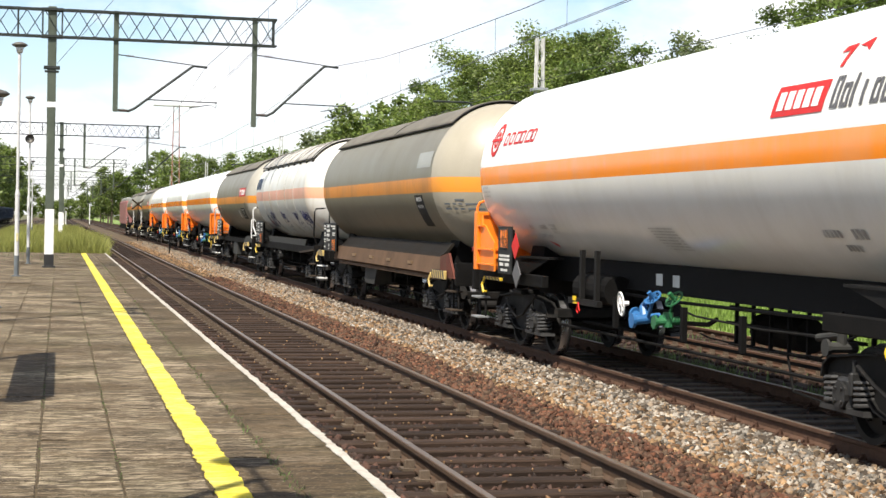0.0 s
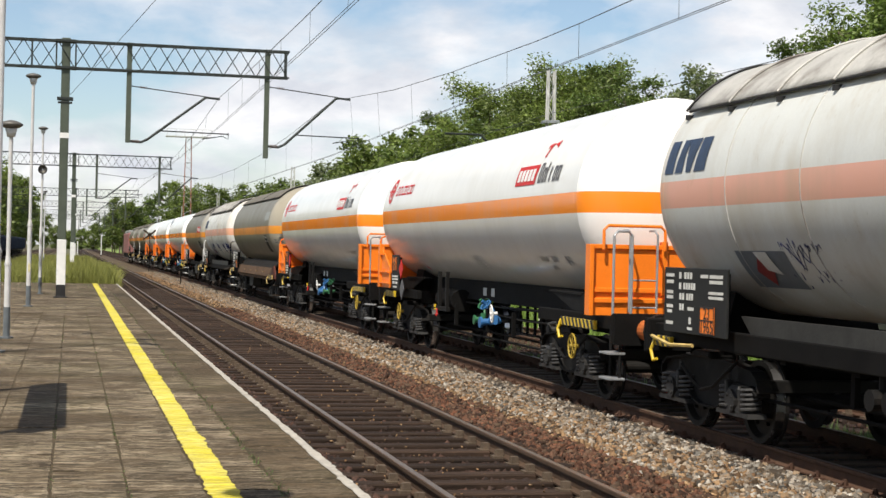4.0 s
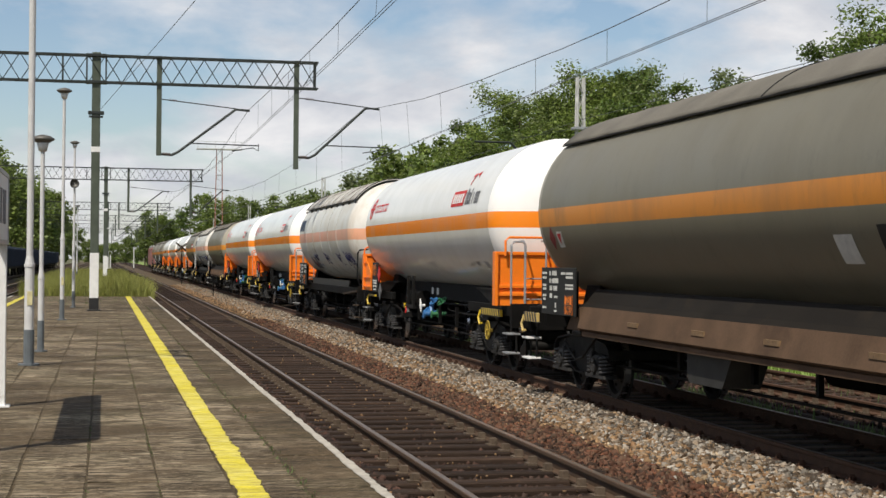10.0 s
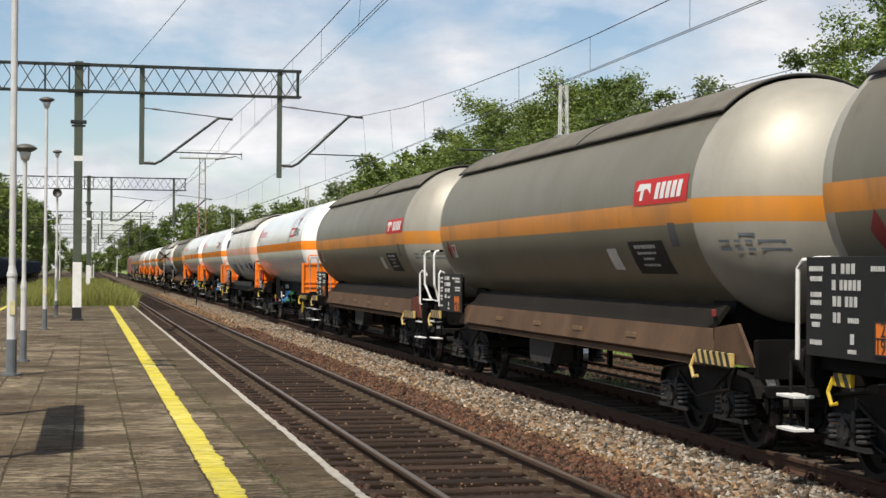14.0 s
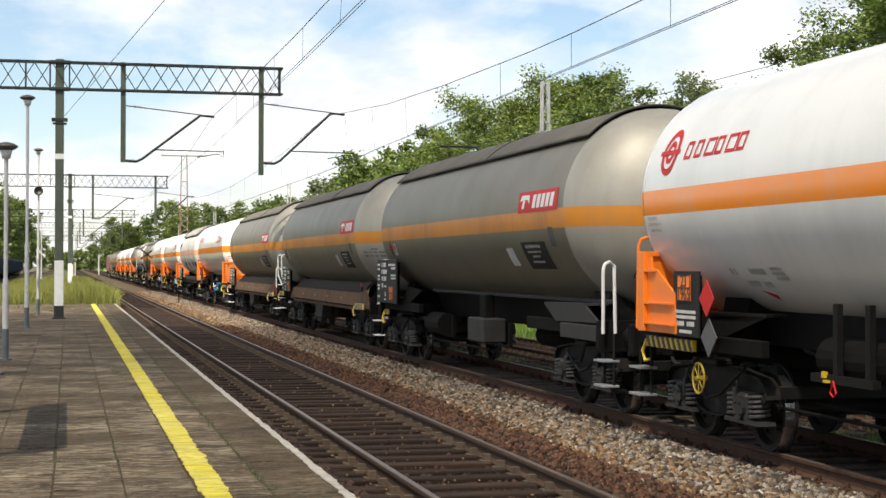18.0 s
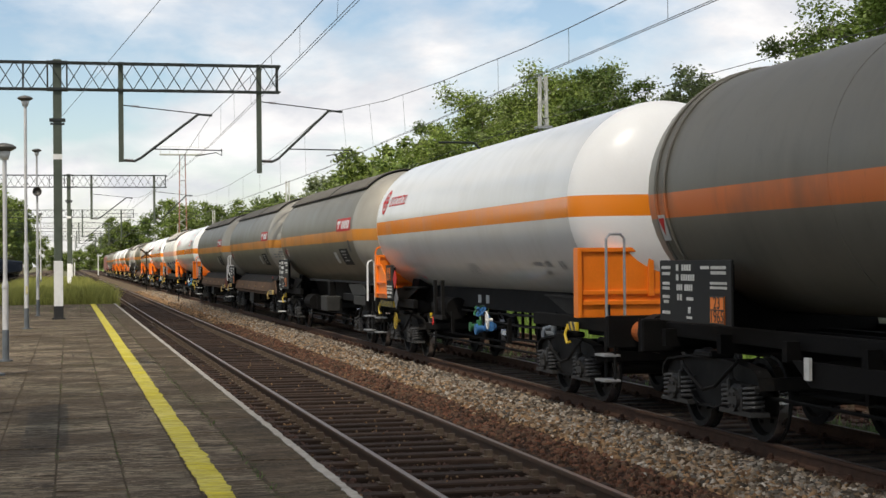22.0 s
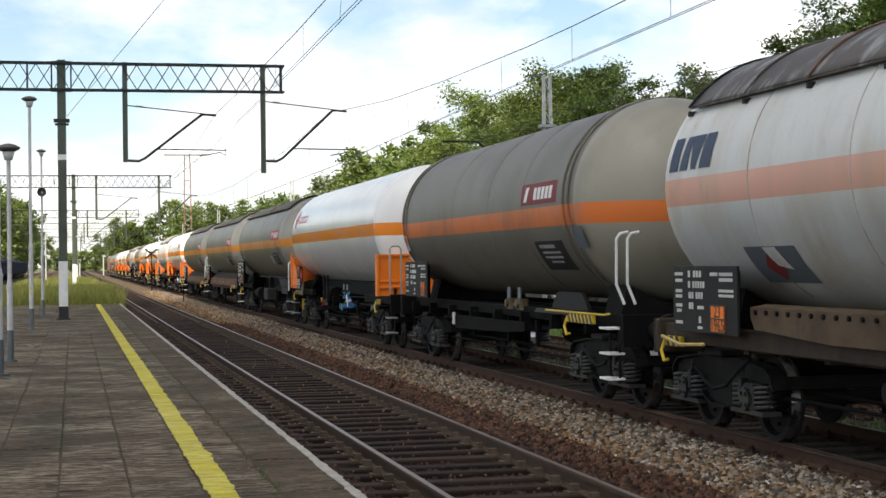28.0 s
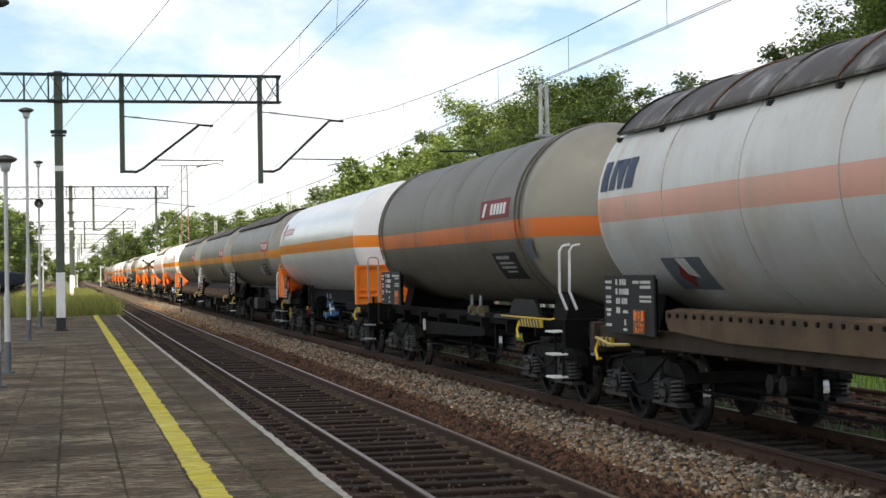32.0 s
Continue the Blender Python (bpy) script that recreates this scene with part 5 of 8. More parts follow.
def saddles(parent, ys, material, r=TR):
    for y in ys:
        b = B()
        pts = [(-0.95, 1.18)] + [(r * math.sin(radians(q)), ZC - r * math.cos(radians(q)) - 0.01) for q in range(-36, 37, 6)] + [(0.95, 1.18)]
        prism(b, pts, y - 0.35, y + 0.35, "y")
        part("saddle", b, material, parent)


def info_panel(parent, y, z, w, h, bars, plate=True, x=-1.42, at=0.83, material="panel_black"):
    """A black data board with its orange hazard plate; its lettering is shown as bars."""
    b = B()
    box(b, x, y - w / 2, z - h / 2, x + 0.03, y + w / 2, z + h / 2, 0.006)
    pn = part("info_panel", b, material, parent, "black data board with pale lettering")
    for s in (-1, 1):
        b = B()
        box(b, x + 0.03, y + s * (w / 2 - 0.16) - 0.02, z - h / 2, x + 0.10, y + s * (w / 2 - 0.16) + 0.02, z + h / 2 - 0.05)
        part("panel_bracket", b, "frame_dark", pn)
    b = B()
    for u, v, lw, lh in bars:
        n = max(1, int(lw * w / (lh * h * 0.9)))
        for k in range(n):
            d = lw * w / n
            cbox(b, (x - 0.003, y + (0.5 - u) * w + lw * w / 2 - d * (k + 0.5), z + (0.5 - v) * h), (0.006, d * 0.62, lh * h))
    part("lettering_bar", b, "pale_mark", pn)
    if plate:
        hazard(pn, x - 0.012, y + (0.5 - at) * w, z - h * 0.27)
    return pn


def hazard(parent, x, y, z, s=0.40):
    b = B()
    box(b, x, y - s * 0.5, z - s * 0.375, x + 0.008, y + s * 0.5, z + s * 0.375, 0.002)
    hp = part("hazard_plate", b, "orange_paint", parent, "orange hazard plate with black numbers")
    b = B()
    for zz in (-s * 0.36, 0, s * 0.36):
        cbox(b, (x - 0.002, y, z + zz), (0.006, s, 0.013))
    for q in (-0.485, 0.485):
        cbox(b, (x - 0.002, y + q * s, z), (0.006, 0.012, s * 0.73))
    me = bpy.data.meshes.new("plate_border")
    b.to_mesh(me)
    b.free()
    turn = Matrix(((0, 0, -1, 0), (-1, 0, 0, 0), (0, 1, 0, 0), (0, 0, 0, 1)))
    verts, faces = [v.co.copy() for v in me.vertices], [list(p.vertices) for p in me.polygons]
    for body, dz, sz in (("23", 0.18, 0.19), ("1965", -0.19, 0.19)):
        cu = bpy.data.curves.new("n", "FONT")
        cu.body, cu.size, cu.align_x, cu.align_y, cu.extrude = body, sz * s / 0.40, "CENTER", "CENTER", 0.001
        tmp = bpy.data.objects.new("n", cu)
        t = bpy.data.meshes.new_from_object(tmp)
        m = Matrix.Translation((x - 0.004, y, z + dz * s)) @ turn
        o = len(verts)
        verts += [m @ v.co for v in t.vertices]
        faces += [[o + i for i in p.vertices] for p in t.polygons]
        bpy.data.objects.remove(tmp), bpy.data.curves.remove(cu), bpy.data.meshes.remove(t)
    me2 = bpy.data.meshes.new("plate_numbers")
    me2.from_pydata(verts, [], faces)
    # numbers and border lie on the plate: one mesh with it
    me2.materials.append(M["black_paint"])
    bpy.data.meshes.remove(me)
    src = hp.data
    bb = bmesh.new()
    bb.from_mesh(src)
    nf = len(bb.faces)
    bb.from_mesh(me2)
    bb.faces.ensure_lookup_table()
    for f in bb.faces[nf:]:
        f.material_index = 1
    bb.to_mesh(src)
    bb.free()
    src.materials.append(M["black_paint"])
    bpy.data.meshes.remove(me2)
    return hp


def diamond(parent, pts_center, s, material, name="hazard_label", r=TR):
    y, z = pts_center
    b = B()
    patch(b, [(y, z - s), (y - s * 0.8, z), (y, z + s), (y + s * 0.8, z)], r)
    return part(name, b, material, parent)


def platform_rails(parent, end, way):
    """White rails, boards and footsteps at one corner of a skirted wagon; way: +1 from its rear end, -1 from its front end."""
    y = end + way * 0.47
    b = B()
    tube(b, [(-1.18, y - way * 0.10, 1.35), (-1.30, y, 1.68), (-1.31, y, 2.28), (-1.28, y - way * 0.03, 2.345), (-1.20, y - way * 0.06, 2.37)], 0.024, 8)
    hoop = part("handrail", b, "white_paint", parent, "white bent handrail")
    b = B()
    tube(b, [(-1.20, y - way * 0.06, 2.37), (0.1, y - way * 0.06, 2.38)], 0.023, 8)
    part("cross_bar", b, "frame_dark", hoop)
    y = end + way * 0.95
    b = B()
    tube(b, [(-1.20, y - way * 0.08, 1.24), (-1.30, y, 1.26), (-1.31, y, 1.90), (-1.27, y - way * 0.03, 1.96), (-1.20, y - way * 0.05, 1.93), (-1.17, y - way * 0.06, 1.86)], 0.019, 8)
    part("handrail", b, "white_paint", parent, "short white handrail")
    b = B()
    cbox(b, (-1.20, end + way * 0.60, 1.36), (0.16, 0.42, 0.03), 0.004)
    part("platform_board", b, "white_paint", parent)
    b = B()
    cbox(b, (-1.20, end + way * 0.60, 1.27), (0.10, 0.30, 0.15))
    cbox(b, (-1.20, end + way * 0.95, 1.14), (0.08, 0.10, 0.22))
    part("platform_bracket", b, "frame_dark", parent)
    lift = 0.0 if way > 0 else 0.05
    for q, z in ((0.92, 0.89 + lift), (1.02, 0.56 + lift)):
        b = B()
        cbox(b, (-1.27, end + way * (q if way > 0 else q - 0.45), z), (0.17, 0.56, 0.025), 0.004)
        part("step", b, "white_paint", parent, "white grating footstep")
    b = B()
    for q in (0.68, 1.22):
        tube(b, [(-1.22, end + way * (q if way > 0 else q - 0.45), 1.15), (-1.22, end + way * (q if way > 0 else q - 0.45), 0.57 + lift)], 0.016, 6)
    part("step_bracket", b, "bogie_iron", parent)


def handrails(parent, y, way, material, z0=1.30, h=1.0, w=0.36, x=-1.30, tail=0.30):
    """A pair of bent rails across the wagon's corner; way: +1 at the front, -1 at the rear."""
    for k in (0, 1):
        b = B()
        xx = x + k * w
        tube(b, [(xx + 0.10, y, z0), (xx, y - way * 0.02, z0 + h * 0.28), (xx, y, z0 + h * 0.92), (xx + 0.05, y, z0 + h), (xx + tail, y, z0 + h * 1.02)], 0.021, 8)
        single("handrail", b, material, parent)


def steps(parent, y, material="grey_steel", n=2, x=-1.28):
    b = B()
    for k in range(n):
        z = 0.42 + 0.33 * k
        cbox(b, (x + 0.02, y, z), (0.22, 0.42, 0.03), 0.004)
    part("step", b, material, parent, "grating footstep")
    b = B()
    for q in (-0.19, 0.19):
        tube(b, [(x + 0.06, y + q, 1.1), (x + 0.06, y + q, 0.42)], 0.018, 6)
    part("step_bracket", b, "bogie_iron", parent)


def hook_bar(parent, y, z, w, material="yellow_paint", x=-1.30, h=0.12):
    """Black and yellow striped lifting or release bar with a hook."""
    b = B()
    cbox(b, (x, y, z), (0.05, w, h), 0.006)
    hb = part("release_bar", b, material, parent, "black and yellow striped bar")
    b = B()
    n = max(2, int(w / 0.16))
    for k in range(n):
        yy = y - w / 2 + w * (k + 0.5) / n
        prism(b, [(yy - 0.085, z - h / 2 - 0.002), (yy - 0.005, z - h / 2 - 0.002), (yy + 0.085, z + h / 2 + 0.002), (yy + 0.005, z + h / 2 + 0.002)], x - 0.029, x + 0.03, "x")
    part("stripe", b, "black_paint", hb)
    b = B()
    tube(b, [(x - 0.02, y + w / 2, z + 0.02), (x - 0.06, y + w / 2 + 0.03, z - 0.12), (x - 0.05, y + w / 2 - 0.03, z - 0.24), (x - 0.02, y + w / 2 - 0.08, z - 0.22)], 0.021, 6)
    part("hook", b, material, hb)
    return hb


def handwheel(parent, c, r, material, ax=(1, 0, 0)):
    b = B()
    torus(b, c, ax, r, 0.013, 22, 6)
    c = Vector(c)
    ax = Vector(ax).normalized()
    u = ax.orthogonal().normalized()
    w = ax.cross(u)
    for k in range(4):
        a = math.pi * k / 4
        d = math.cos(a) * u + math.sin(a) * w
        tube(b, [c - d * r, c + d * r], 0.007, 5)
    cyl(b, c - ax * 0.03, c + ax * 0.1, 0.03, 8)
    return part("handwheel", b, material, parent)


def end_shield(parent, y, way):
    """An orange crash shield across the wagon's end with ribs and gussets."""
    b = B()
    box(b, -1.45, y - 0.025, 1.22, 1.45, y + 0.025, 2.16, 0.006)
    sh = part("end_shield", b, "orange_paint", parent, "orange steel crash shield")
    for zz in (1.42, 1.56, 2.14):
        b = B()
        box(b, -1.42, y - 0.06, zz - 0.03, 1.42, y + 0.06, zz + 0.03, 0.006)
        part("rib", b, "orange_paint", sh)
    for s in (-1, 1):
        b = B()
        box(b, s * 1.45 - 0.03, y - 0.10, 1.22, s * 1.45 + 0.03, y + 0.10, 2.17, 0.006)
        part("edge_plate", b, "orange_paint", sh)
        b = B()
        box(b, s * 0.42 - 0.04, y - 0.075, 1.50, s * 0.42 + 0.04, y + 0.05, 2.22, 0.006)
        part("stiffener", b, "orange_paint", sh)
    for s in (-1, 1) if way > 0 else ():
        b = B()
        prism(b, [(y, 1.22), (y, 2.12), (y - 0.22, 2.11), (y - 0.26, 1.97), (y - 0.42, 1.95), (y - 1.0, 1.68), (y - 1.04, 1.30), (y - 1.04, 1.22)], s * 1.42 - 0.012, s * 1.42 + 0.012, "x")
        for zz, d in ((1.32, 1.02), (1.56, 0.98), (1.94, 0.40)):
            box(b, s * 1.42 - 0.055, y - d, zz - 0.012, s * 1.42 + 0.055, y, zz + 0.012)
        part("gusset", b, "orange_paint", sh)
    return sh


BARS_A = [(0.27, 0.12, 0.05, 0.10), (0.40, 0.12, 0.14, 0.10), (0.27, 0.28, 0.05, 0.10), (0.42, 0.28, 0.20, 0.10), (0.30, 0.44, 0.09, 0.10), (0.43, 0.44, 0.12, 0.10), (0.30, 0.60, 0.08, 0.10), (0.45, 0.62, 0.10, 0.05),
          (0.10, 0.12, 0.14, 0.05), (0.10, 0.22, 0.12, 0.05), (0.10, 0.38, 0.11, 0.05), (0.10, 0.46, 0.11, 0.05), (0.10, 0.60, 0.11, 0.05), (0.10, 0.68, 0.08, 0.05), (0.10, 0.86, 0.12, 0.05),
          (0.66, 0.12, 0.12, 0.05), (0.84, 0.12, 0.20, 0.05), (0.84, 0.20, 0.20, 0.05), (0.84, 0.36, 0.22, 0.04), (0.84, 0.43, 0.22, 0.04), (0.44, 0.80, 0.05, 0.10), (0.44, 0.92, 0.08, 0.04)]
BARS_OLD = [(0.28, 0.12, 0.30, 0.07), (0.28, 0.24, 0.26, 0.07), (0.30, 0.36, 0.34, 0.07), (0.22, 0.50, 0.16, 0.07), (0.10, 0.20, 0.10, 0.10), (0.10, 0.38, 0.12, 0.14), (0.10, 0.60, 0.10, 0.12),
          (0.12, 0.82, 0.12, 0.10), (0.62, 0.10, 0.22, 0.10), (0.62, 0.28, 0.20, 0.06), (0.84, 0.16, 0.18, 0.20), (0.30, 0.66, 0.20, 0.05), (0.30, 0.80, 0.16, 0.05)]
WAGONS = []      # wagon, its way from the start, wheelsets


def wagon(kind, front, rear, label, extra=None):
    """One tank wagon between two buffer planes (metres along the rails when the clip starts)."""
    half = (front - rear) / 2
    w = base("tank_wagon", label, "tank wagon", "tank wagons of the train", m=pose(TRAIN, (front + rear) / 2, 0))
    sets = []
    bog = half - {"white": 3.0, "skirt": 2.75, "dark": 1.95, "ring": 2.2, "old": 1.98}[kind]
    e_f, e_r, dep = {"white": (1.45, 1.98, 0.75), "skirt": (1.65, 2.25, 1.15), "dark": (1.35, 1.85, 1.05), "ring": (1.45, 2.30, 1.15), "old": (1.42, 1.90, 0.95)}[kind]
    y1, y0 = half - e_f, -half + e_r
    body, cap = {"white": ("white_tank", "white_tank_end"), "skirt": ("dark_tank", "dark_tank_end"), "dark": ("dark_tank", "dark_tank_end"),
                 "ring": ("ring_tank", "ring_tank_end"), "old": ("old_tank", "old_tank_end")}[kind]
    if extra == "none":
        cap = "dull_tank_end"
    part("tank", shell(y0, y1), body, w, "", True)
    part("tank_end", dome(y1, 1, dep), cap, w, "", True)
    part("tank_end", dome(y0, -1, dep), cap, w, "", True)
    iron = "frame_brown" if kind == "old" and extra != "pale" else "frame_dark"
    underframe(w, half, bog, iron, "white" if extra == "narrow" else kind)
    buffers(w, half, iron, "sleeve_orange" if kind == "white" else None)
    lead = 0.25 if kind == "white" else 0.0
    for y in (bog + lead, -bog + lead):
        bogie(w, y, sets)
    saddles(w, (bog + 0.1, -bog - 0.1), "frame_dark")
    if kind == "white":
        white_parts(w, half, y0, y1, extra)
    elif kind in ("skirt", "dark"):
        dark_parts(w, half, y0, y1, kind, extra)
    elif kind == "ring":
        ring_parts(w, half, y0, y1)
    else:
        old_parts(w, half, y0, y1, extra)
    WAGONS.append((w, (front + rear) / 2, sets))
    return w


def open_mark(b, y, z, w, h, t, lean=0.12):
    """One slanted frame of thin strokes, standing for a letter of a firm's name."""
    def at(u, v):
        return (y - u - lean * v, z + v)
    for u0, v0, u1, v1 in ((0, 0, t, h), (w - t, 0, w, h), (t, h - t, w - t, h), (t, 0, w - t, t)):
        patch(b, [at(u0, v0), at(u1, v0), at(u1, v1), at(u0, v1)])


def round_mark(w, y, z, s, material):
    """The leasing firm's mark: a ring with a bar through it, then a row of plain bars for its name."""
    b = B()
    n = 24
    for r0, r1 in ((0.72, 1.0), (0.28, 0.5)):
        vs = []
        for i in range(n + 1):
            a = 2 * math.pi * i / n
            vs.append([(y + s * q * 0.9 * math.cos(a), z + s * q * math.sin(a)) for q in (r0, r1)])
        for p, q in zip(vs, vs[1:]):
            patch(b, [p[0], p[1], q[1], q[0]])
    patch(b, [(y - s * 1.1, z - s * 0.09), (y + s * 1.15, z - s * 0.09), (y + s * 1.15, z + s * 0.09), (y - s * 1.1, z + s * 0.09)], lift=0.008)
    for k in range(6):
        yy = y - s * 1.75 - k * s * 1.1
        open_mark(b, yy, z - s * 0.42, s * (1.0 if k in (2, 4) else 0.72), s * 0.74, s * 0.13)
    part("firm_mark", b, material, w, "red round mark")


def fuel_mark(w, y, z, s):
    """A red box with a pale bar, dark bars beside it and a small red bird-like shape above."""
    z0, y0 = z, y

    def at(u, v):
        return (y0 - u * s * 1.75, z0 + v * s)
    b = B()
    patch(b, [at(0, -0.5), at(2.1, -0.5), at(2.2, 0.5), at(0.1, 0.5)])
    patch(b, [at(2.22, 0.85), at(2.36, 0.85), at(2.44, 1.4), at(2.3, 1.4)])
    patch(b, [at(2.0, 1.32), at(2.44, 1.4), at(2.5, 1.58), at(2.08, 1.52)], lift=0.008)
    patch(b, [at(2.56, 1.48), at(3.0, 1.68), at(3.04, 1.24), at(2.86, 1.4)], lift=0.008)
    part("brand_box", b, "red_paint", w, "red brand box")
    b = B()
    for k in range(5):
        a = 0.22 + 0.36 * k
        patch(b, [at(a, -0.3), at(a + 0.27, -0.3), at(a + 0.30, 0.3), at(a + 0.03, 0.3)], lift=0.010)
    part("brand_bar", b, "white_paint", w)
    b = B()
    for k in range(6):
        a = 2.36 + 0.36 * k
        h = 0.55 if k in (0, 2) else 0.3
        if k in (2, 3):
            patch(b, [at(a, -0.45), at(a + 0.11, -0.45), at(a + 0.15, h), at(a + 0.04, h)])
        else:
            for c, d, v0, v1 in ((0, 0.10, -0.45, h), (0.19, 0.29, -0.45, h), (0.10, 0.19, h - 0.14, h), (0.10, 0.19, -0.45, -0.31)):
                patch(b, [at(a + c, v0), at(a + d, v0), at(a + d + 0.04, v1), at(a + c + 0.04, v1)])
    part("brand_bar", b, "grey_mark", w)


def small_print(w, rows, material="grey_mark"):
    b = B()
    for y, z, lw, lh in rows:
        n = max(1, int(lw / (lh * 1.1))) if lh > 0.02 else 1
        for k in range(n):
            a, c = y - lw * k / n, y - lw * (k + (0.66 if n > 1 else 1)) / n
            patch(b, [(a, z - lh / 2), (c, z - lh / 2), (c, z + lh / 2), (a, z + lh / 2)])
    part("stencil_bar", b, material, w)


def white_parts(w, half, y0, y1, extra):
    turned = extra in ("plain", "turned")
    end_shield(w, half - (1.47 if extra == "plain" else 1.36), 1)
    end_shield(w, -half + (1.46 if extra == "plain" else 1.24), -1)
    b = B()
    yy = half - 1.22
    tube(b, [(-1.43, yy, 1.24), (-1.43, yy - 0.04, 2.24), (-1.40, yy - 0.06, 2.32), (-1.33, yy - 0.12, 2.35), (-1.24, yy - 0.16, 2.31)], 0.021, 8)
    part("guard_rail", b, "orange_paint", w)
    # hose looped over the front platform
    b = B()
    tube(b, [(-0.9, yy + 0.1, 1.70), (-1.12, yy + 0.42, 1.72), (-1.25, yy + 0.62, 1.86), (-1.22, yy + 0.46, 2.04), (-1.05, yy + 0.22, 2.0), (-0.95, yy + 0.1, 1.80)], 0.014, 6)
    part("brake_hose", b, "plate_grey", w)
    # saddle plates towards the ends
    for s in (-1, 1):
        b = B()
        for q in (-1, 1):
            prism(b, [(s * (half - 1.3), 1.22), (s * (half - 1.3), 1.40), (s * (half - 2.6), 1.46), (s * (half - 4.24), 1.47), (s * (half - 3.13), 1.22)], q * 1.06 - 0.015, q * 1.06 + 0.015, "x")
            prism(b, [(s * (half - 2.7), 1.45), (s * (half - 4.24), 1.46), (s * (half - 4.24), 1.49), (s * (half - 2.7), 1.48)], q * 0.98 - 0.12, q * 0.98 + 0.12, "x")
        part("saddle_plate", b, "bogie_iron", w)
    # end ladder and rails on the rear platform
    b = B()
    if extra != "plain":
        for q in (-1.0, -0.62):
            tube(b, [(q, -half + 0.92, 1.28), (q, -half + 0.92, 2.30)] + [(q, -half + 0.92 + 0.1 * k, 2.36) for k in (1, 3)], 0.017, 8)
        for k in range(2):
            tube(b, [(-1.0, -half + 0.92, 1.34 + 0.36 * k), (-0.62, -half + 0.92, 1.34 + 0.36 * k)], 0.012, 6)
        part("ladder", b, "grey_steel", w)
        b = B()
        tube(b, [(-1.30, -half + 1.12, 2.1), (-1.30, -half + 1.12, 2.36), (-1.24, -half + 1.12, 2.42), (-0.5, -half + 1.12, 2.42), (-0.44, -half + 1.12, 2.36), (-0.44, -half + 1.12, 2.1)], 0.022, 8)
        part("guard_rail", b, "orange_paint", w)
        b = B()
    tube(b, [(-1.30, -half + 0.70, 1.22), (-1.30, -half + 0.70, 2.28), (-1.25, -half + 0.70, 2.34), (-1.10, -half + 0.70, 2.34), (-1.05, -half + 0.70, 2.28), (-1.05, -half + 0.70, 1.22)], 0.019, 8)
    part("handrail", b, "grey_steel", w)
    steps(w, -half + 0.80)
    steps(w, half - 0.95)
    hook_bar(w, -half + 2.15, 1.08, 0.35 if extra == "plain" else 1.5)
    hook_bar(w, half - (2.0 if extra == "plain" else 1.9), 1.09, 1.5 if extra == "plain" else 0.95, h=0.13 if turned else 0.05)
    if extra != "plain":
        handwheel(w, (-1.30, -half + 2.42, 0.74), 0.17, "wheel_yellow")
    if turned:
        handwheel(w, (-1.30, half - 2.87, 0.74), 0.17, "wheel_yellow")
    yp = 2.78 if extra == "plain" else 2.95
    info_panel(w, half - yp, 1.57, 0.76, 0.74, [(0.5, 0.62, 0.8, 0.05), (0.5, 0.70, 0.8, 0.05), (0.3, 0.80, 0.3, 0.07), (0.7, 0.80, 0.3, 0.07), (0.5, 0.92, 0.5, 0.05)], plate=False)
    hazard(w, -1.432, half - yp + 0.03, 1.75, 0.40)
    b = B()
    yy = half - yp - 0.62
    prism(b, [(yy, 1.44), (yy - 0.21, 1.64), (yy, 1.84), (yy + 0.21, 1.64)], -1.425, -1.415, "x")
    part("hazard_label", b, "red_paint", w, "red flammable-gas diamond")
    b = B()
    prism(b, [(yy, 1.0), (yy - 0.22, 1.22), (yy, 1.43), (yy + 0.22, 1.22)], -1.40, -1.385, "x")
    part("blank_label_holder", b, "grey_mark", w)
    # valves under the belly, with hand wheels; the plain wagon has them the other way round
    yw, yb, yg = (10.02, 9.34, 8.72) if turned else (7.55, 8.05, 8.7)
    d = -1 if turned else 1
    b = B()
    y = half - yb
    cyl(b, (-1.12, y, 0.80), (-0.78, y, 0.84), 0.06, 12)
    cyl(b, (-1.16, y, 0.80), (-1.12, y, 0.80), 0.098, 14)
    cyl(b, (-0.95, y, 0.80), (-0.98, y + d * 0.36, 0.86), 0.048, 12)
    cyl(b, (-0.97, y + d * 0.34, 0.86), (-0.975, y + d * 0.38, 0.865), 0.085, 12)
    cyl(b, (-0.95, y + d * 0.05, 0.80), (-0.95, y + d * 0.14, 0.98), 0.075, 10, 0.05)
    cyl(b, (-0.95, y + d * 0.14, 0.98), (-0.95, y + d * 0.02, 1.04), 0.04, 10)
    cyl(b, (-0.95, y, 0.80), (-0.97, y - d * 0.28, 1.10), 0.022, 8)
    va = part("liquid_valve", b, "valve_blue", w, "blue painted valve")
    handwheel(va, (-0.98, half - yb - d * 0.29, 1.10), 0.105, "valve_blue", (-0.68, -0.18, 0.7))
    handwheel(va, (-1.12, half - yw, 0.98), 0.15, "white_paint", (1, -0.1, 0.1))
    b = B()
    y = half - yg
    cyl(b, (-1.08, y, 0.82), (-0.78, y, 0.84), 0.052, 12)
    cyl(b, (-1.11, y, 0.82), (-1.08, y, 0.82), 0.085, 14)
    cyl(b, (-0.92, y, 0.76), (-0.92, y, 0.94), 0.065, 10)
    cyl(b, (-0.92, y - d * 0.02, 0.82), (-0.92, y + d * 0.22, 0.86), 0.04, 10)
    cyl(b, (-0.90, y, 0.90), (-0.90, y - d * 0.12, 1.11), 0.02, 8)
    vb = part("vapour_valve", b, "valve_green", w, "green painted valve")
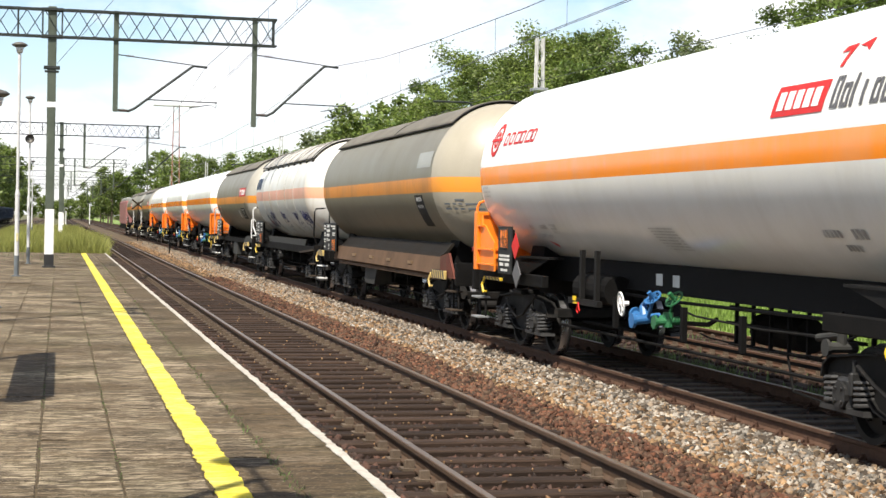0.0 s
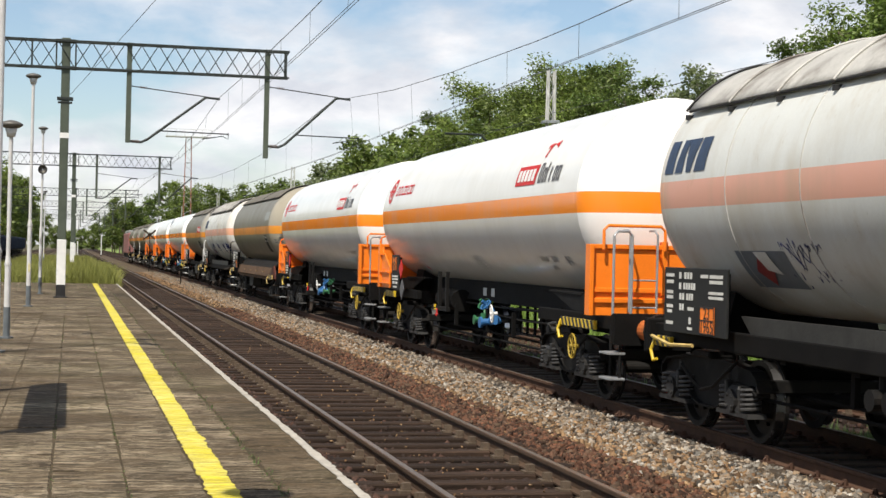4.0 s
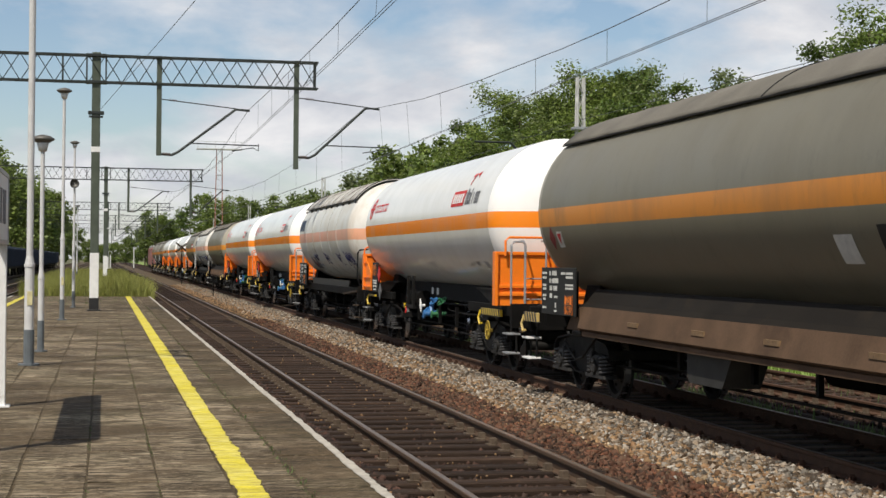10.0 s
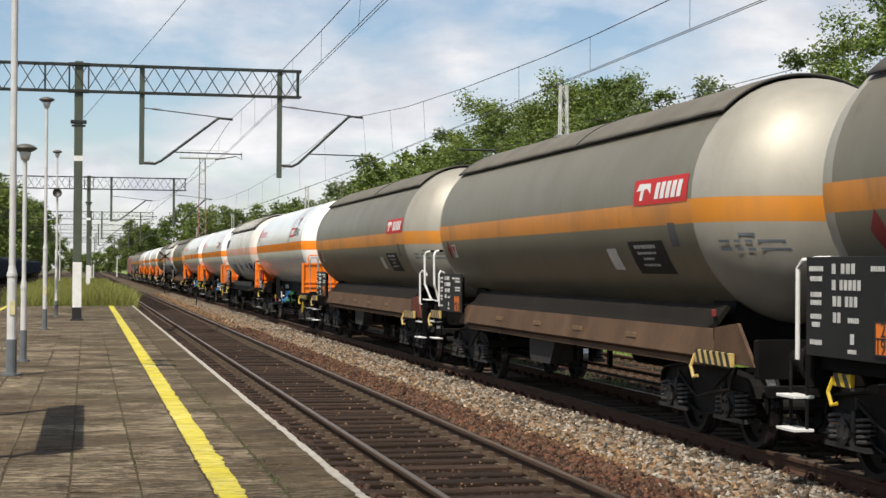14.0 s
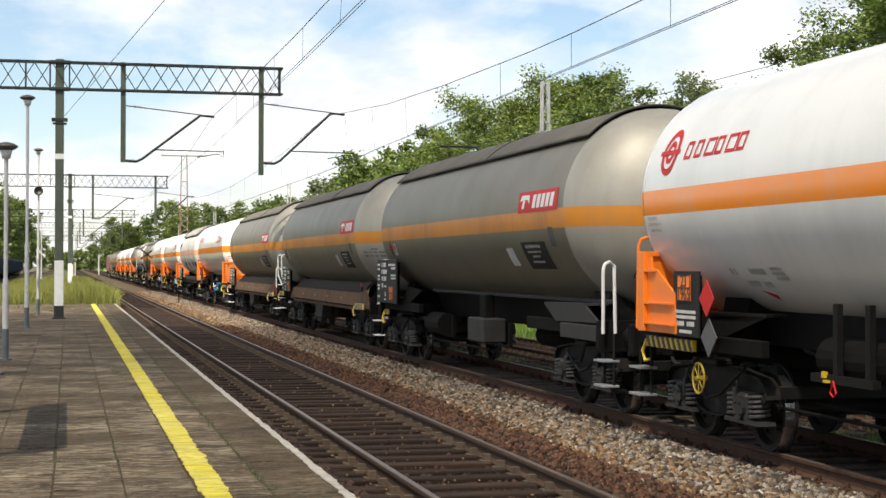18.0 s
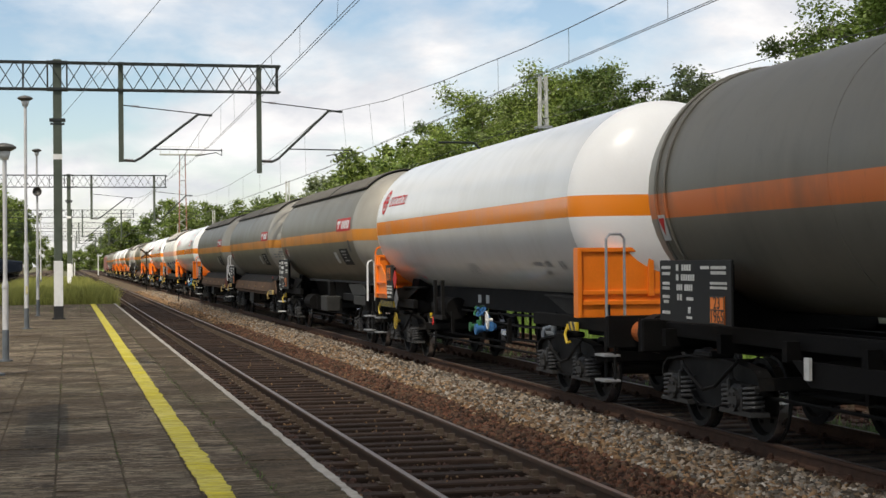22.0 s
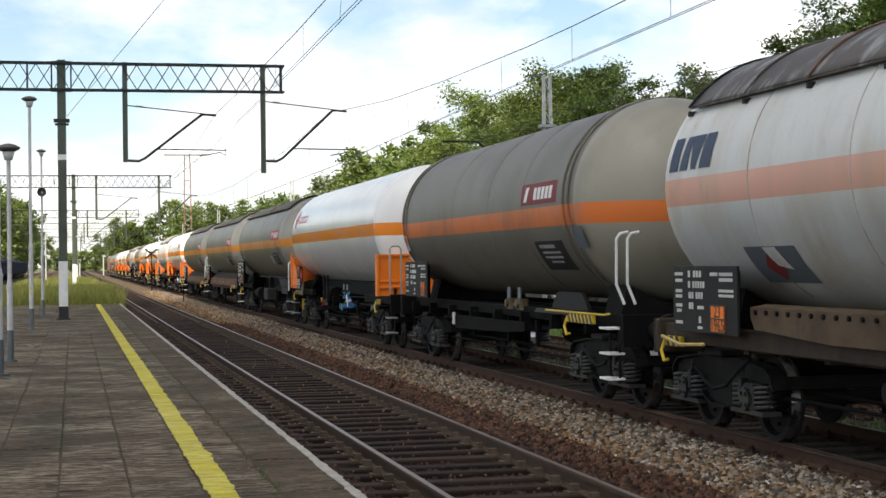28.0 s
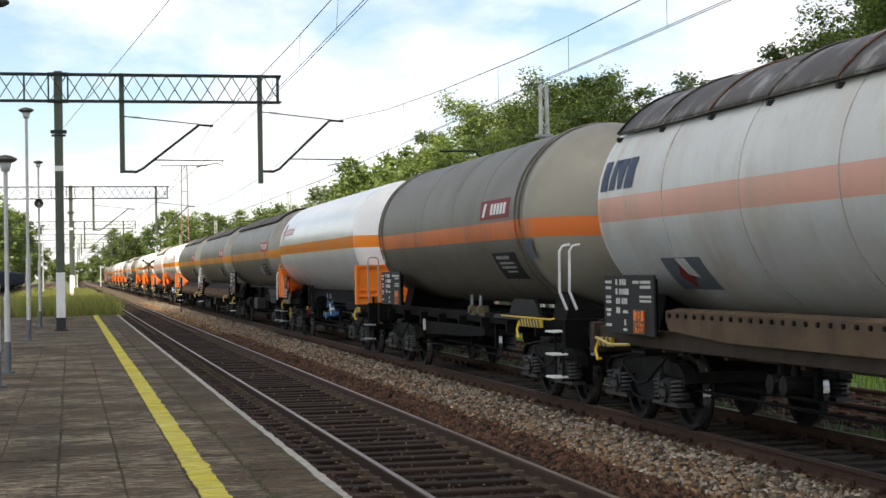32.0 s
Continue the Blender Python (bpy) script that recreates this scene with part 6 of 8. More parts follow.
    handwheel(vb, (-0.90, half - yg - d * 0.13, 1.11), 0.12, "valve_green", (-0.68, -0.18, 0.7))
    b = B()
    for q in (0, 0.55):
        cbox(b, (-1.12, half - 9.53 - q if turned else half - 8.9 - q, 1.345), (0.012, 0.19, 0.14))
    part("data_plate", b, "slate_mark", w)
    for q in (5.84, 6.48):
        b = B()
        box(b, -1.12, half - q - 0.045, 0.90, -1.06, half - q + 0.045, 1.64)
        part("hanger_post", b, "bogie_iron", w)
    b = B()
    box(b, -1.13, half - 6.60, 0.88, -1.05, half - 5.34, 0.96)
    part("hanger_bar", b, "bogie_iron", w)
    b = B()
    cyl(b, (-0.85, half - 6.7, 1.10), (-0.85, half - 5.3, 1.10), 0.21, 16)
    part("air_tank", b, "frame_dark", w)
    b = B()
    cbox(b, (-1.14, half - 5.66, 0.96), (0.04, 0.06, 0.06))
    cbox(b, (-1.15, half - 5.72, 0.90), (0.03, 0.10, 0.025))
    part("cock", b, "yellow_paint", w)
    b = B()
    tube(b, [(-1.15, half - 5.86, 0.91), (-1.15, half - 5.92, 0.80), (-1.15, half - 5.86, 0.76), (-1.15, half - 5.80, 0.80)], 0.010, 5, True)
    part("cock", b, "red_paint", w)
    # black block added as shade under the belly, and the ladder-like rigging amidships
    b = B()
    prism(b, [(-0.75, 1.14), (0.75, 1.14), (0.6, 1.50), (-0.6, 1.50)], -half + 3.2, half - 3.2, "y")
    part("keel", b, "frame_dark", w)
    for z, x in ((0.66, -0.62), (0.90, -0.66), (1.08, -0.62)):
        b = B()
        box(b, x - 0.018, -half + 4.6, z - 0.018, x + 0.018, half - 9.9, z + 0.018)
        part("rigging_bar", b, "frame_dark", w)
    for k in range(8):
        b = B()
        yy = half - 10.1 - 0.46 * k
        box(b, -0.65, yy - (0.03 if turned else 0.018), 0.64, -0.61, yy + (0.03 if turned else 0.018), 1.14)
        part("rigging_post", b, "frame_dark", w)
    b = B()
    tube(b, [(-0.7, half - 11.6, 0.66), (-0.72, half - 11.8, 0.30), (-0.72, half - 12.6, 0.26), (-0.7, half - 12.8, 0.66)], 0.014, 6)
    part("sling", b, "frame_dark", w)
    b = B()
    cyl(b, (-1.0, half - 13.1, 0.86), (-0.7, half - 13.1, 0.86), 0.055, 12)
    cyl(b, (-1.03, half - 13.1, 0.86), (-1.0, half - 13.1, 0.86), 0.085, 12)
    cyl(b, (-0.85, half - 13.1, 0.86), (-0.85, half - 13.1, 1.10), 0.05, 10)
    cyl(b, (-0.85, half - 13.1, 0.98), (-0.85, half - 12.6, 0.92), 0.04, 10)
    part("end_valve", b, "slate_mark" if extra == "plain" else "plate_grey", w)
    for z, x, r, a, c in ((1.12, -0.74, 0.022, 4.4, 12.9), (0.96, -0.80, 0.014, 9.0, 13.4), (0.84, -0.58, 0.03, 6.9, 9.4), (0.72, -0.70, 0.012, 9.2, 12.6)):
        b = B()
        tube(b, [(x, half - a, z), (x, half - a - 0.25, z - 0.03), (x - 0.02, half - (a + c) / 2, z - 0.06), (x, half - c + 0.25, z - 0.02), (x, half - c, z + 0.06)], r, 6)
        part("pipe", b, "bogie_iron", w)
    if extra != "far":
        round_mark(w, half - 2.12, 3.32, 0.27, "red_paint")
        if extra != "plain":
            fuel_mark(w, -half + 5.25, 3.22, 0.30)
        small_print(w, [(y1 - 0.10, 2.56, 0.30, 0.035), (y1 - 0.10, 2.49, 0.42, 0.03), (y1 - 0.12, 2.42, 0.36, 0.03), (y1 - 1.94, 1.94, 0.20, 0.07), (y1 - 2.45, 1.94, 0.40, 0.06), (y1 - 3.0, 1.97, 0.30, 0.035), (y1 - 3.0, 1.92, 0.30, 0.035), (y1 - 3.02, 1.87, 0.3, 0.035),
                        (y1 - 2.2, 1.81, 0.3, 0.06), (y1 - 2.6, 1.80, 0.2, 0.06), (y0 + 2.6, 1.95, 0.4, 0.07), (y0 + 2.0, 1.95, 0.3, 0.09), (y0 + 1.3, 1.93, 0.3, 0.13), (y0 + 2.3, 1.82, 0.3, 0.06)], "faint_mark")
        small_print(w, [(y1 - 7.12 - 0.025 * q, 1.96 - 0.035 * q, 0.8, 0.016) for q in range(8)], "faint_mark")
        b = B()
        patch(b, [(y1 - 2.36, 1.74), (y1 - 2.64, 1.69), (y1 - 2.56, 1.63)])
        part("mark", b, "red_paint", w)


def dark_parts(w, half, y0, y1, kind, extra):
    part("sun_cover", cover(y0 - 0.02, y1 + 0.02, 46, TR + 0.05, 0.014, sway=0.006), "cover_grey", w, "grey weathered sunshade sheet", True)
    for b in cover_edge(y0 - 0.02, y1 + 0.02, 46, TR + 0.045, 0.014):
        part("cover_edge", b, "rubber_edge", w)
    b = B()
    yy = y0 + (y1 - y0) * 0.42
    tube(b, [((TR + 0.066) * math.sin(radians(-46 + 92 * k / 20)), yy, ZC + (TR + 0.066) * math.cos(radians(-46 + 92 * k / 20))) for k in range(21)], 0.009, 5)
    part("cover_seam", b, "rubber_edge", w)
    if kind == "skirt":
        for s in (-1, 1):
            b = B()
            for part_y in ((-half + 1.75, half - 3.55),):
                prism(b, [(s * 1.31, 0.99), (s * 1.37, 1.03), (s * 1.28, 1.34), (s * 1.22, 1.34)], *part_y, "y")
                prism(b, [(s * 1.10, 0.92), (s * 1.33, 0.92), (s * 1.33, 0.985), (s * 1.10, 0.985)], part_y[0] + 0.1, part_y[1] - 0.1, "y")
            part("skirt", b, "skirt_brown", w, "brown sloping side skirt")
            # dark strip added where the gap between belly and skirt lies in shade
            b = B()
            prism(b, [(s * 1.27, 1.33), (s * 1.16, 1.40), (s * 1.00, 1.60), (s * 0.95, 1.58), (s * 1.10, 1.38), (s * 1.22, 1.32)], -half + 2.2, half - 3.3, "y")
            part("tank_cradle", b, "cradle_grey", w, "near-black strip for the shaded gap between tank and skirt")
        b = B()
        prism(b, [(-half + 8.75, 0.55), (-half + 9.8, 0.55), (-half + 9.9, 0.62), (-half + 9.9, 0.94), (-half + 8.45, 0.94)], -1.22, -0.75, "x")
        part("tool_box", b, "plate_grey", w, "grey steel tool box")
        for sy in (-1, 1):
            b = B()
            q = half - (1.75 if sy < 0 else 3.55)
            if sy < 0:
                prism(b, [(-q, 0.99), (-q, 1.36), (-half + 1.10, 1.43), (-half + 0.64, 0.98)], -1.34, -1.30, "x")
            else:
                prism(b, [(q, 0.99), (q, 1.34), (q + 0.45, 1.20), (q + 0.7, 0.99)], -1.33, -1.29, "x")
            part("skirt_end", b, "skirt_red" if sy < 0 and extra != "bare" else "skirt_brown", w)
    else:
        if extra == "narrow":
            for s in (-1, 1):
                b = B()
                box(b, s * 0.86 - 0.05, -half + 1.3, 1.47, s * 0.86 + 0.05, half - 4.2, 1.53, 0.01)
                part("flank_rail", b, "plate_grey", w)
                b = B()
                prism(b, [(-half + 3.32, 1.43), (-half + 1.41, 1.45), (-half + 0.78, 1.23), (-half + 2.75, 1.20)], s * 1.24 - 0.02, s * 1.24 + 0.02, "x")
                prism(b, [(-half + 3.32, 1.43), (-half + 1.41, 1.45), (-half + 1.41, 1.48), (-half + 3.32, 1.46)], s * 1.08 - 0.18, s * 1.08 + 0.18, "x")
                part("gusset", b, "plate_grey", w)
                b = B()
                prism(b, [(half - 3.4, 1.22), (half - 4.6, 1.50), (half - 3.2, 1.56), (half - 2.6, 1.22)], s * 1.20 - 0.02, s * 1.20 + 0.02, "x")
                part("gusset", b, "frame_dark", w)
            # near-black block added for the shade under the belly
            b = B()
            prism(b, [(-0.45, 0.98), (0.45, 0.98), (0.62, 1.46), (-0.62, 1.46)], -half + 3.0, half - 3.4, "y")
            part("keel", b, "frame_dark", w)
            b = B()
            box(b, -1.30, -half + 0.78, 0.98, -1.22, -half + 2.41, 1.19, 0.01)
            part("stub_frame", b, "plate_grey", w)
            b = B()
            cbox(b, (-1.02, -half + 7.69, 0.88), (0.42, 1.10, 0.42), 0.025)
            part("tool_box", b, "plate_grey", w)
            b = B()
            cbox(b, (-1.0, -half + 7.75, 1.28), (0.16, 0.42, 0.42), 0.02)
            part("tool_box_hanger", b, "frame_dark", w)
            b = B()
            cyl(b, (-0.9, half - 5.6, 0.85), (-0.9, half - 4.4, 0.85), 0.22, 14)
            part("air_tank", b, "frame_dark", w)
            b = B()
            tube(b, [(-1.30, -half + 0.47, 1.10), (-1.30, -half + 0.47, 1.95), (-1.27, -half + 0.49, 2.02), (-1.20, -half + 0.52, 2.05), (-1.12, -half + 0.55, 2.0), (-1.10, -half + 0.56, 1.10)], 0.024, 8)
            part("handrail", b, "white_paint", w, "white hoop handrail")
            b = B()
            tube(b, [(-1.30, half - 0.34, 1.12), (-1.30, half - 0.34, 2.02), (-1.28, half - 0.42, 2.10), (-1.20, half - 0.60, 2.12), (-0.95, half - 0.9, 2.12)], 0.024, 8)
            part("handrail", b, "white_paint", w, "white bent handrail")
        else:
            b = B()
            for sy in (-1, 1):
                yy = sy * (half - 2.3)
                prism(b, [(yy - 1.1, 1.10), (yy + 1.1, 1.02), (yy + 1.0, 1.22), (yy + 0.2, 1.32), (yy - 0.9, 1.30)], -1.28, -1.20, "x")
            part("saddle_plate", b, "plate_grey", w)
            b = B()
            cbox(b, (-1.0, half - 7.3, 0.76), (0.4, 1.5, 0.50), 0.03)
            part("tool_box", b, "plate_grey", w)
    b = B()
    yt = y0 - (1.15 if kind == "skirt" else 1.05)
    cyl(b, (0, yt + 0.10, ZC), (0, yt - 0.06, ZC), 0.26, 24)
    cyl(b, (0, yt - 0.06, ZC), (0, yt - 0.11, ZC), 0.32, 28)
    cyl(b, (0, yt - 0.11, ZC), (0, yt - 0.15, ZC), 0.31, 28)
    mh = part("manhole", b, "dark_tank_end", w, "flanged manhole cover")
    b = B()
    for k in range(16):
        a = 2 * math.pi * k / 16
        cyl(b, (0.275 * math.cos(a), yt - 0.04, ZC + 0.275 * math.sin(a)), (0.275 * math.cos(a), yt - 0.18, ZC + 0.275 * math.sin(a)), 0.022, 6)
    part("rivets", b, "bogie_iron", mh)
    # data panel, rails, steps, bars at the ends
    wide = extra != "narrow"
    if wide:
        info_panel(w, half - (2.46 if extra == "bare" else 2.66), 1.55, 1.85, 0.72, BARS_A, True)
    else:
        info_panel(w, half - 1.89, 1.66, 2.2, 0.94, BARS_A, True, at=0.74)
    if extra not in ("narrow", "bare", "none"):
        platform_rails(w, -half, 1)
    if extra == "bare":
        platform_rails(w, half, -1)
    if extra in ("narrow", "none"):
        steps(w, -half + (0.95 if wide else 0.45), "frame_brown" if extra == "none" else "grey_steel")
    if extra != "bare":
        steps(w, half - (0.55 if wide else 0.2), "white_paint")
    if wide:
        hook_bar(w, -half + 1.6, 1.03, 1.05, "tan_paint", -1.40, 0.15)
    hook_bar(w, half - (0.92 if wide else 1.35), 1.10 if wide else 0.98, 0.8 if wide else 0.35, "tan_paint" if wide else "yellow_paint", -1.36 if wide else -1.30, 0.15 if wide else 0.12)
    b = B()
    tube(b, [(-1.30, -half + 1.2, 0.95), (-1.34, -half + 1.3, 0.70), (-1.34, -half + 1.9, 0.62)], 0.02, 6)
    part("post", b, "frame_dark", w)
    if kind == "skirt":
        b = B()
        yb, xb = (1.81, -1.32) if extra == "bare" else (0.65, -1.0)
        cbox(b, (xb, -half + yb, 1.52), (0.03, 0.08, 0.08), 0.006)
        part("tail_bracket", b, "wine_paint", w)
        b = B()
        cbox(b, (xb + 0.02, -half + yb, 1.32), (0.03, 0.06, 0.34))
        part("bracket_post", b, "frame_dark", w)
        # test dates stencilled on the rear end
        b = B()
        for row, z in enumerate((2.40, 2.325, 2.235)):
            for u, lw in ((0.42, 0.13), (0.60, 0.06), (0.70, 0.06), (0.80, 0.16)) if row else ((0.66, 0.14),):
                pts = []
                for q, zz in ((u, z - 0.016), (u + lw, z - 0.016), (u + lw, z + 0.016), (u, z + 0.016)):
                    rr = TR * math.cos(math.asin(q / 1.15)) ** 0.9 + 0.012
                    pts.append(b.verts.new((-math.sqrt(rr * rr - (zz - ZC) ** 2), y0 - q, zz)))
                b.faces.new(pts)
        part("stencil_bar", b, "slate_mark", w)
    # marks on the shell
    if extra != "none":
        y = y0 + 0.25
        a0, a1 = (y - 0.12, y + 1.75) if kind == "skirt" else (y + 0.02, y + 2.08)
        b = B()
        patch(b, [(a1, 2.80), (a0, 2.80), (a0, 3.12), (a1, 3.12)])
        part("brand_box", b, "red_paint", w, "red brand box")
        b = B()
        patch(b, [(a1 - 0.22, 2.86), (a1 - 0.34, 2.86), (a1 - 0.42, 3.04), (a1 - 0.30, 3.04)], lift=0.010)
        patch(b, [(a1 - 0.12, 2.98), (a1 - 0.20, 3.07), (a1 - 0.62, 3.06), (a1 - 0.50, 3.00)], lift=0.011)
        patch(b, [(a1 - 0.50, 3.00), (a1 - 0.62, 3.06), (a1 - 0.64, 2.93)], lift=0.011)
        for k in range(5):
            a = a1 - 0.80 - (a1 - a0 - 0.92) / 5 * k
            d = (a1 - a0 - 0.92) / 5 * 0.72
            patch(b, [(a + 0.03, 2.86), (a + 0.03 - d, 2.86), (a - d - 0.03, 3.06), (a - 0.03, 3.06)], lift=0.010)
        part("brand_bar", b, "white_paint", w)
        b = curved(y + 0.9, y + 2.2, 1.95, 2.36)
        part("notice", b, "panel_black", w, "black notice with pale lettering")
        small_print(w, [(y + 2.0, 2.29, 0.8, 0.045), (y + 1.95, 2.21, 0.7, 0.03), (y + 1.8, 2.14, 0.4, 0.03), (y + 1.9, 2.06, 0.6, 0.03)], "pale_mark")
        b = curved(y + 2.75, y + 3.15, 2.0, 2.28)
        part("data_card", b, "pale_mark", w)
        b = curved(y + 0.35, y + 0.6, 2.28, 2.56)
        part("data_card", b, "grey_mark", w)
        diamond(w, (half - 2.15, 2.36), 0.19, "wine_paint")
        b = curved(half - 2.42, half - 2.70, 2.22, 2.46)
        part("label_card", b, "pale_mark", w)
        b = B()
        patch(b, [(half - 2.45, 2.43), (half - 2.67, 2.43), (half - 2.56, 2.26)], lift=0.009)
        part("label_mark", b, "red_paint", w)
    else:
        b = curved(y0 + 0.15, y0 + 1.35, 3.02, 3.32)
        part("paint_patch", b, "patch_grey", w)
        b = curved(y0 + 0.9, y0 + 1.6, 1.9, 2.5)
        part("notice", b, "panel_black", w)
        small_print(w, [(y0 + 1.5, 2.42, 0.5, 0.08), (y0 + 1.5, 2.28, 0.5, 0.06)], "pale_mark")
    if kind == "skirt":
        b = B()
        for q in (0.22, 0.42, 0.60, 0.80):
            yy = -half + 2.0 + (2 * half - 5.6) * q
            prism(b, [(yy - 0.2, 1.14), (yy + 0.2, 1.14), (yy + 0.2, 1.20), (yy - 0.2, 1.20)], -1.352, -1.30, "x")
        part("stencil_bar", b, "stencil_tan", w)


def ring_parts(w, half, y0, y1):
    for y in (y0 + 0.22, y0 + 0.46, y1 - 0.10, y1 - 0.38):
        b = B()
        torus(b, (0, y, ZC), (0, 1, 0), TR + 0.012, 0.022, 56, 6)
        part("tank_ring", b, "ring_tank", w, "", True)
    b = B()
    for q in (0.22, 0.4, 0.62):
        yy = y0 + (y1 - y0) * q
        tube(b, [((TR - 0.005) * math.sin(radians(a)), yy, ZC + (TR + 0.002) * math.cos(radians(a))) for a in range(-150, -20, 5)], 0.008, 5)
    part("weld_seam", b, "ring_tank", w)
    info_panel(w, half - 2.65, 1.64, 2.1, 0.70, BARS_A, True)
    for q in (-1, 1):
        b = B()
        c = -half + 4.45
        prism(b, [(c - 0.95, 1.22), (c + 0.95, 1.22), (c + 0.80, 1.36), (c + 0.60, 1.50), (c - 0.60, 1.50), (c - 0.80, 1.36)], q * 0.80 - 0.03, q * 0.80 + 0.03, "x")
        prism(b, [(q * 0.72, 1.18), (q * 1.10, 1.18), (q * 1.06, 1.24), (q * 0.75, 1.24)], c - 1.0, c + 1.0, "y")
        part("saddle_plate", b, "plate_grey", w)
    b = curved(y1 - 0.12, y1 - 0.34, 2.22, 2.52, lift=0.03)
    part("label_card", b, "pale_mark", w)
    b = B()
    patch(b, [(y1 - 0.14, 2.48), (y1 - 0.32, 2.48), (y1 - 0.23, 2.28)], lift=0.036)
    part("label_mark", b, "red_paint", w)
    y = -half + 3.0
    b = B()
    patch(b, [(y + 1.95, 2.82), (y + 0.10, 2.82), (y + 0.10, 3.14), (y + 1.95, 3.14)])
    part("brand_box", b, "wine_paint", w, "dark red brand box")
    b = B()
    patch(b, [(y + 1.80, 2.87), (y + 1.64, 2.87), (y + 1.52, 3.09), (y + 1.68, 3.09)], lift=0.010)
    for k in range(5):
        a = y + 1.25 - 0.20 * k
        patch(b, [(a + 0.02, 2.89), (a - 0.13, 2.89), (a - 0.16, 3.07), (a - 0.01, 3.07)], lift=0.010)
    part("brand_bar", b, "white_paint", w)
    b = curved(y + 0.18, y + 1.62, 1.84, 2.27)
    part("notice", b, "panel_black", w, "black notice with pale lettering")
    small_print(w, [(y + 1.42, 2.19, 0.8, 0.05), (y + 1.38, 2.10, 0.9, 0.035), (y + 1.38, 2.03, 0.9, 0.035), (y + 1.2, 1.96, 0.6, 0.03)], "pale_mark")
    b = curved(y - 0.95, y - 0.45, 2.15, 2.45)
    part("data_card", b, "slate_mark", w)
    handrails(w, -half + 0.85, -1, "white_paint", 1.40, 0.92, 0.15, tail=0.16)
    steps(w, -half + 1.2, "white_paint", 3)
    b = B()
    tube(b, [(-1.29, -half + 1.2, 1.27), (-1.31, -half + 1.35, 1.25), (-1.31, -half + 4.1, 1.25)], 0.014, 8)
    part("release_rod", b, "yellow_paint", w, "thin yellow release rod")
    hook_bar(w, -half + 2.39, 1.17, 1.14)
    b = B()
    prism(b, [(half - 9.8, 0.86), (half - 8.6, 0.80), (half - 5.0, 0.74), (half - 4.6, 0.98), (half - 9.8, 1.0)], -1.16, -1.08, "x")
    part("side_plate", b, "frame_dark", w)
    b = B()
    for q in (0, 0.64):
        cyl(b, (-1.0, half - 8.5 - q, 1.18), (-1.0, half - 8.5 - q, 1.36), 0.10, 10)
        cyl(b, (-1.12, half - 8.5 - q, 1.28), (-0.95, half - 8.5 - q, 1.28), 0.07, 10)
    part("valve", b, "valve_worn", w)
    b = B()
    for q in (0, 0.64):
        cbox(b, (-1.08, half - 8.6 - q, 1.46), (0.02, 0.16, 0.18))
    part("data_plate", b, "slate_mark", w)
    b = B()
    cbox(b, (-1.20, half - 5.04, 0.92), (0.03, 0.12, 0.22))
    part("label_holder", b, "pale_mark", w)
    b = B()
    cyl(b, (-0.875, half - 0.3, 1.06), (-0.875, half - 0.02, 1.06), 0.25, 20)
    part("buffer_plate", b, "bogie_iron", w)


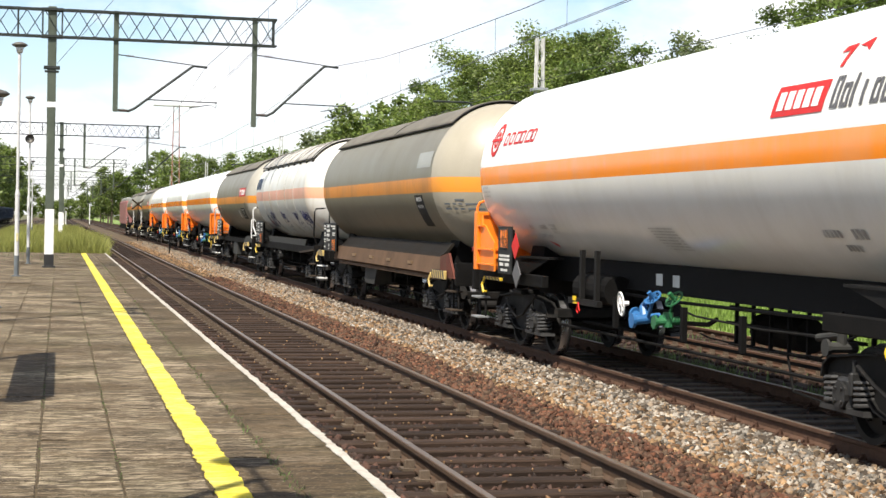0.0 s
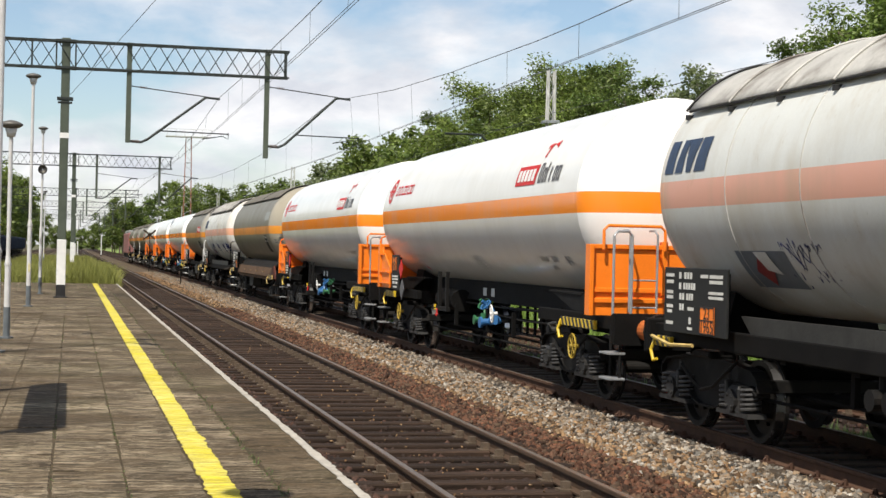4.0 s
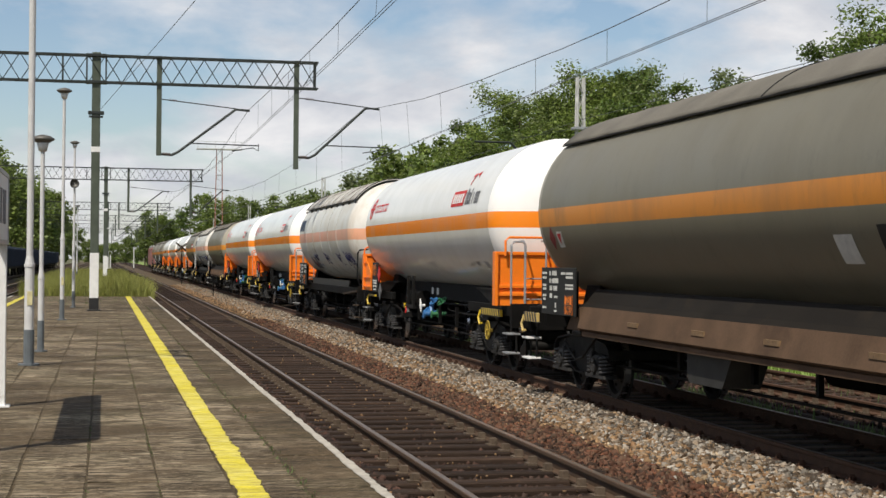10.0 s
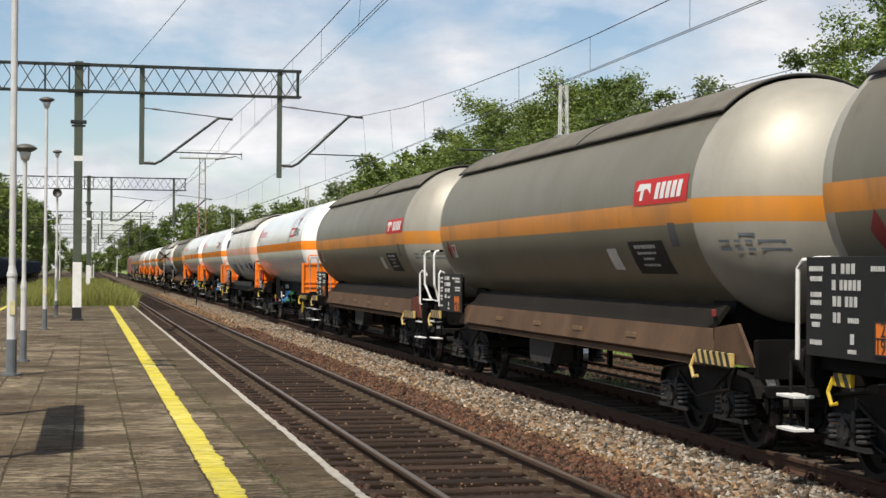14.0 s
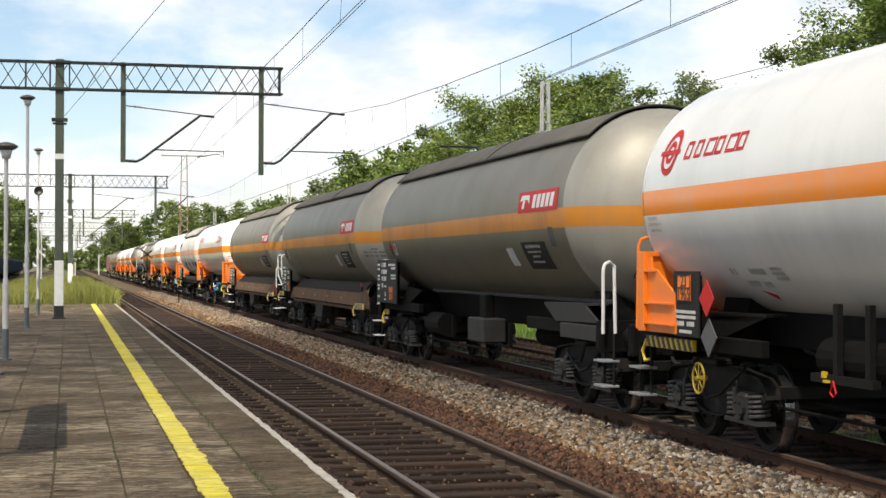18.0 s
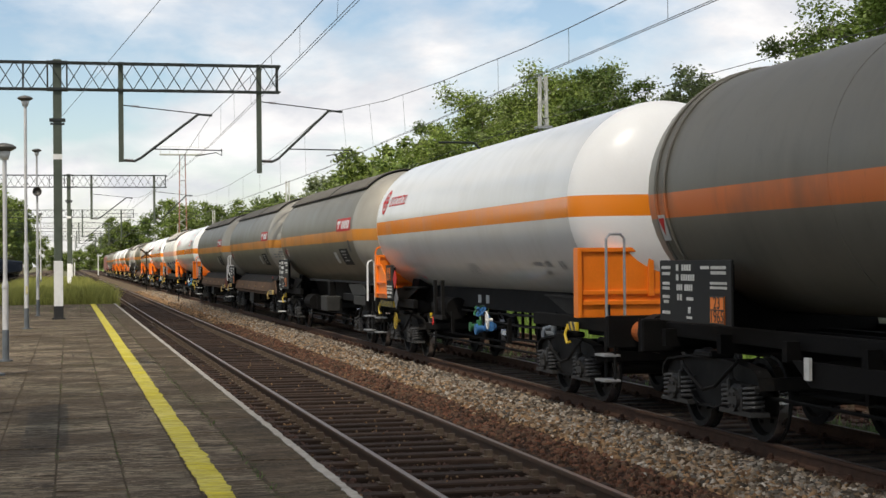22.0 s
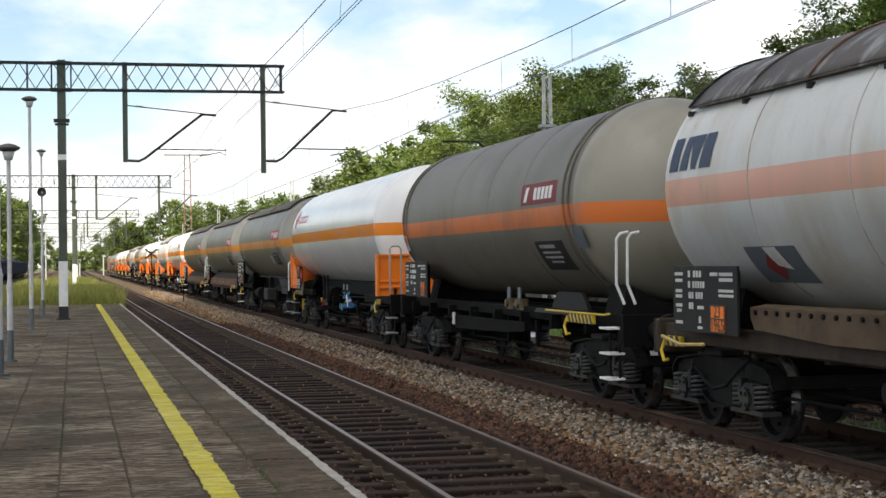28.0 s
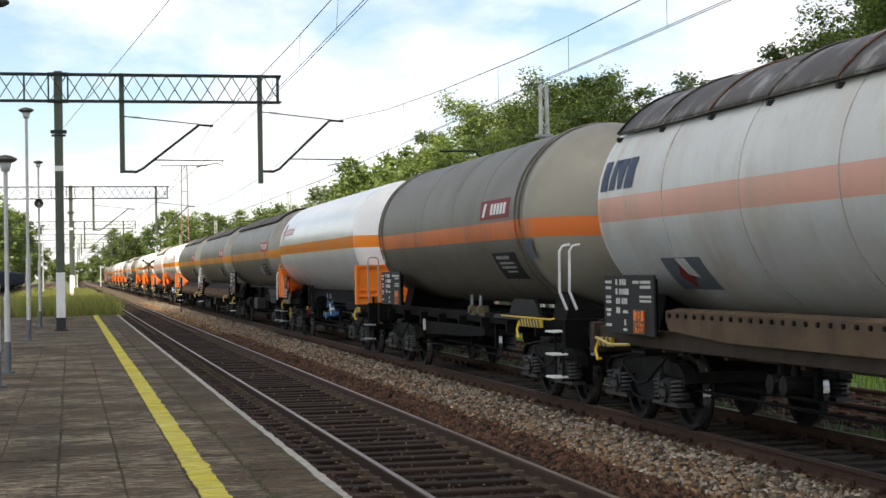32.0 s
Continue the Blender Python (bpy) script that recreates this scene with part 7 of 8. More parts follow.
def old_parts(w, half, y0, y1, extra):
    pale = extra == "pale"
    cov = "cover_pale" if pale else "cover_rust"
    part("sun_cover", cover(y0 - 0.02, y1 - 0.12, 52, TR + 0.06, 0.02, sway=0.004), cov, w, "weathered ribbed metal sunshade", True)
    n = 9
    for k in range(n + 1):
        y = y0 + (y1 - 0.12 - y0) * k / n
        b = B()
        tube(b, [((TR + 0.09) * math.sin(radians(-53 + 106 * i / 20)), y, ZC + (TR + 0.09) * math.cos(radians(-53 + 106 * i / 20))) for i in range(21)], 0.016, 5)
        part("cover_rib", b, "rubber_edge" if k in (0, n) else ("rib_rust" if k % 2 else "cover_rust") if not pale else cov, w)
        b = B()
        for s in (-1, 1):
            cbox(b, (s * (TR + 0.02) * math.sin(radians(54)), y, ZC + TR * math.cos(radians(54))), (0.09, 0.05, 0.06))
        part("cover_foot", b, "rubber_edge", w)
    for s in (-1, 1):
        b = B()
        q = radians(s * 52.5)
        tube(b, [((TR + 0.06) * math.sin(q), y0, ZC + (TR + 0.06) * math.cos(q)), ((TR + 0.06) * math.sin(q), y1 - 0.12, ZC + (TR + 0.06) * math.cos(q))], 0.013, 6)
        part("cover_edge", b, cov if not pale else "rubber_edge", w)
    b = B()
    for q in (0.2, 0.36, 0.52, 0.68, 0.84):
        yy = y0 + (y1 - y0) * q
        tube(b, [((TR + 0.001) * math.sin(radians(a)), yy, ZC + (TR + 0.001) * math.cos(radians(a))) for a in range(-150, -40, 5)], 0.007, 5)
    part("weld_seam", b, "cover_pale", w)
    # firm's letters as blue bars
    b = B()
    y = half - 1.42
    for k, (bot, top) in enumerate((((0.0, 0.27), (0.04, 0.30)), ((0.32, 0.55), (0.42, 0.60)), ((0.66, 0.80), (0.60, 0.95)), ((0.90, 1.22), (0.98, 1.26)))):
        patch(b, [(y - bot[0], 2.98), (y - bot[1], 2.98), (y - top[1], 3.36), (y - top[0], 3.36)])
    part("firm_mark", b, "blue_mark", w, "dark blue letter bars")
    b = curved(half - 3.1, half - 4.35, 1.72, 2.10)
    part("label_board", b, "slate_mark", w)
    b = B()
    patch(b, [(half - 3.65, 1.74), (half - 3.42, 1.89), (half - 3.62, 2.03), (half - 3.85, 1.89)], lift=0.011)
    part("hazard_label", b, "wine_paint", w)
    b = B()
    patch(b, [(half - 3.72, 1.90), (half - 4.02, 1.86), (half - 3.90, 2.09), (half - 3.58, 2.09)], lift=0.012)
    part("label_card", b, "pale_mark", w)
    b = curved(y1 - 3.7, y1 - 4.3, 1.72, 1.90)
    part("data_card", b, "old_tank", w)
    if pale:
        for q in (-1, 1):
            b = B()
            prism(b, [(-half + 3.3, 1.10), (-half + 2.9, 1.40), (half - 3.2, 1.40), (half - 3.6, 1.12)], q * 1.16 - 0.03, q * 1.16 + 0.03, "x")
            part("sole_bar", b, "plate_grey", w, "grimy dark sole bar")
    else:
        # riveted side girder
        for s in (-1, 1):
            b = B()
            prism(b, [(-half + 3.2, 1.20), (-half + 3.0, 1.36), (half - 3.4, 1.36), (half - 3.5, 1.24), (half - 5.2, 1.16), (-half + 5.2, 1.16)], s * 1.27 - 0.03, s * 1.27 + 0.03, "x")
            prism(b, [(s * 1.22, 1.36), (s * 1.30, 1.36), (s * 1.30, 1.47), (s * 1.12, 1.50)], -half + 3.0, half - 3.4, "y")
            part("side_girder", b, "girder_brown", w, "brown riveted side girder")
        b = B()
        y = -half + 3.2
        while y < half - 3.5:
            cyl(b, (-1.325, y, 1.42), (-1.298, y, 1.42), 0.026, 8)
            y += 0.26
        part("rivets", b, "bogie_iron", w)
    info_panel(w, half - 2.42, 1.53, 1.85, 0.74, BARS_A, True, at=0.72)
    handrails(w, -half + 0.72, -1, "frame_dark", 1.22, 1.06, 0.42)
    hook_bar(w, half - 1.2, 1.02, 0.5, "yellow_paint")
    b = B()
    tube(b, [(-1.36, half - 0.95, 1.07), (-1.38, half - 1.6, 1.0), (-1.38, half - 2.3, 1.03)], 0.022, 6)
    part("cable", b, "tan_paint", w)
    steps(w, -half + 0.9, "frame_brown")
    b = B()
    prism(b, [(-half + 0.62, 1.12), (-half + 3.1, 1.01), (-half + 3.1, 1.05), (-half + 0.62, 1.17)], -1.36, -0.8, "x")
    part("end_platform", b, "frame_brown", w)
    b = B()
    for q in (0, 0.32):
        cyl(b, (-1.25, half - 6.2 - q, 0.78), (-0.95, half - 6.2 - q, 0.78), 0.10, 12)
        cyl(b, (-1.1, half - 6.2 - q, 0.80), (-1.1, half - 6.2 - q, 1.05), 0.05, 10)
    part("valve", b, "bogie_iron", w)
    if pale:
        # blue sprayed scrawls
        b = B()
        q = random.Random(4)
        for c, wd in ((y0 + 1.4, 1.3), (y1 - 3.0, 0.8), (y1 - 5.5, 0.8), (y0 + 3.2, 0.8)):
            for k in range(5):
                a = c - wd * k / 5
                pts = []
                for i in range(7):
                    z = 1.75 + 0.45 * abs(math.sin(i * 1.3 + k)) + q.uniform(-0.05, 0.05)
                    yy = a - 0.16 * math.sin(i * 0.9 + k)
                    pts.append((-math.sqrt((TR + 0.004) ** 2 - (z - ZC) ** 2), yy, z))
                tube(b, pts, 0.005 if c != y0 + 1.4 else 0.014, 4)
        part("sprayed_scrawl", b, "graffiti", w, "blue sprayed scrawl")


FRONTS = [("old", -126.42, None), ("ring", -111.04, 2.6), ("white", -93.18, 3.07), ("dark", -76.62, 2.7), ("skirt", -59.61, 3.1), ("skirt", -41.54, 3.8), ("white", -24.24, 2.95),
          ("old", -9.51, 2.97), ("white", 8.12, 2.95), ("white", 25.67, 2.95), ("skirt", 42.5, 3.5), ("old", 57.3, 2.9), ("dark", 72.0, 2.9), ("white", 89.7, 2.9), ("white", 107.3, 2.9),
          ("white", 124.9, 2.9), ("dark", 140.0, 2.9), ("dark", 154.8, 2.9), ("dark", 169.6, 2.9)]
LABELS = {"white": "white gas tank wagon with orange band and orange end shields", "skirt": "grey-brown gas tank wagon with sunshade and brown side skirts",
          "dark": "grey-brown gas tank wagon with dark sunshade", "ring": "dark grey gas tank wagon with orange-red band and ringed ends",
          "old": "dirty pale gas tank wagon with faded pink band"}
joints = [-142.53]
for k in range(1, len(FRONTS)):
    joints.append(FRONTS[k - 1][1] + FRONTS[k][2] / 2)
joints.append(171.1)
for k, (kind, f, g) in enumerate(FRONTS):
    ex = {2: "plain", 8: "turned", 7: "pale", 11: "pale", 10: "none", 3: "narrow", 4: "bare"}.get(k, "far" if k > 12 else None)
    lab = "dirty pale gas tank wagon, pink band, pale sunshade, blue scrawls" if k in (7, 11) else LABELS[kind] + (", rusty sunshade" if k == 0 else "")
    wagon(kind, joints[k + 1], joints[k], lab, ex)

# locomotive at the head of the train
loco = base("locomotive", "faded red electric locomotive at the head of the train", "locomotive", m=pose(TRAIN, 180.5, 0))
bm = B()
box(bm, -1.45, -8.6, 1.05, 1.45, 8.6, 3.55, 0.12)
part("body", bm, "loco_pink", loco)
bm = B()
box(bm, -1.30, -7.6, 3.5, 1.30, 7.6, 3.9, 0.1)
part("roof", bm, "patch_grey", loco)
bm = B()
box(bm, -1.2, -8.64, 2.4, 1.2, -8.55, 3.2, 0.02)
part("windscreen", bm, "black_paint", loco)
bm = B()
box(bm, -1.4, -8.7, 0.6, 1.4, 8.7, 1.05, 0.05)
for y in (-6.5, -4.0, 4.0, 6.5):
    for s in (-1, 1):
        cyl(bm, (s * 0.70, y, 0.52), (s * 0.83, y, 0.52), 0.52, 20)
part("running_gear", bm, "frame_dark", loco)
loco_home = 180.5

# ---------------------------------------------------------------- freight wagons on the outer left track
gon = base("gondola_wagon", "dark blue open freight wagon standing on the outer track", "freight wagon", "open wagons on the outer track", m=pose(LEFT - 4.6, 120, 0))
bm = B()
box(bm, -1.4, -6.6, 1.2, 1.4, 6.6, 3.0, 0.03)
part("body", bm, "wagon_blue", gon)
for k in range(9):
    bm = B()
    box(bm, 1.38, -6.4 + 1.6 * k - 0.06, 1.1, 1.50, -6.4 + 1.6 * k + 0.06, 3.02, 0.01)
    part("side_post", bm, "wagon_blue", gon)
bm = B()
box(bm, -1.3, -6.9, 0.85, 1.3, 6.9, 1.2)
for y in (-5.0, -3.2, 3.2, 5.0):
    for s in (-1, 1):
        cyl(bm, (s * 0.70, y, 0.46), (s * 0.83, y, 0.46), 0.46, 18)
part("running_gear", bm, "frame_dark", gon)
for k in range(1, 16):
    copy_thing(gon, pose(LEFT - 4.6, 120 + 14.0 * k, 0))

# ---------------------------------------------------------------- vegetation


def leaves(name, n, blobs, size, material, parent, seed, flat=0.7):
    """A crown of many small leaf sprays set in uneven clumps round the twigs."""
    rng = np.random.default_rng(seed)
    w = np.array([b[3] ** 1.7 for b in blobs])
    k = rng.choice(len(blobs), n, p=w / w.sum())
    c = np.array([b[:3] for b in blobs])[k]
    r = np.array([b[3] for b in blobs])[k]
    d = rng.normal(size=(n, 3))
    p = c + np.clip(d * 0.46, -1.05, 1.05) * r[:, None] * np.array((1, 1, flat))
    a = rng.normal(size=(n, 3))
    a[:, 2] *= 0.5
    a /= np.linalg.norm(a, axis=1, keepdims=True)
    nn = d * 0.6 + rng.normal(size=(n, 3)) * 0.7 + np.array((0, 0, 0.5))
    b = np.cross(a, nn)
    b /= np.linalg.norm(b, axis=1, keepdims=True) + 1e-9
    s = size * rng.uniform(0.5, 1.3, n)[:, None]
    q = np.stack([p - a * s, p + b * s * 0.55 - a * s * 0.1, p + a * s, p - b * s * 0.55 + a * s * 0.1], 1).reshape(-1, 3)
    me = bpy.data.meshes.new(name)
    me.vertices.add(4 * n), me.loops.add(4 * n), me.polygons.add(n)
    me.vertices.foreach_set("co", q.ravel())
    me.loops.foreach_set("vertex_index", np.arange(4 * n, dtype=np.int32))
    me.polygons.foreach_set("loop_start", np.arange(0, 4 * n, 4, dtype=np.int32))
    me.update(calc_edges=True)
    return link(name, me, material, parent)


def tree(h, spread, seed, leaf, label, density=1.0, bare=0.0, size=0.2, low=0.25, clump=0.19, limbs=13):
    """A wavering trunk, limbs that bend upwards, twigs on each limb, and a leaf clump at most twig ends."""
    q = random.Random(seed)
    t = base("tree", label, "tree", "trees along the railway")
    b = B()
    turn = q.uniform(0, 6.28)
    trunk = [Vector((0.035 * h * math.sin(turn + 2.1 * f) * f, 0.035 * h * math.cos(turn + 1.7 * f) * f, h * 0.86 * f)) for f in (0, 0.2, 0.4, 0.6, 0.8, 1)]
    r0 = 0.017 * h
    for i, (p, c) in enumerate(zip(trunk, trunk[1:])):
        cyl(b, p, c, r0 * (1 - 0.18 * i), 8, r0 * (1 - 0.18 * (i + 1)), i == 0)
    blobs = [(*trunk[-1], spread * clump * 1.1)]
    for k in range(limbs):
        f = low + (0.93 - low) * (k + 0.6 * q.random()) / limbs
        g = f * 5
        s = trunk[int(g)].lerp(trunk[min(5, int(g) + 1)], g - int(g))
        a = turn + k * 2.4 + q.uniform(-0.5, 0.5)
        wide = math.sin(math.pi * min(1.0, 0.22 + 0.78 * (f - low) / (1 - low))) ** 0.7
        out = spread * max(0.28, wide) * q.uniform(0.62, 1.18)
        rise = out * q.uniform(0.25, 0.75) + 0.10 * h * f
        bare_limb = q.random() < bare
        way_ = Vector((math.cos(a), math.sin(a), 0))
        pts = [s, s + way_ * out * 0.4 + Vector((0, 0, rise * 0.25)), s + way_ * out * 0.75 + Vector((0, 0, rise * 0.62)), s + way_ * out + Vector((0, 0, rise))]
        rl = r0 * 0.42 * (1.15 - f)
        for m, (p, c) in enumerate(zip(pts, pts[1:])):
            cyl(b, p, c, rl * (1 - 0.28 * m), 5, rl * (0.72 - 0.28 * m), False)
        for u in (0.45, 0.7, 0.9, 1.0):
            g = u * 3
            c = pts[min(2, int(g))].lerp(pts[min(3, int(g) + 1)], g - min(2, int(g)))
            for _ in range(2 if u < 1 else 3):
                o = Vector((q.gauss(0, 1), q.gauss(0, 1), q.gauss(0.35, 0.7))).normalized() * spread * q.uniform(0.12, 0.30)
                e = c + o
                cyl(b, c, e, rl * 0.22, 3, rl * 0.06, False)
                if not bare_limb:
                    blobs.append((*e, spread * clump * q.uniform(0.6, 1.35)))
    part("trunk", b, "bark", t)
    leaves("crown", int(8500 * density), blobs, size, leaf, t, seed)
    return t


# 0 to 5 stand near the train, 6 to 9 farther off
KINDS = [tree(13.5, 3.6, 11, "leaf_a", "tall dense green deciduous tree", 2.6, 0.0, 0.105, 0.22, 0.22, 15), tree(12.0, 2.7, 12, "leaf_b", "slender green deciduous tree with a loose crown", 1.9, 0.08, 0.10),
         tree(11.0, 3.2, 13, "leaf_c", "pale willow-like tree with thin foliage", 1.7, 0.1, 0.095, 0.15), tree(12.5, 3.0, 14, "leaf_b", "half-bare tree with thinning crown", 0.8, 0.5, 0.095, 0.3, 0.17),
         tree(8.5, 3.2, 15, "leaf_a", "low bushy green tree", 2.0, 0.0, 0.105, 0.08, 0.23, 15), tree(14.5, 3.0, 17, "leaf_d", "tall bright green birch-like tree", 3.0, 0.0, 0.085, 0.15, 0.2, 18),
         tree(13.5, 4.0, 21, "leaf_a", "tall dense green deciduous tree", 0.62, 0.0, 0.26, 0.15, 0.25), tree(12.0, 3.2, 22, "leaf_b", "slender green deciduous tree", 0.5, 0.0, 0.24, 0.18, 0.24),
         tree(11.0, 3.4, 23, "leaf_c", "pale willow-like tree with thin foliage", 0.5, 0.0, 0.22, 0.12, 0.25),
         tree(8.5, 3.4, 25, "leaf_a", "low bushy green tree", 0.45, 0.0, 0.28, 0.05, 0.27)]
TALL = []
for t in KINDS:
    crown = [o for o in t.children if o.name.startswith("crown")][0].data
    zs = np.empty(len(crown.vertices) * 3)
    crown.vertices.foreach_get("co", zs)
    TALL.append(float(np.percentile(zs[2::3], 99.5)))
used = set()
# trees that show over the train: x, y, kind, height in metres
SPOTS = [(30, 49, 5, 17.0), (27.5, 53, 5, 14.2), (32, 57, 5, 14.5), (29.5, 61, 3, 11.3), (31, 63.5, 1, 10.6), (34, 68, 4, 9.2), (35, 74, 4, 9.8), (33, 78, 3, 10.6), (29.5, 71.5, 2, 11.3),
         (30, 78.5, 3, 11.6), (29, 82.5, 1, 12.0), (30.5, 86, 3, 13.2), (28.5, 90.5, 0, 13.6), (31, 96, 0, 14.1), (29, 97.5, 0, 13.0), (28.5, 103.5, 1, 12.0), (30, 109, 0, 13.9), (29, 114, 0, 14.9),
         (29.5, 121, 1, 14.2), (28, 106, 4, 10.4), (28, 118, 4, 10.0), (28.5, 87, 4, 9.5), (29, 93, 4, 9.5), (29, 129, 9, 12.0), (29, 134, 7, 12.6), (30, 140, 6, 12.4), (29, 147, 7, 12.2),
         (28.5, 154, 6, 13.6), (29, 161, 6, 13.4), (29, 170, 7, 12.4), (29, 177, 8, 12.8), (29, 187, 8, 12.2), (28, 200, 9, 10.0), (29, 212, 6, 10.8), (28, 222, 6, 11.6), (29, 235, 7, 12.4), (27, 247, 6, 12.0),
         (28, 262, 6, 11.0), (27, 280, 6, 12.2), (27, 297, 7, 13.0), (26, 315, 6, 13.5), (25, 335, 6, 15.0), (24, 352, 6, 16.2), (23, 378, 6, 17.0), (21, 402, 7, 15.5), (19, 430, 6, 14.0), (17, 462, 6, 13.0),
         (12.6, 405, 6, 14.0), (13.4, 440, 6, 13.5), (11.5, 470, 7, 12.0), (13, 500, 6, 12.5)]
SPOTS += [(31, 66 + 9.5 * k, 9, 7.5 + 1.2 * (k % 3)) for k in range(18)] + [(33, 240 + 17 * k, 9, 8.0 + (k * 7) % 4) for k in range(14)] + [(-23, 150 + 14 * k, 9, 8.5 + (k * 5) % 4) for k in range(22)]
SPOTS += [(-16, 178, 6, 15.5), (-18, 190, 6, 16.5), (-16.5, 205, 6, 17.5), (-16, 222, 7, 17.0), (-17, 240, 6, 18.0), (-16, 262, 6, 17.0), (-17, 285, 7, 18.0), (-16, 310, 6, 18.5), (-16, 340, 6, 19.0),
          (-15, 375, 6, 19.5), (-15, 410, 7, 18.5), (-14.5, 450, 6, 20.0), (-14, 500, 6, 20.0), (-12.5, 475, 7, 15.0), (-10, 560, 6, 14.0), (-5, 610, 9, 9.0), (0, 650, 9, 8.0), (4, 640, 9, 8.5), (8, 600, 9, 9.5),
          (10, 560, 6, 13.0), (15, 520, 6, 16.5), (-20, 175, 9, 11.0), (-21, 160, 6, 13.5)] + [(-36 + 5 * k, 690 + 7 * (k % 3), 9, 5.0 + 0.5 * (k % 4)) for k in range(16)]
for x, y, k, f in SPOTS:
    src = KINDS[k]
    m = Matrix.Translation((x, y, -0.45)) @ Matrix.Rotation((x * 7.3 + y * 1.7) % 6.28, 4, "Z") @ Matrix.Scale(f / TALL[k], 4)
    if k not in used:
        used.add(k)
        src.matrix_basis = m
    else:
        t = copy_thing(src, Matrix.Identity(4))
        t.matrix_basis = m


def blades(name, n, xr, yr, z, h, material, label, seed, width=0.012, clump=0.0, near=True):
    """Grass blades, too many to count: each a bent two-piece strip."""
    rng = np.random.default_rng(seed)
    u = rng.random(n)
    y = yr[0] * (yr[1] / yr[0]) ** u if near else rng.uniform(*yr, n)
    x = rng.uniform(*xr, n)
    if clump:
        g = np.sin(x * 2.1 + 1.3 * np.sin(y * 0.9)) + np.sin(y * 1.7 + x)
        keep = rng.random(n) < 1 / (1 + np.exp(-2.2 * (g + clump)))
        x, y = x[keep], y[keep]
        n = len(x)
    hh = h * rng.uniform(0.45, 1.25, n)
    a = rng.uniform(0, 6.283, n)
    bend = rng.uniform(0.1, 0.55, n) * hh
    dx, dy = np.cos(a), np.sin(a)
    wx, wy = -np.sin(a + 0.6) * width, np.cos(a + 0.6) * width
    zz = np.full(n, z)
    v = np.stack([np.stack([x - wx, y - wy, zz], -1), np.stack([x + wx, y + wy, zz], -1),
                  np.stack([x + dx * bend * 0.35 + wx * 0.8, y + dy * bend * 0.35 + wy * 0.8, zz + hh * 0.6], -1), np.stack([x + dx * bend * 0.35 - wx * 0.8, y + dy * bend * 0.35 - wy * 0.8, zz + hh * 0.6], -1),
                  np.stack([x + dx * bend, y + dy * bend, zz + hh], -1)], 1)
    me = bpy.data.meshes.new(name)
    me.vertices.add(5 * n), me.loops.add(7 * n), me.polygons.add(2 * n)
    me.vertices.foreach_set("co", v.ravel())
    me.loops.foreach_set("vertex_index", (np.array((0, 1, 2, 3, 3, 2, 4))[None] + 5 * np.arange(n)[:, None]).ravel().astype(np.int32))
    me.polygons.foreach_set("loop_start", (np.array((0, 4))[None] + 7 * np.arange(n)[:, None]).ravel().astype(np.int32))
    me.update(calc_edges=True)
    return tagged(link(name, me, material), label, "grass", kind="stuff")


blades("tall_grass", 26000, (-3.6, 2.2), (73.8, 108), -0.3, 1.15, "blade_dry", "tall yellow-green grass past the platform end", 21, 0.016)
blades("tall_grass", 16000, (-5.0, 2.3), (100, 210), -0.3, 1.0, "blade_dry", "tall dry grass between the tracks", 22, 0.03)
blades("meadow_grass", 30000, (14.7, 26), (18, 75), -0.42, 0.30, "blade_green", "bright green grass beyond the siding", 23, 0.014)
blades("track_weeds", 9000, (9.95, 11.2), (14, 60), -0.4, 0.17, "weed", "low weeds beside the siding", 24, 0.010, -0.4)
blades("track_weeds", 5000, (11.0, 14.6), (16, 60), -0.38, 0.22, "weed", "weeds in the siding's ballast", 25, 0.010, -1.0)
blades("platform_weeds", 900, (1.42, 1.52), (9, 60), DECK - 0.03, 0.05, "weed", "small weeds in the slab joints", 26, 0.006)
for jx in (-0.12, 0.41, 1.45):
    blades("joint_moss", 1500, (jx - 0.022, jx + 0.022), (10.5, 62), DECK - 0.012, 0.016, "weed", "moss and tiny weeds in the slab joints", int(50 + 10 * jx), 0.006, -0.5)
blades("platform_weeds", 500, (-3.6, 1.4), (60, 73.5), DECK - 0.03, 0.10, "weed", "weeds at the platform end", 27, 0.008)

# lineside posts between the tracks
for x, y, h, cross in ((6.35, 97.0, 1.0, False), (6.4, 138.0, 3.4, True)):
    p = base("lineside_post", "thin dark lineside marker post", "marker post", "lineside posts", m=pose(x, y, -0.25))
    bm = B()
    cyl(bm, (0, 0, 0), (0, 0, h), 0.035, 8)
    part("post", bm, "frame_dark", p)
    bm = B()
    if cross:
        for a in (-38, 38):
            cbox(bm, (0, -0.04, 0), (1.3, 0.02, 0.14), 0, pose(0, 0, h - 0.2, 0, a, 0))
    else:
        cbox(bm, (0, -0.04, h - 0.1), (0.55, 0.02, 0.14))
    part("board", bm, "frame_dark" if not cross else "frame_brown", p)

# far white-and-black posts and signals along the line
for k, (x, y, h) in enumerate(((-0.9, 215, 2.0), (0.6, 236, 2.4), (1.2, 300, 2.0), (5.9, 330, 3.5), (11.0, 300, 3.2))):
    p = base("signal_post", "slim white post beside the line farther off", "signal post", "far posts", m=pose(x, y, -0.4))
    bm = B()
    cyl(bm, (0, 0, 0.5), (0, 0, h + 1), 0.10, 8)
    part("post", bm, "white_paint", p)
    bm = B()
    cyl(bm, (0, 0, 0), (0, 0, 0.5), 0.11, 8)
    part("post_foot", bm, "black_paint", p)

# ---------------------------------------------------------------- platform slabs, each its own piece


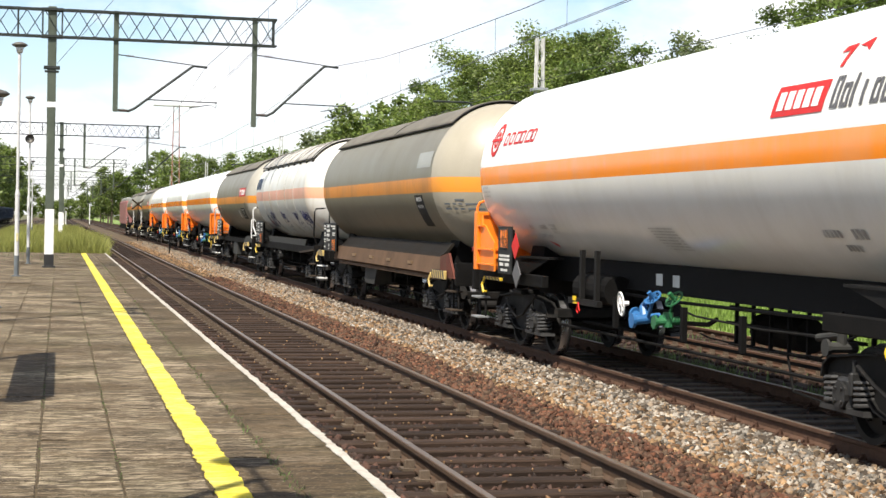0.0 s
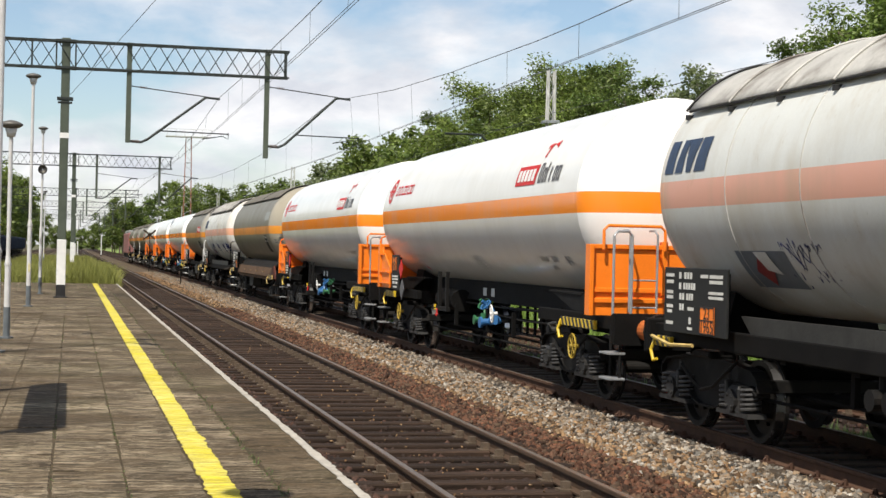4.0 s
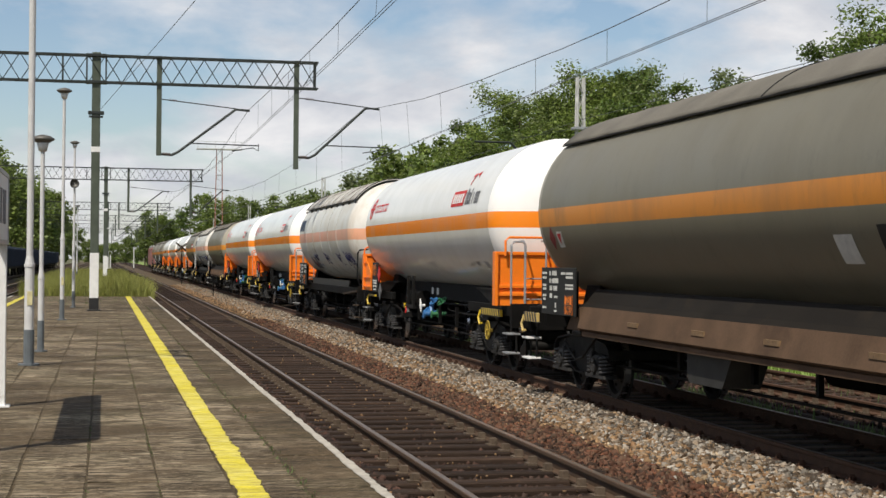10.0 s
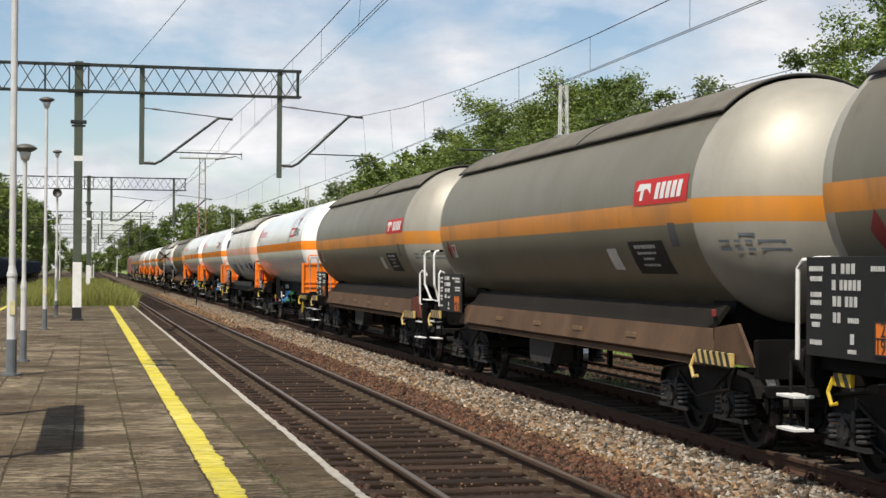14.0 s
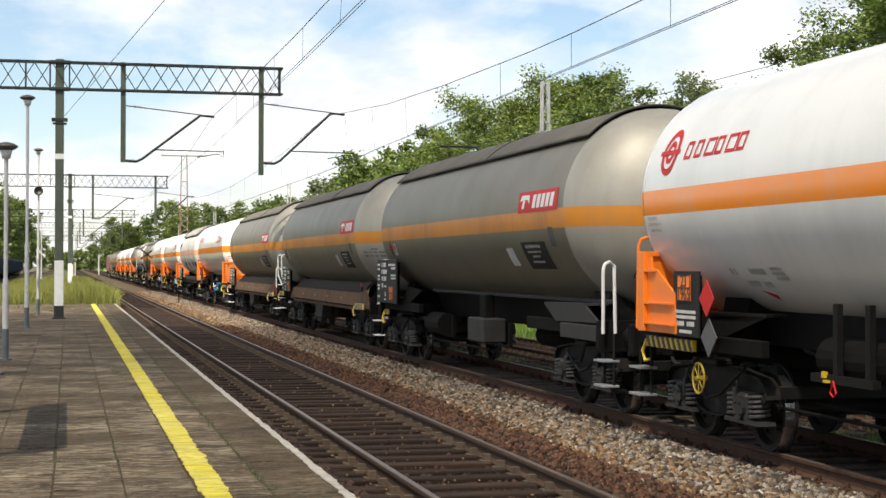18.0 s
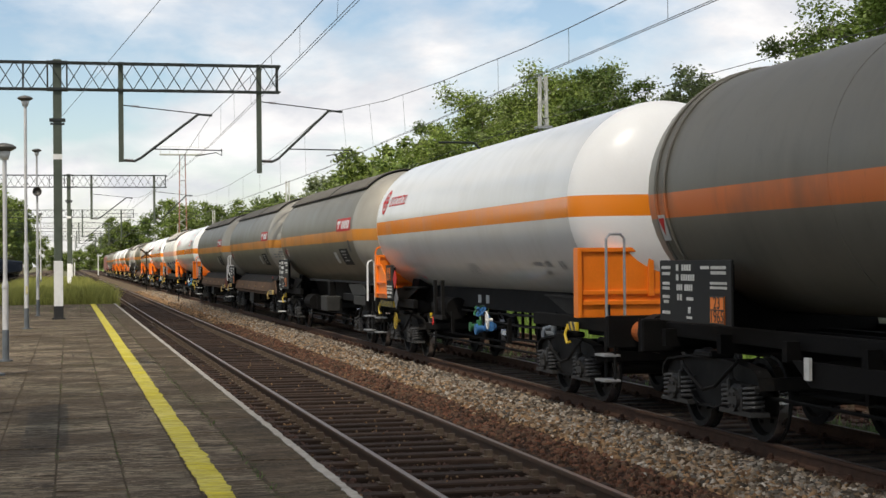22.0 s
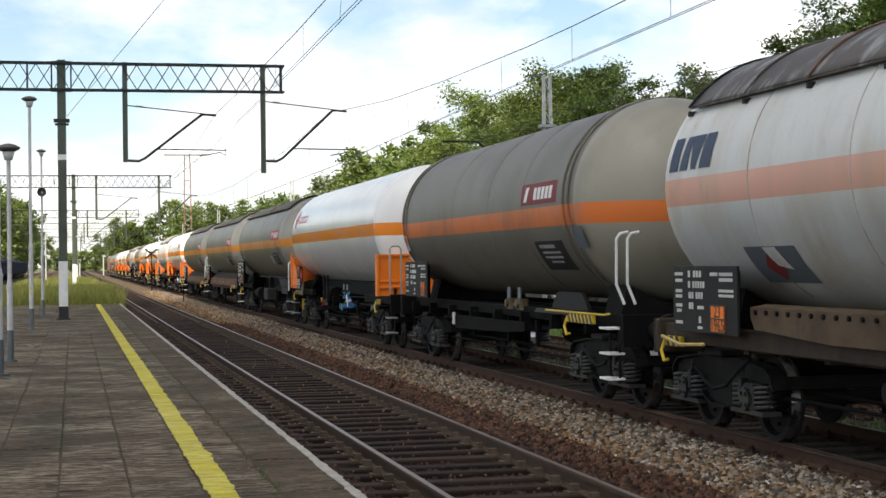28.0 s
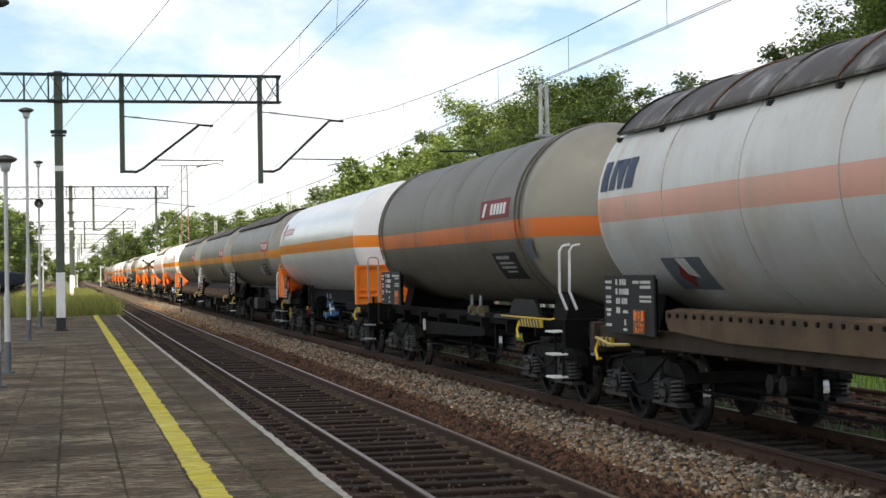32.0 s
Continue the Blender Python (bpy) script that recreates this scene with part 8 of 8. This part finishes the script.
def slab_mesh(sx, sy, material, ch=0.012):
    return block_mesh("slab", sx, sy, 0.07, material, ch)


W0 = 0.53
slab_me = [slab_mesh(W0 - 0.014, 0.990, "slab", 0.006), slab_mesh(W0 - 0.024, 0.984, "slab", 0.009)]
cop_me = slab_mesh(0.525, 1.986, "coping")
vs, fs = [], []
made = 0
for j in range(0, 92):
    y = -18.0 + j
    for i in range(0, 10):
        x = 1.47 - W0 * (i + 0.5)
        stag = 0.0
        z = DECK - 0.035 + R.uniform(-0.003, 0.004)
        if 9 <= y < 41 and i < 9 and made < 300 and y < 44:
            link("slab", slab_me[R.random() < 0.3], "slab", plat, loc=pose(x, y + stag, z, R.uniform(-0.25, 0.25), R.uniform(-0.35, 0.35), R.uniform(-0.2, 0.2)))
            made += 1
        elif y < END - 0.5:
            c = len(vs)
            a, d, t = (W0 - 0.016) / 2, 0.492, z + 0.035
            vs += [(x - a, y - d, t), (x + a, y - d, t), (x + a, y + d, t), (x - a, y + d, t), (x - a, y - d, t - 0.05), (x + a, y - d, t - 0.05), (x + a, y + d, t - 0.05), (x - a, y + d, t - 0.05)]
            fs += [(c, c + 1, c + 2, c + 3), (c + 4, c + 5, c + 1, c), (c + 5, c + 6, c + 2, c + 1), (c + 6, c + 7, c + 3, c + 2), (c + 7, c + 4, c, c + 3)]
fast("slabs_far", vs, fs, "slab", plat, kind="stuff")
for j in range(45):
    link("coping_slab", cop_me, "coping", plat, loc=pose(1.747, -17.0 + 2.0 * j, DECK - 0.033 + R.uniform(-0.004, 0.003), 0, R.uniform(-0.4, 0.2), R.uniform(-0.15, 0.15)))


# ---------------------------------------------------------------- the cloud that drifts before the sun


def cloud(length, material, label):
    b = B()
    top, bot = [], []
    for j in range(31):
        y = -length + length * j / 30
        rt, rb = [], []
        for i in range(17):
            x = -47 + 94 * i / 16
            edge = min(1.0, (1 - abs(x) / 47.5) * 3) * min(1.0, (length + 0.5 + y) / 20, (0.5 - y) / 20 + 0.02)
            p = noise.noise(Vector((x * 0.05, y * 0.05, 0))) + 0.5 * noise.noise(Vector((x * 0.13, y * 0.13, 5)))
            rt.append(b.verts.new((x, y, (6 + 6 * p) * edge + 0.05)))
            rb.append(b.verts.new((x, y, -(2 + 1.5 * p) * edge - 0.05)))
        top.append(rt), bot.append(rb)
    for rows in (top, bot):
        for p, q in zip(rows, rows[1:]):
            for i in range(16):
                b.faces.new((p[i], p[i + 1], q[i + 1], q[i]))
    for j in range(30):
        for i in (0, 16):
            b.faces.new((top[j][i], top[j + 1][i], bot[j + 1][i], bot[j][i]))
    for j in (0, 30):
        for i in range(16):
            b.faces.new((top[j][i], top[j][i + 1], bot[j][i + 1], bot[j][i]))
    return tagged(part("cloud", b, material, smooth=True), label, "cloud")


wisp = cloud(220, "cloud_wisp", "thin veil of pale drifting cloud")
bank = cloud(200, "cloud_bank", "long grey drifting cloud with a thin leading edge")


# ---------------------------------------------------------------- what moves
def way(t):
    """Metres that the train has gone at t seconds."""
    return float(np.interp(t, [a for a, _ in ROLL], [b for _, b in ROLL]))


def motions():
    walk(wisp, [(t, pose(-53, e - 62, 120)) for t, e in ((0, -120), (8, -50), (12, -10), (14, 18), (16.5, 48), (18, 64), (20, 90), (21, 97), (22, 101), (24, 106), (32, 112))])
    walk(bank, [(t, pose(-53, e - 62, 132)) for t, e in ((0, -150), (12, -60), (18, -25), (20, 0), (21, 13), (22, 28), (23, 42), (24, 58), (27, 75), (32, 85))])
    for w, home, sets in WAGONS:
        walk(w, [(t, pose(TRAIN, home + s, 0)) for t, s in ROLL])
    walk(loco, [(t, pose(TRAIN, loco_home + s, 0)) for t, s in ROLL])
    ticks = [2 * k / 30 for k in range(0, 135)] + [9.0 + 0.1 * k for k in range(0, 110)] + [20.0 + 0.2 * k for k in range(0, 61)]
    turns = [(t, -math.degrees(way(t) / 0.46)) for t in ticks]
    for w, home, sets in WAGONS[:11]:
        for ws, e in sets:
            walk(ws, [(t, pose(0, e, 0.46, a % 360)) for t, a in turns])


motions()
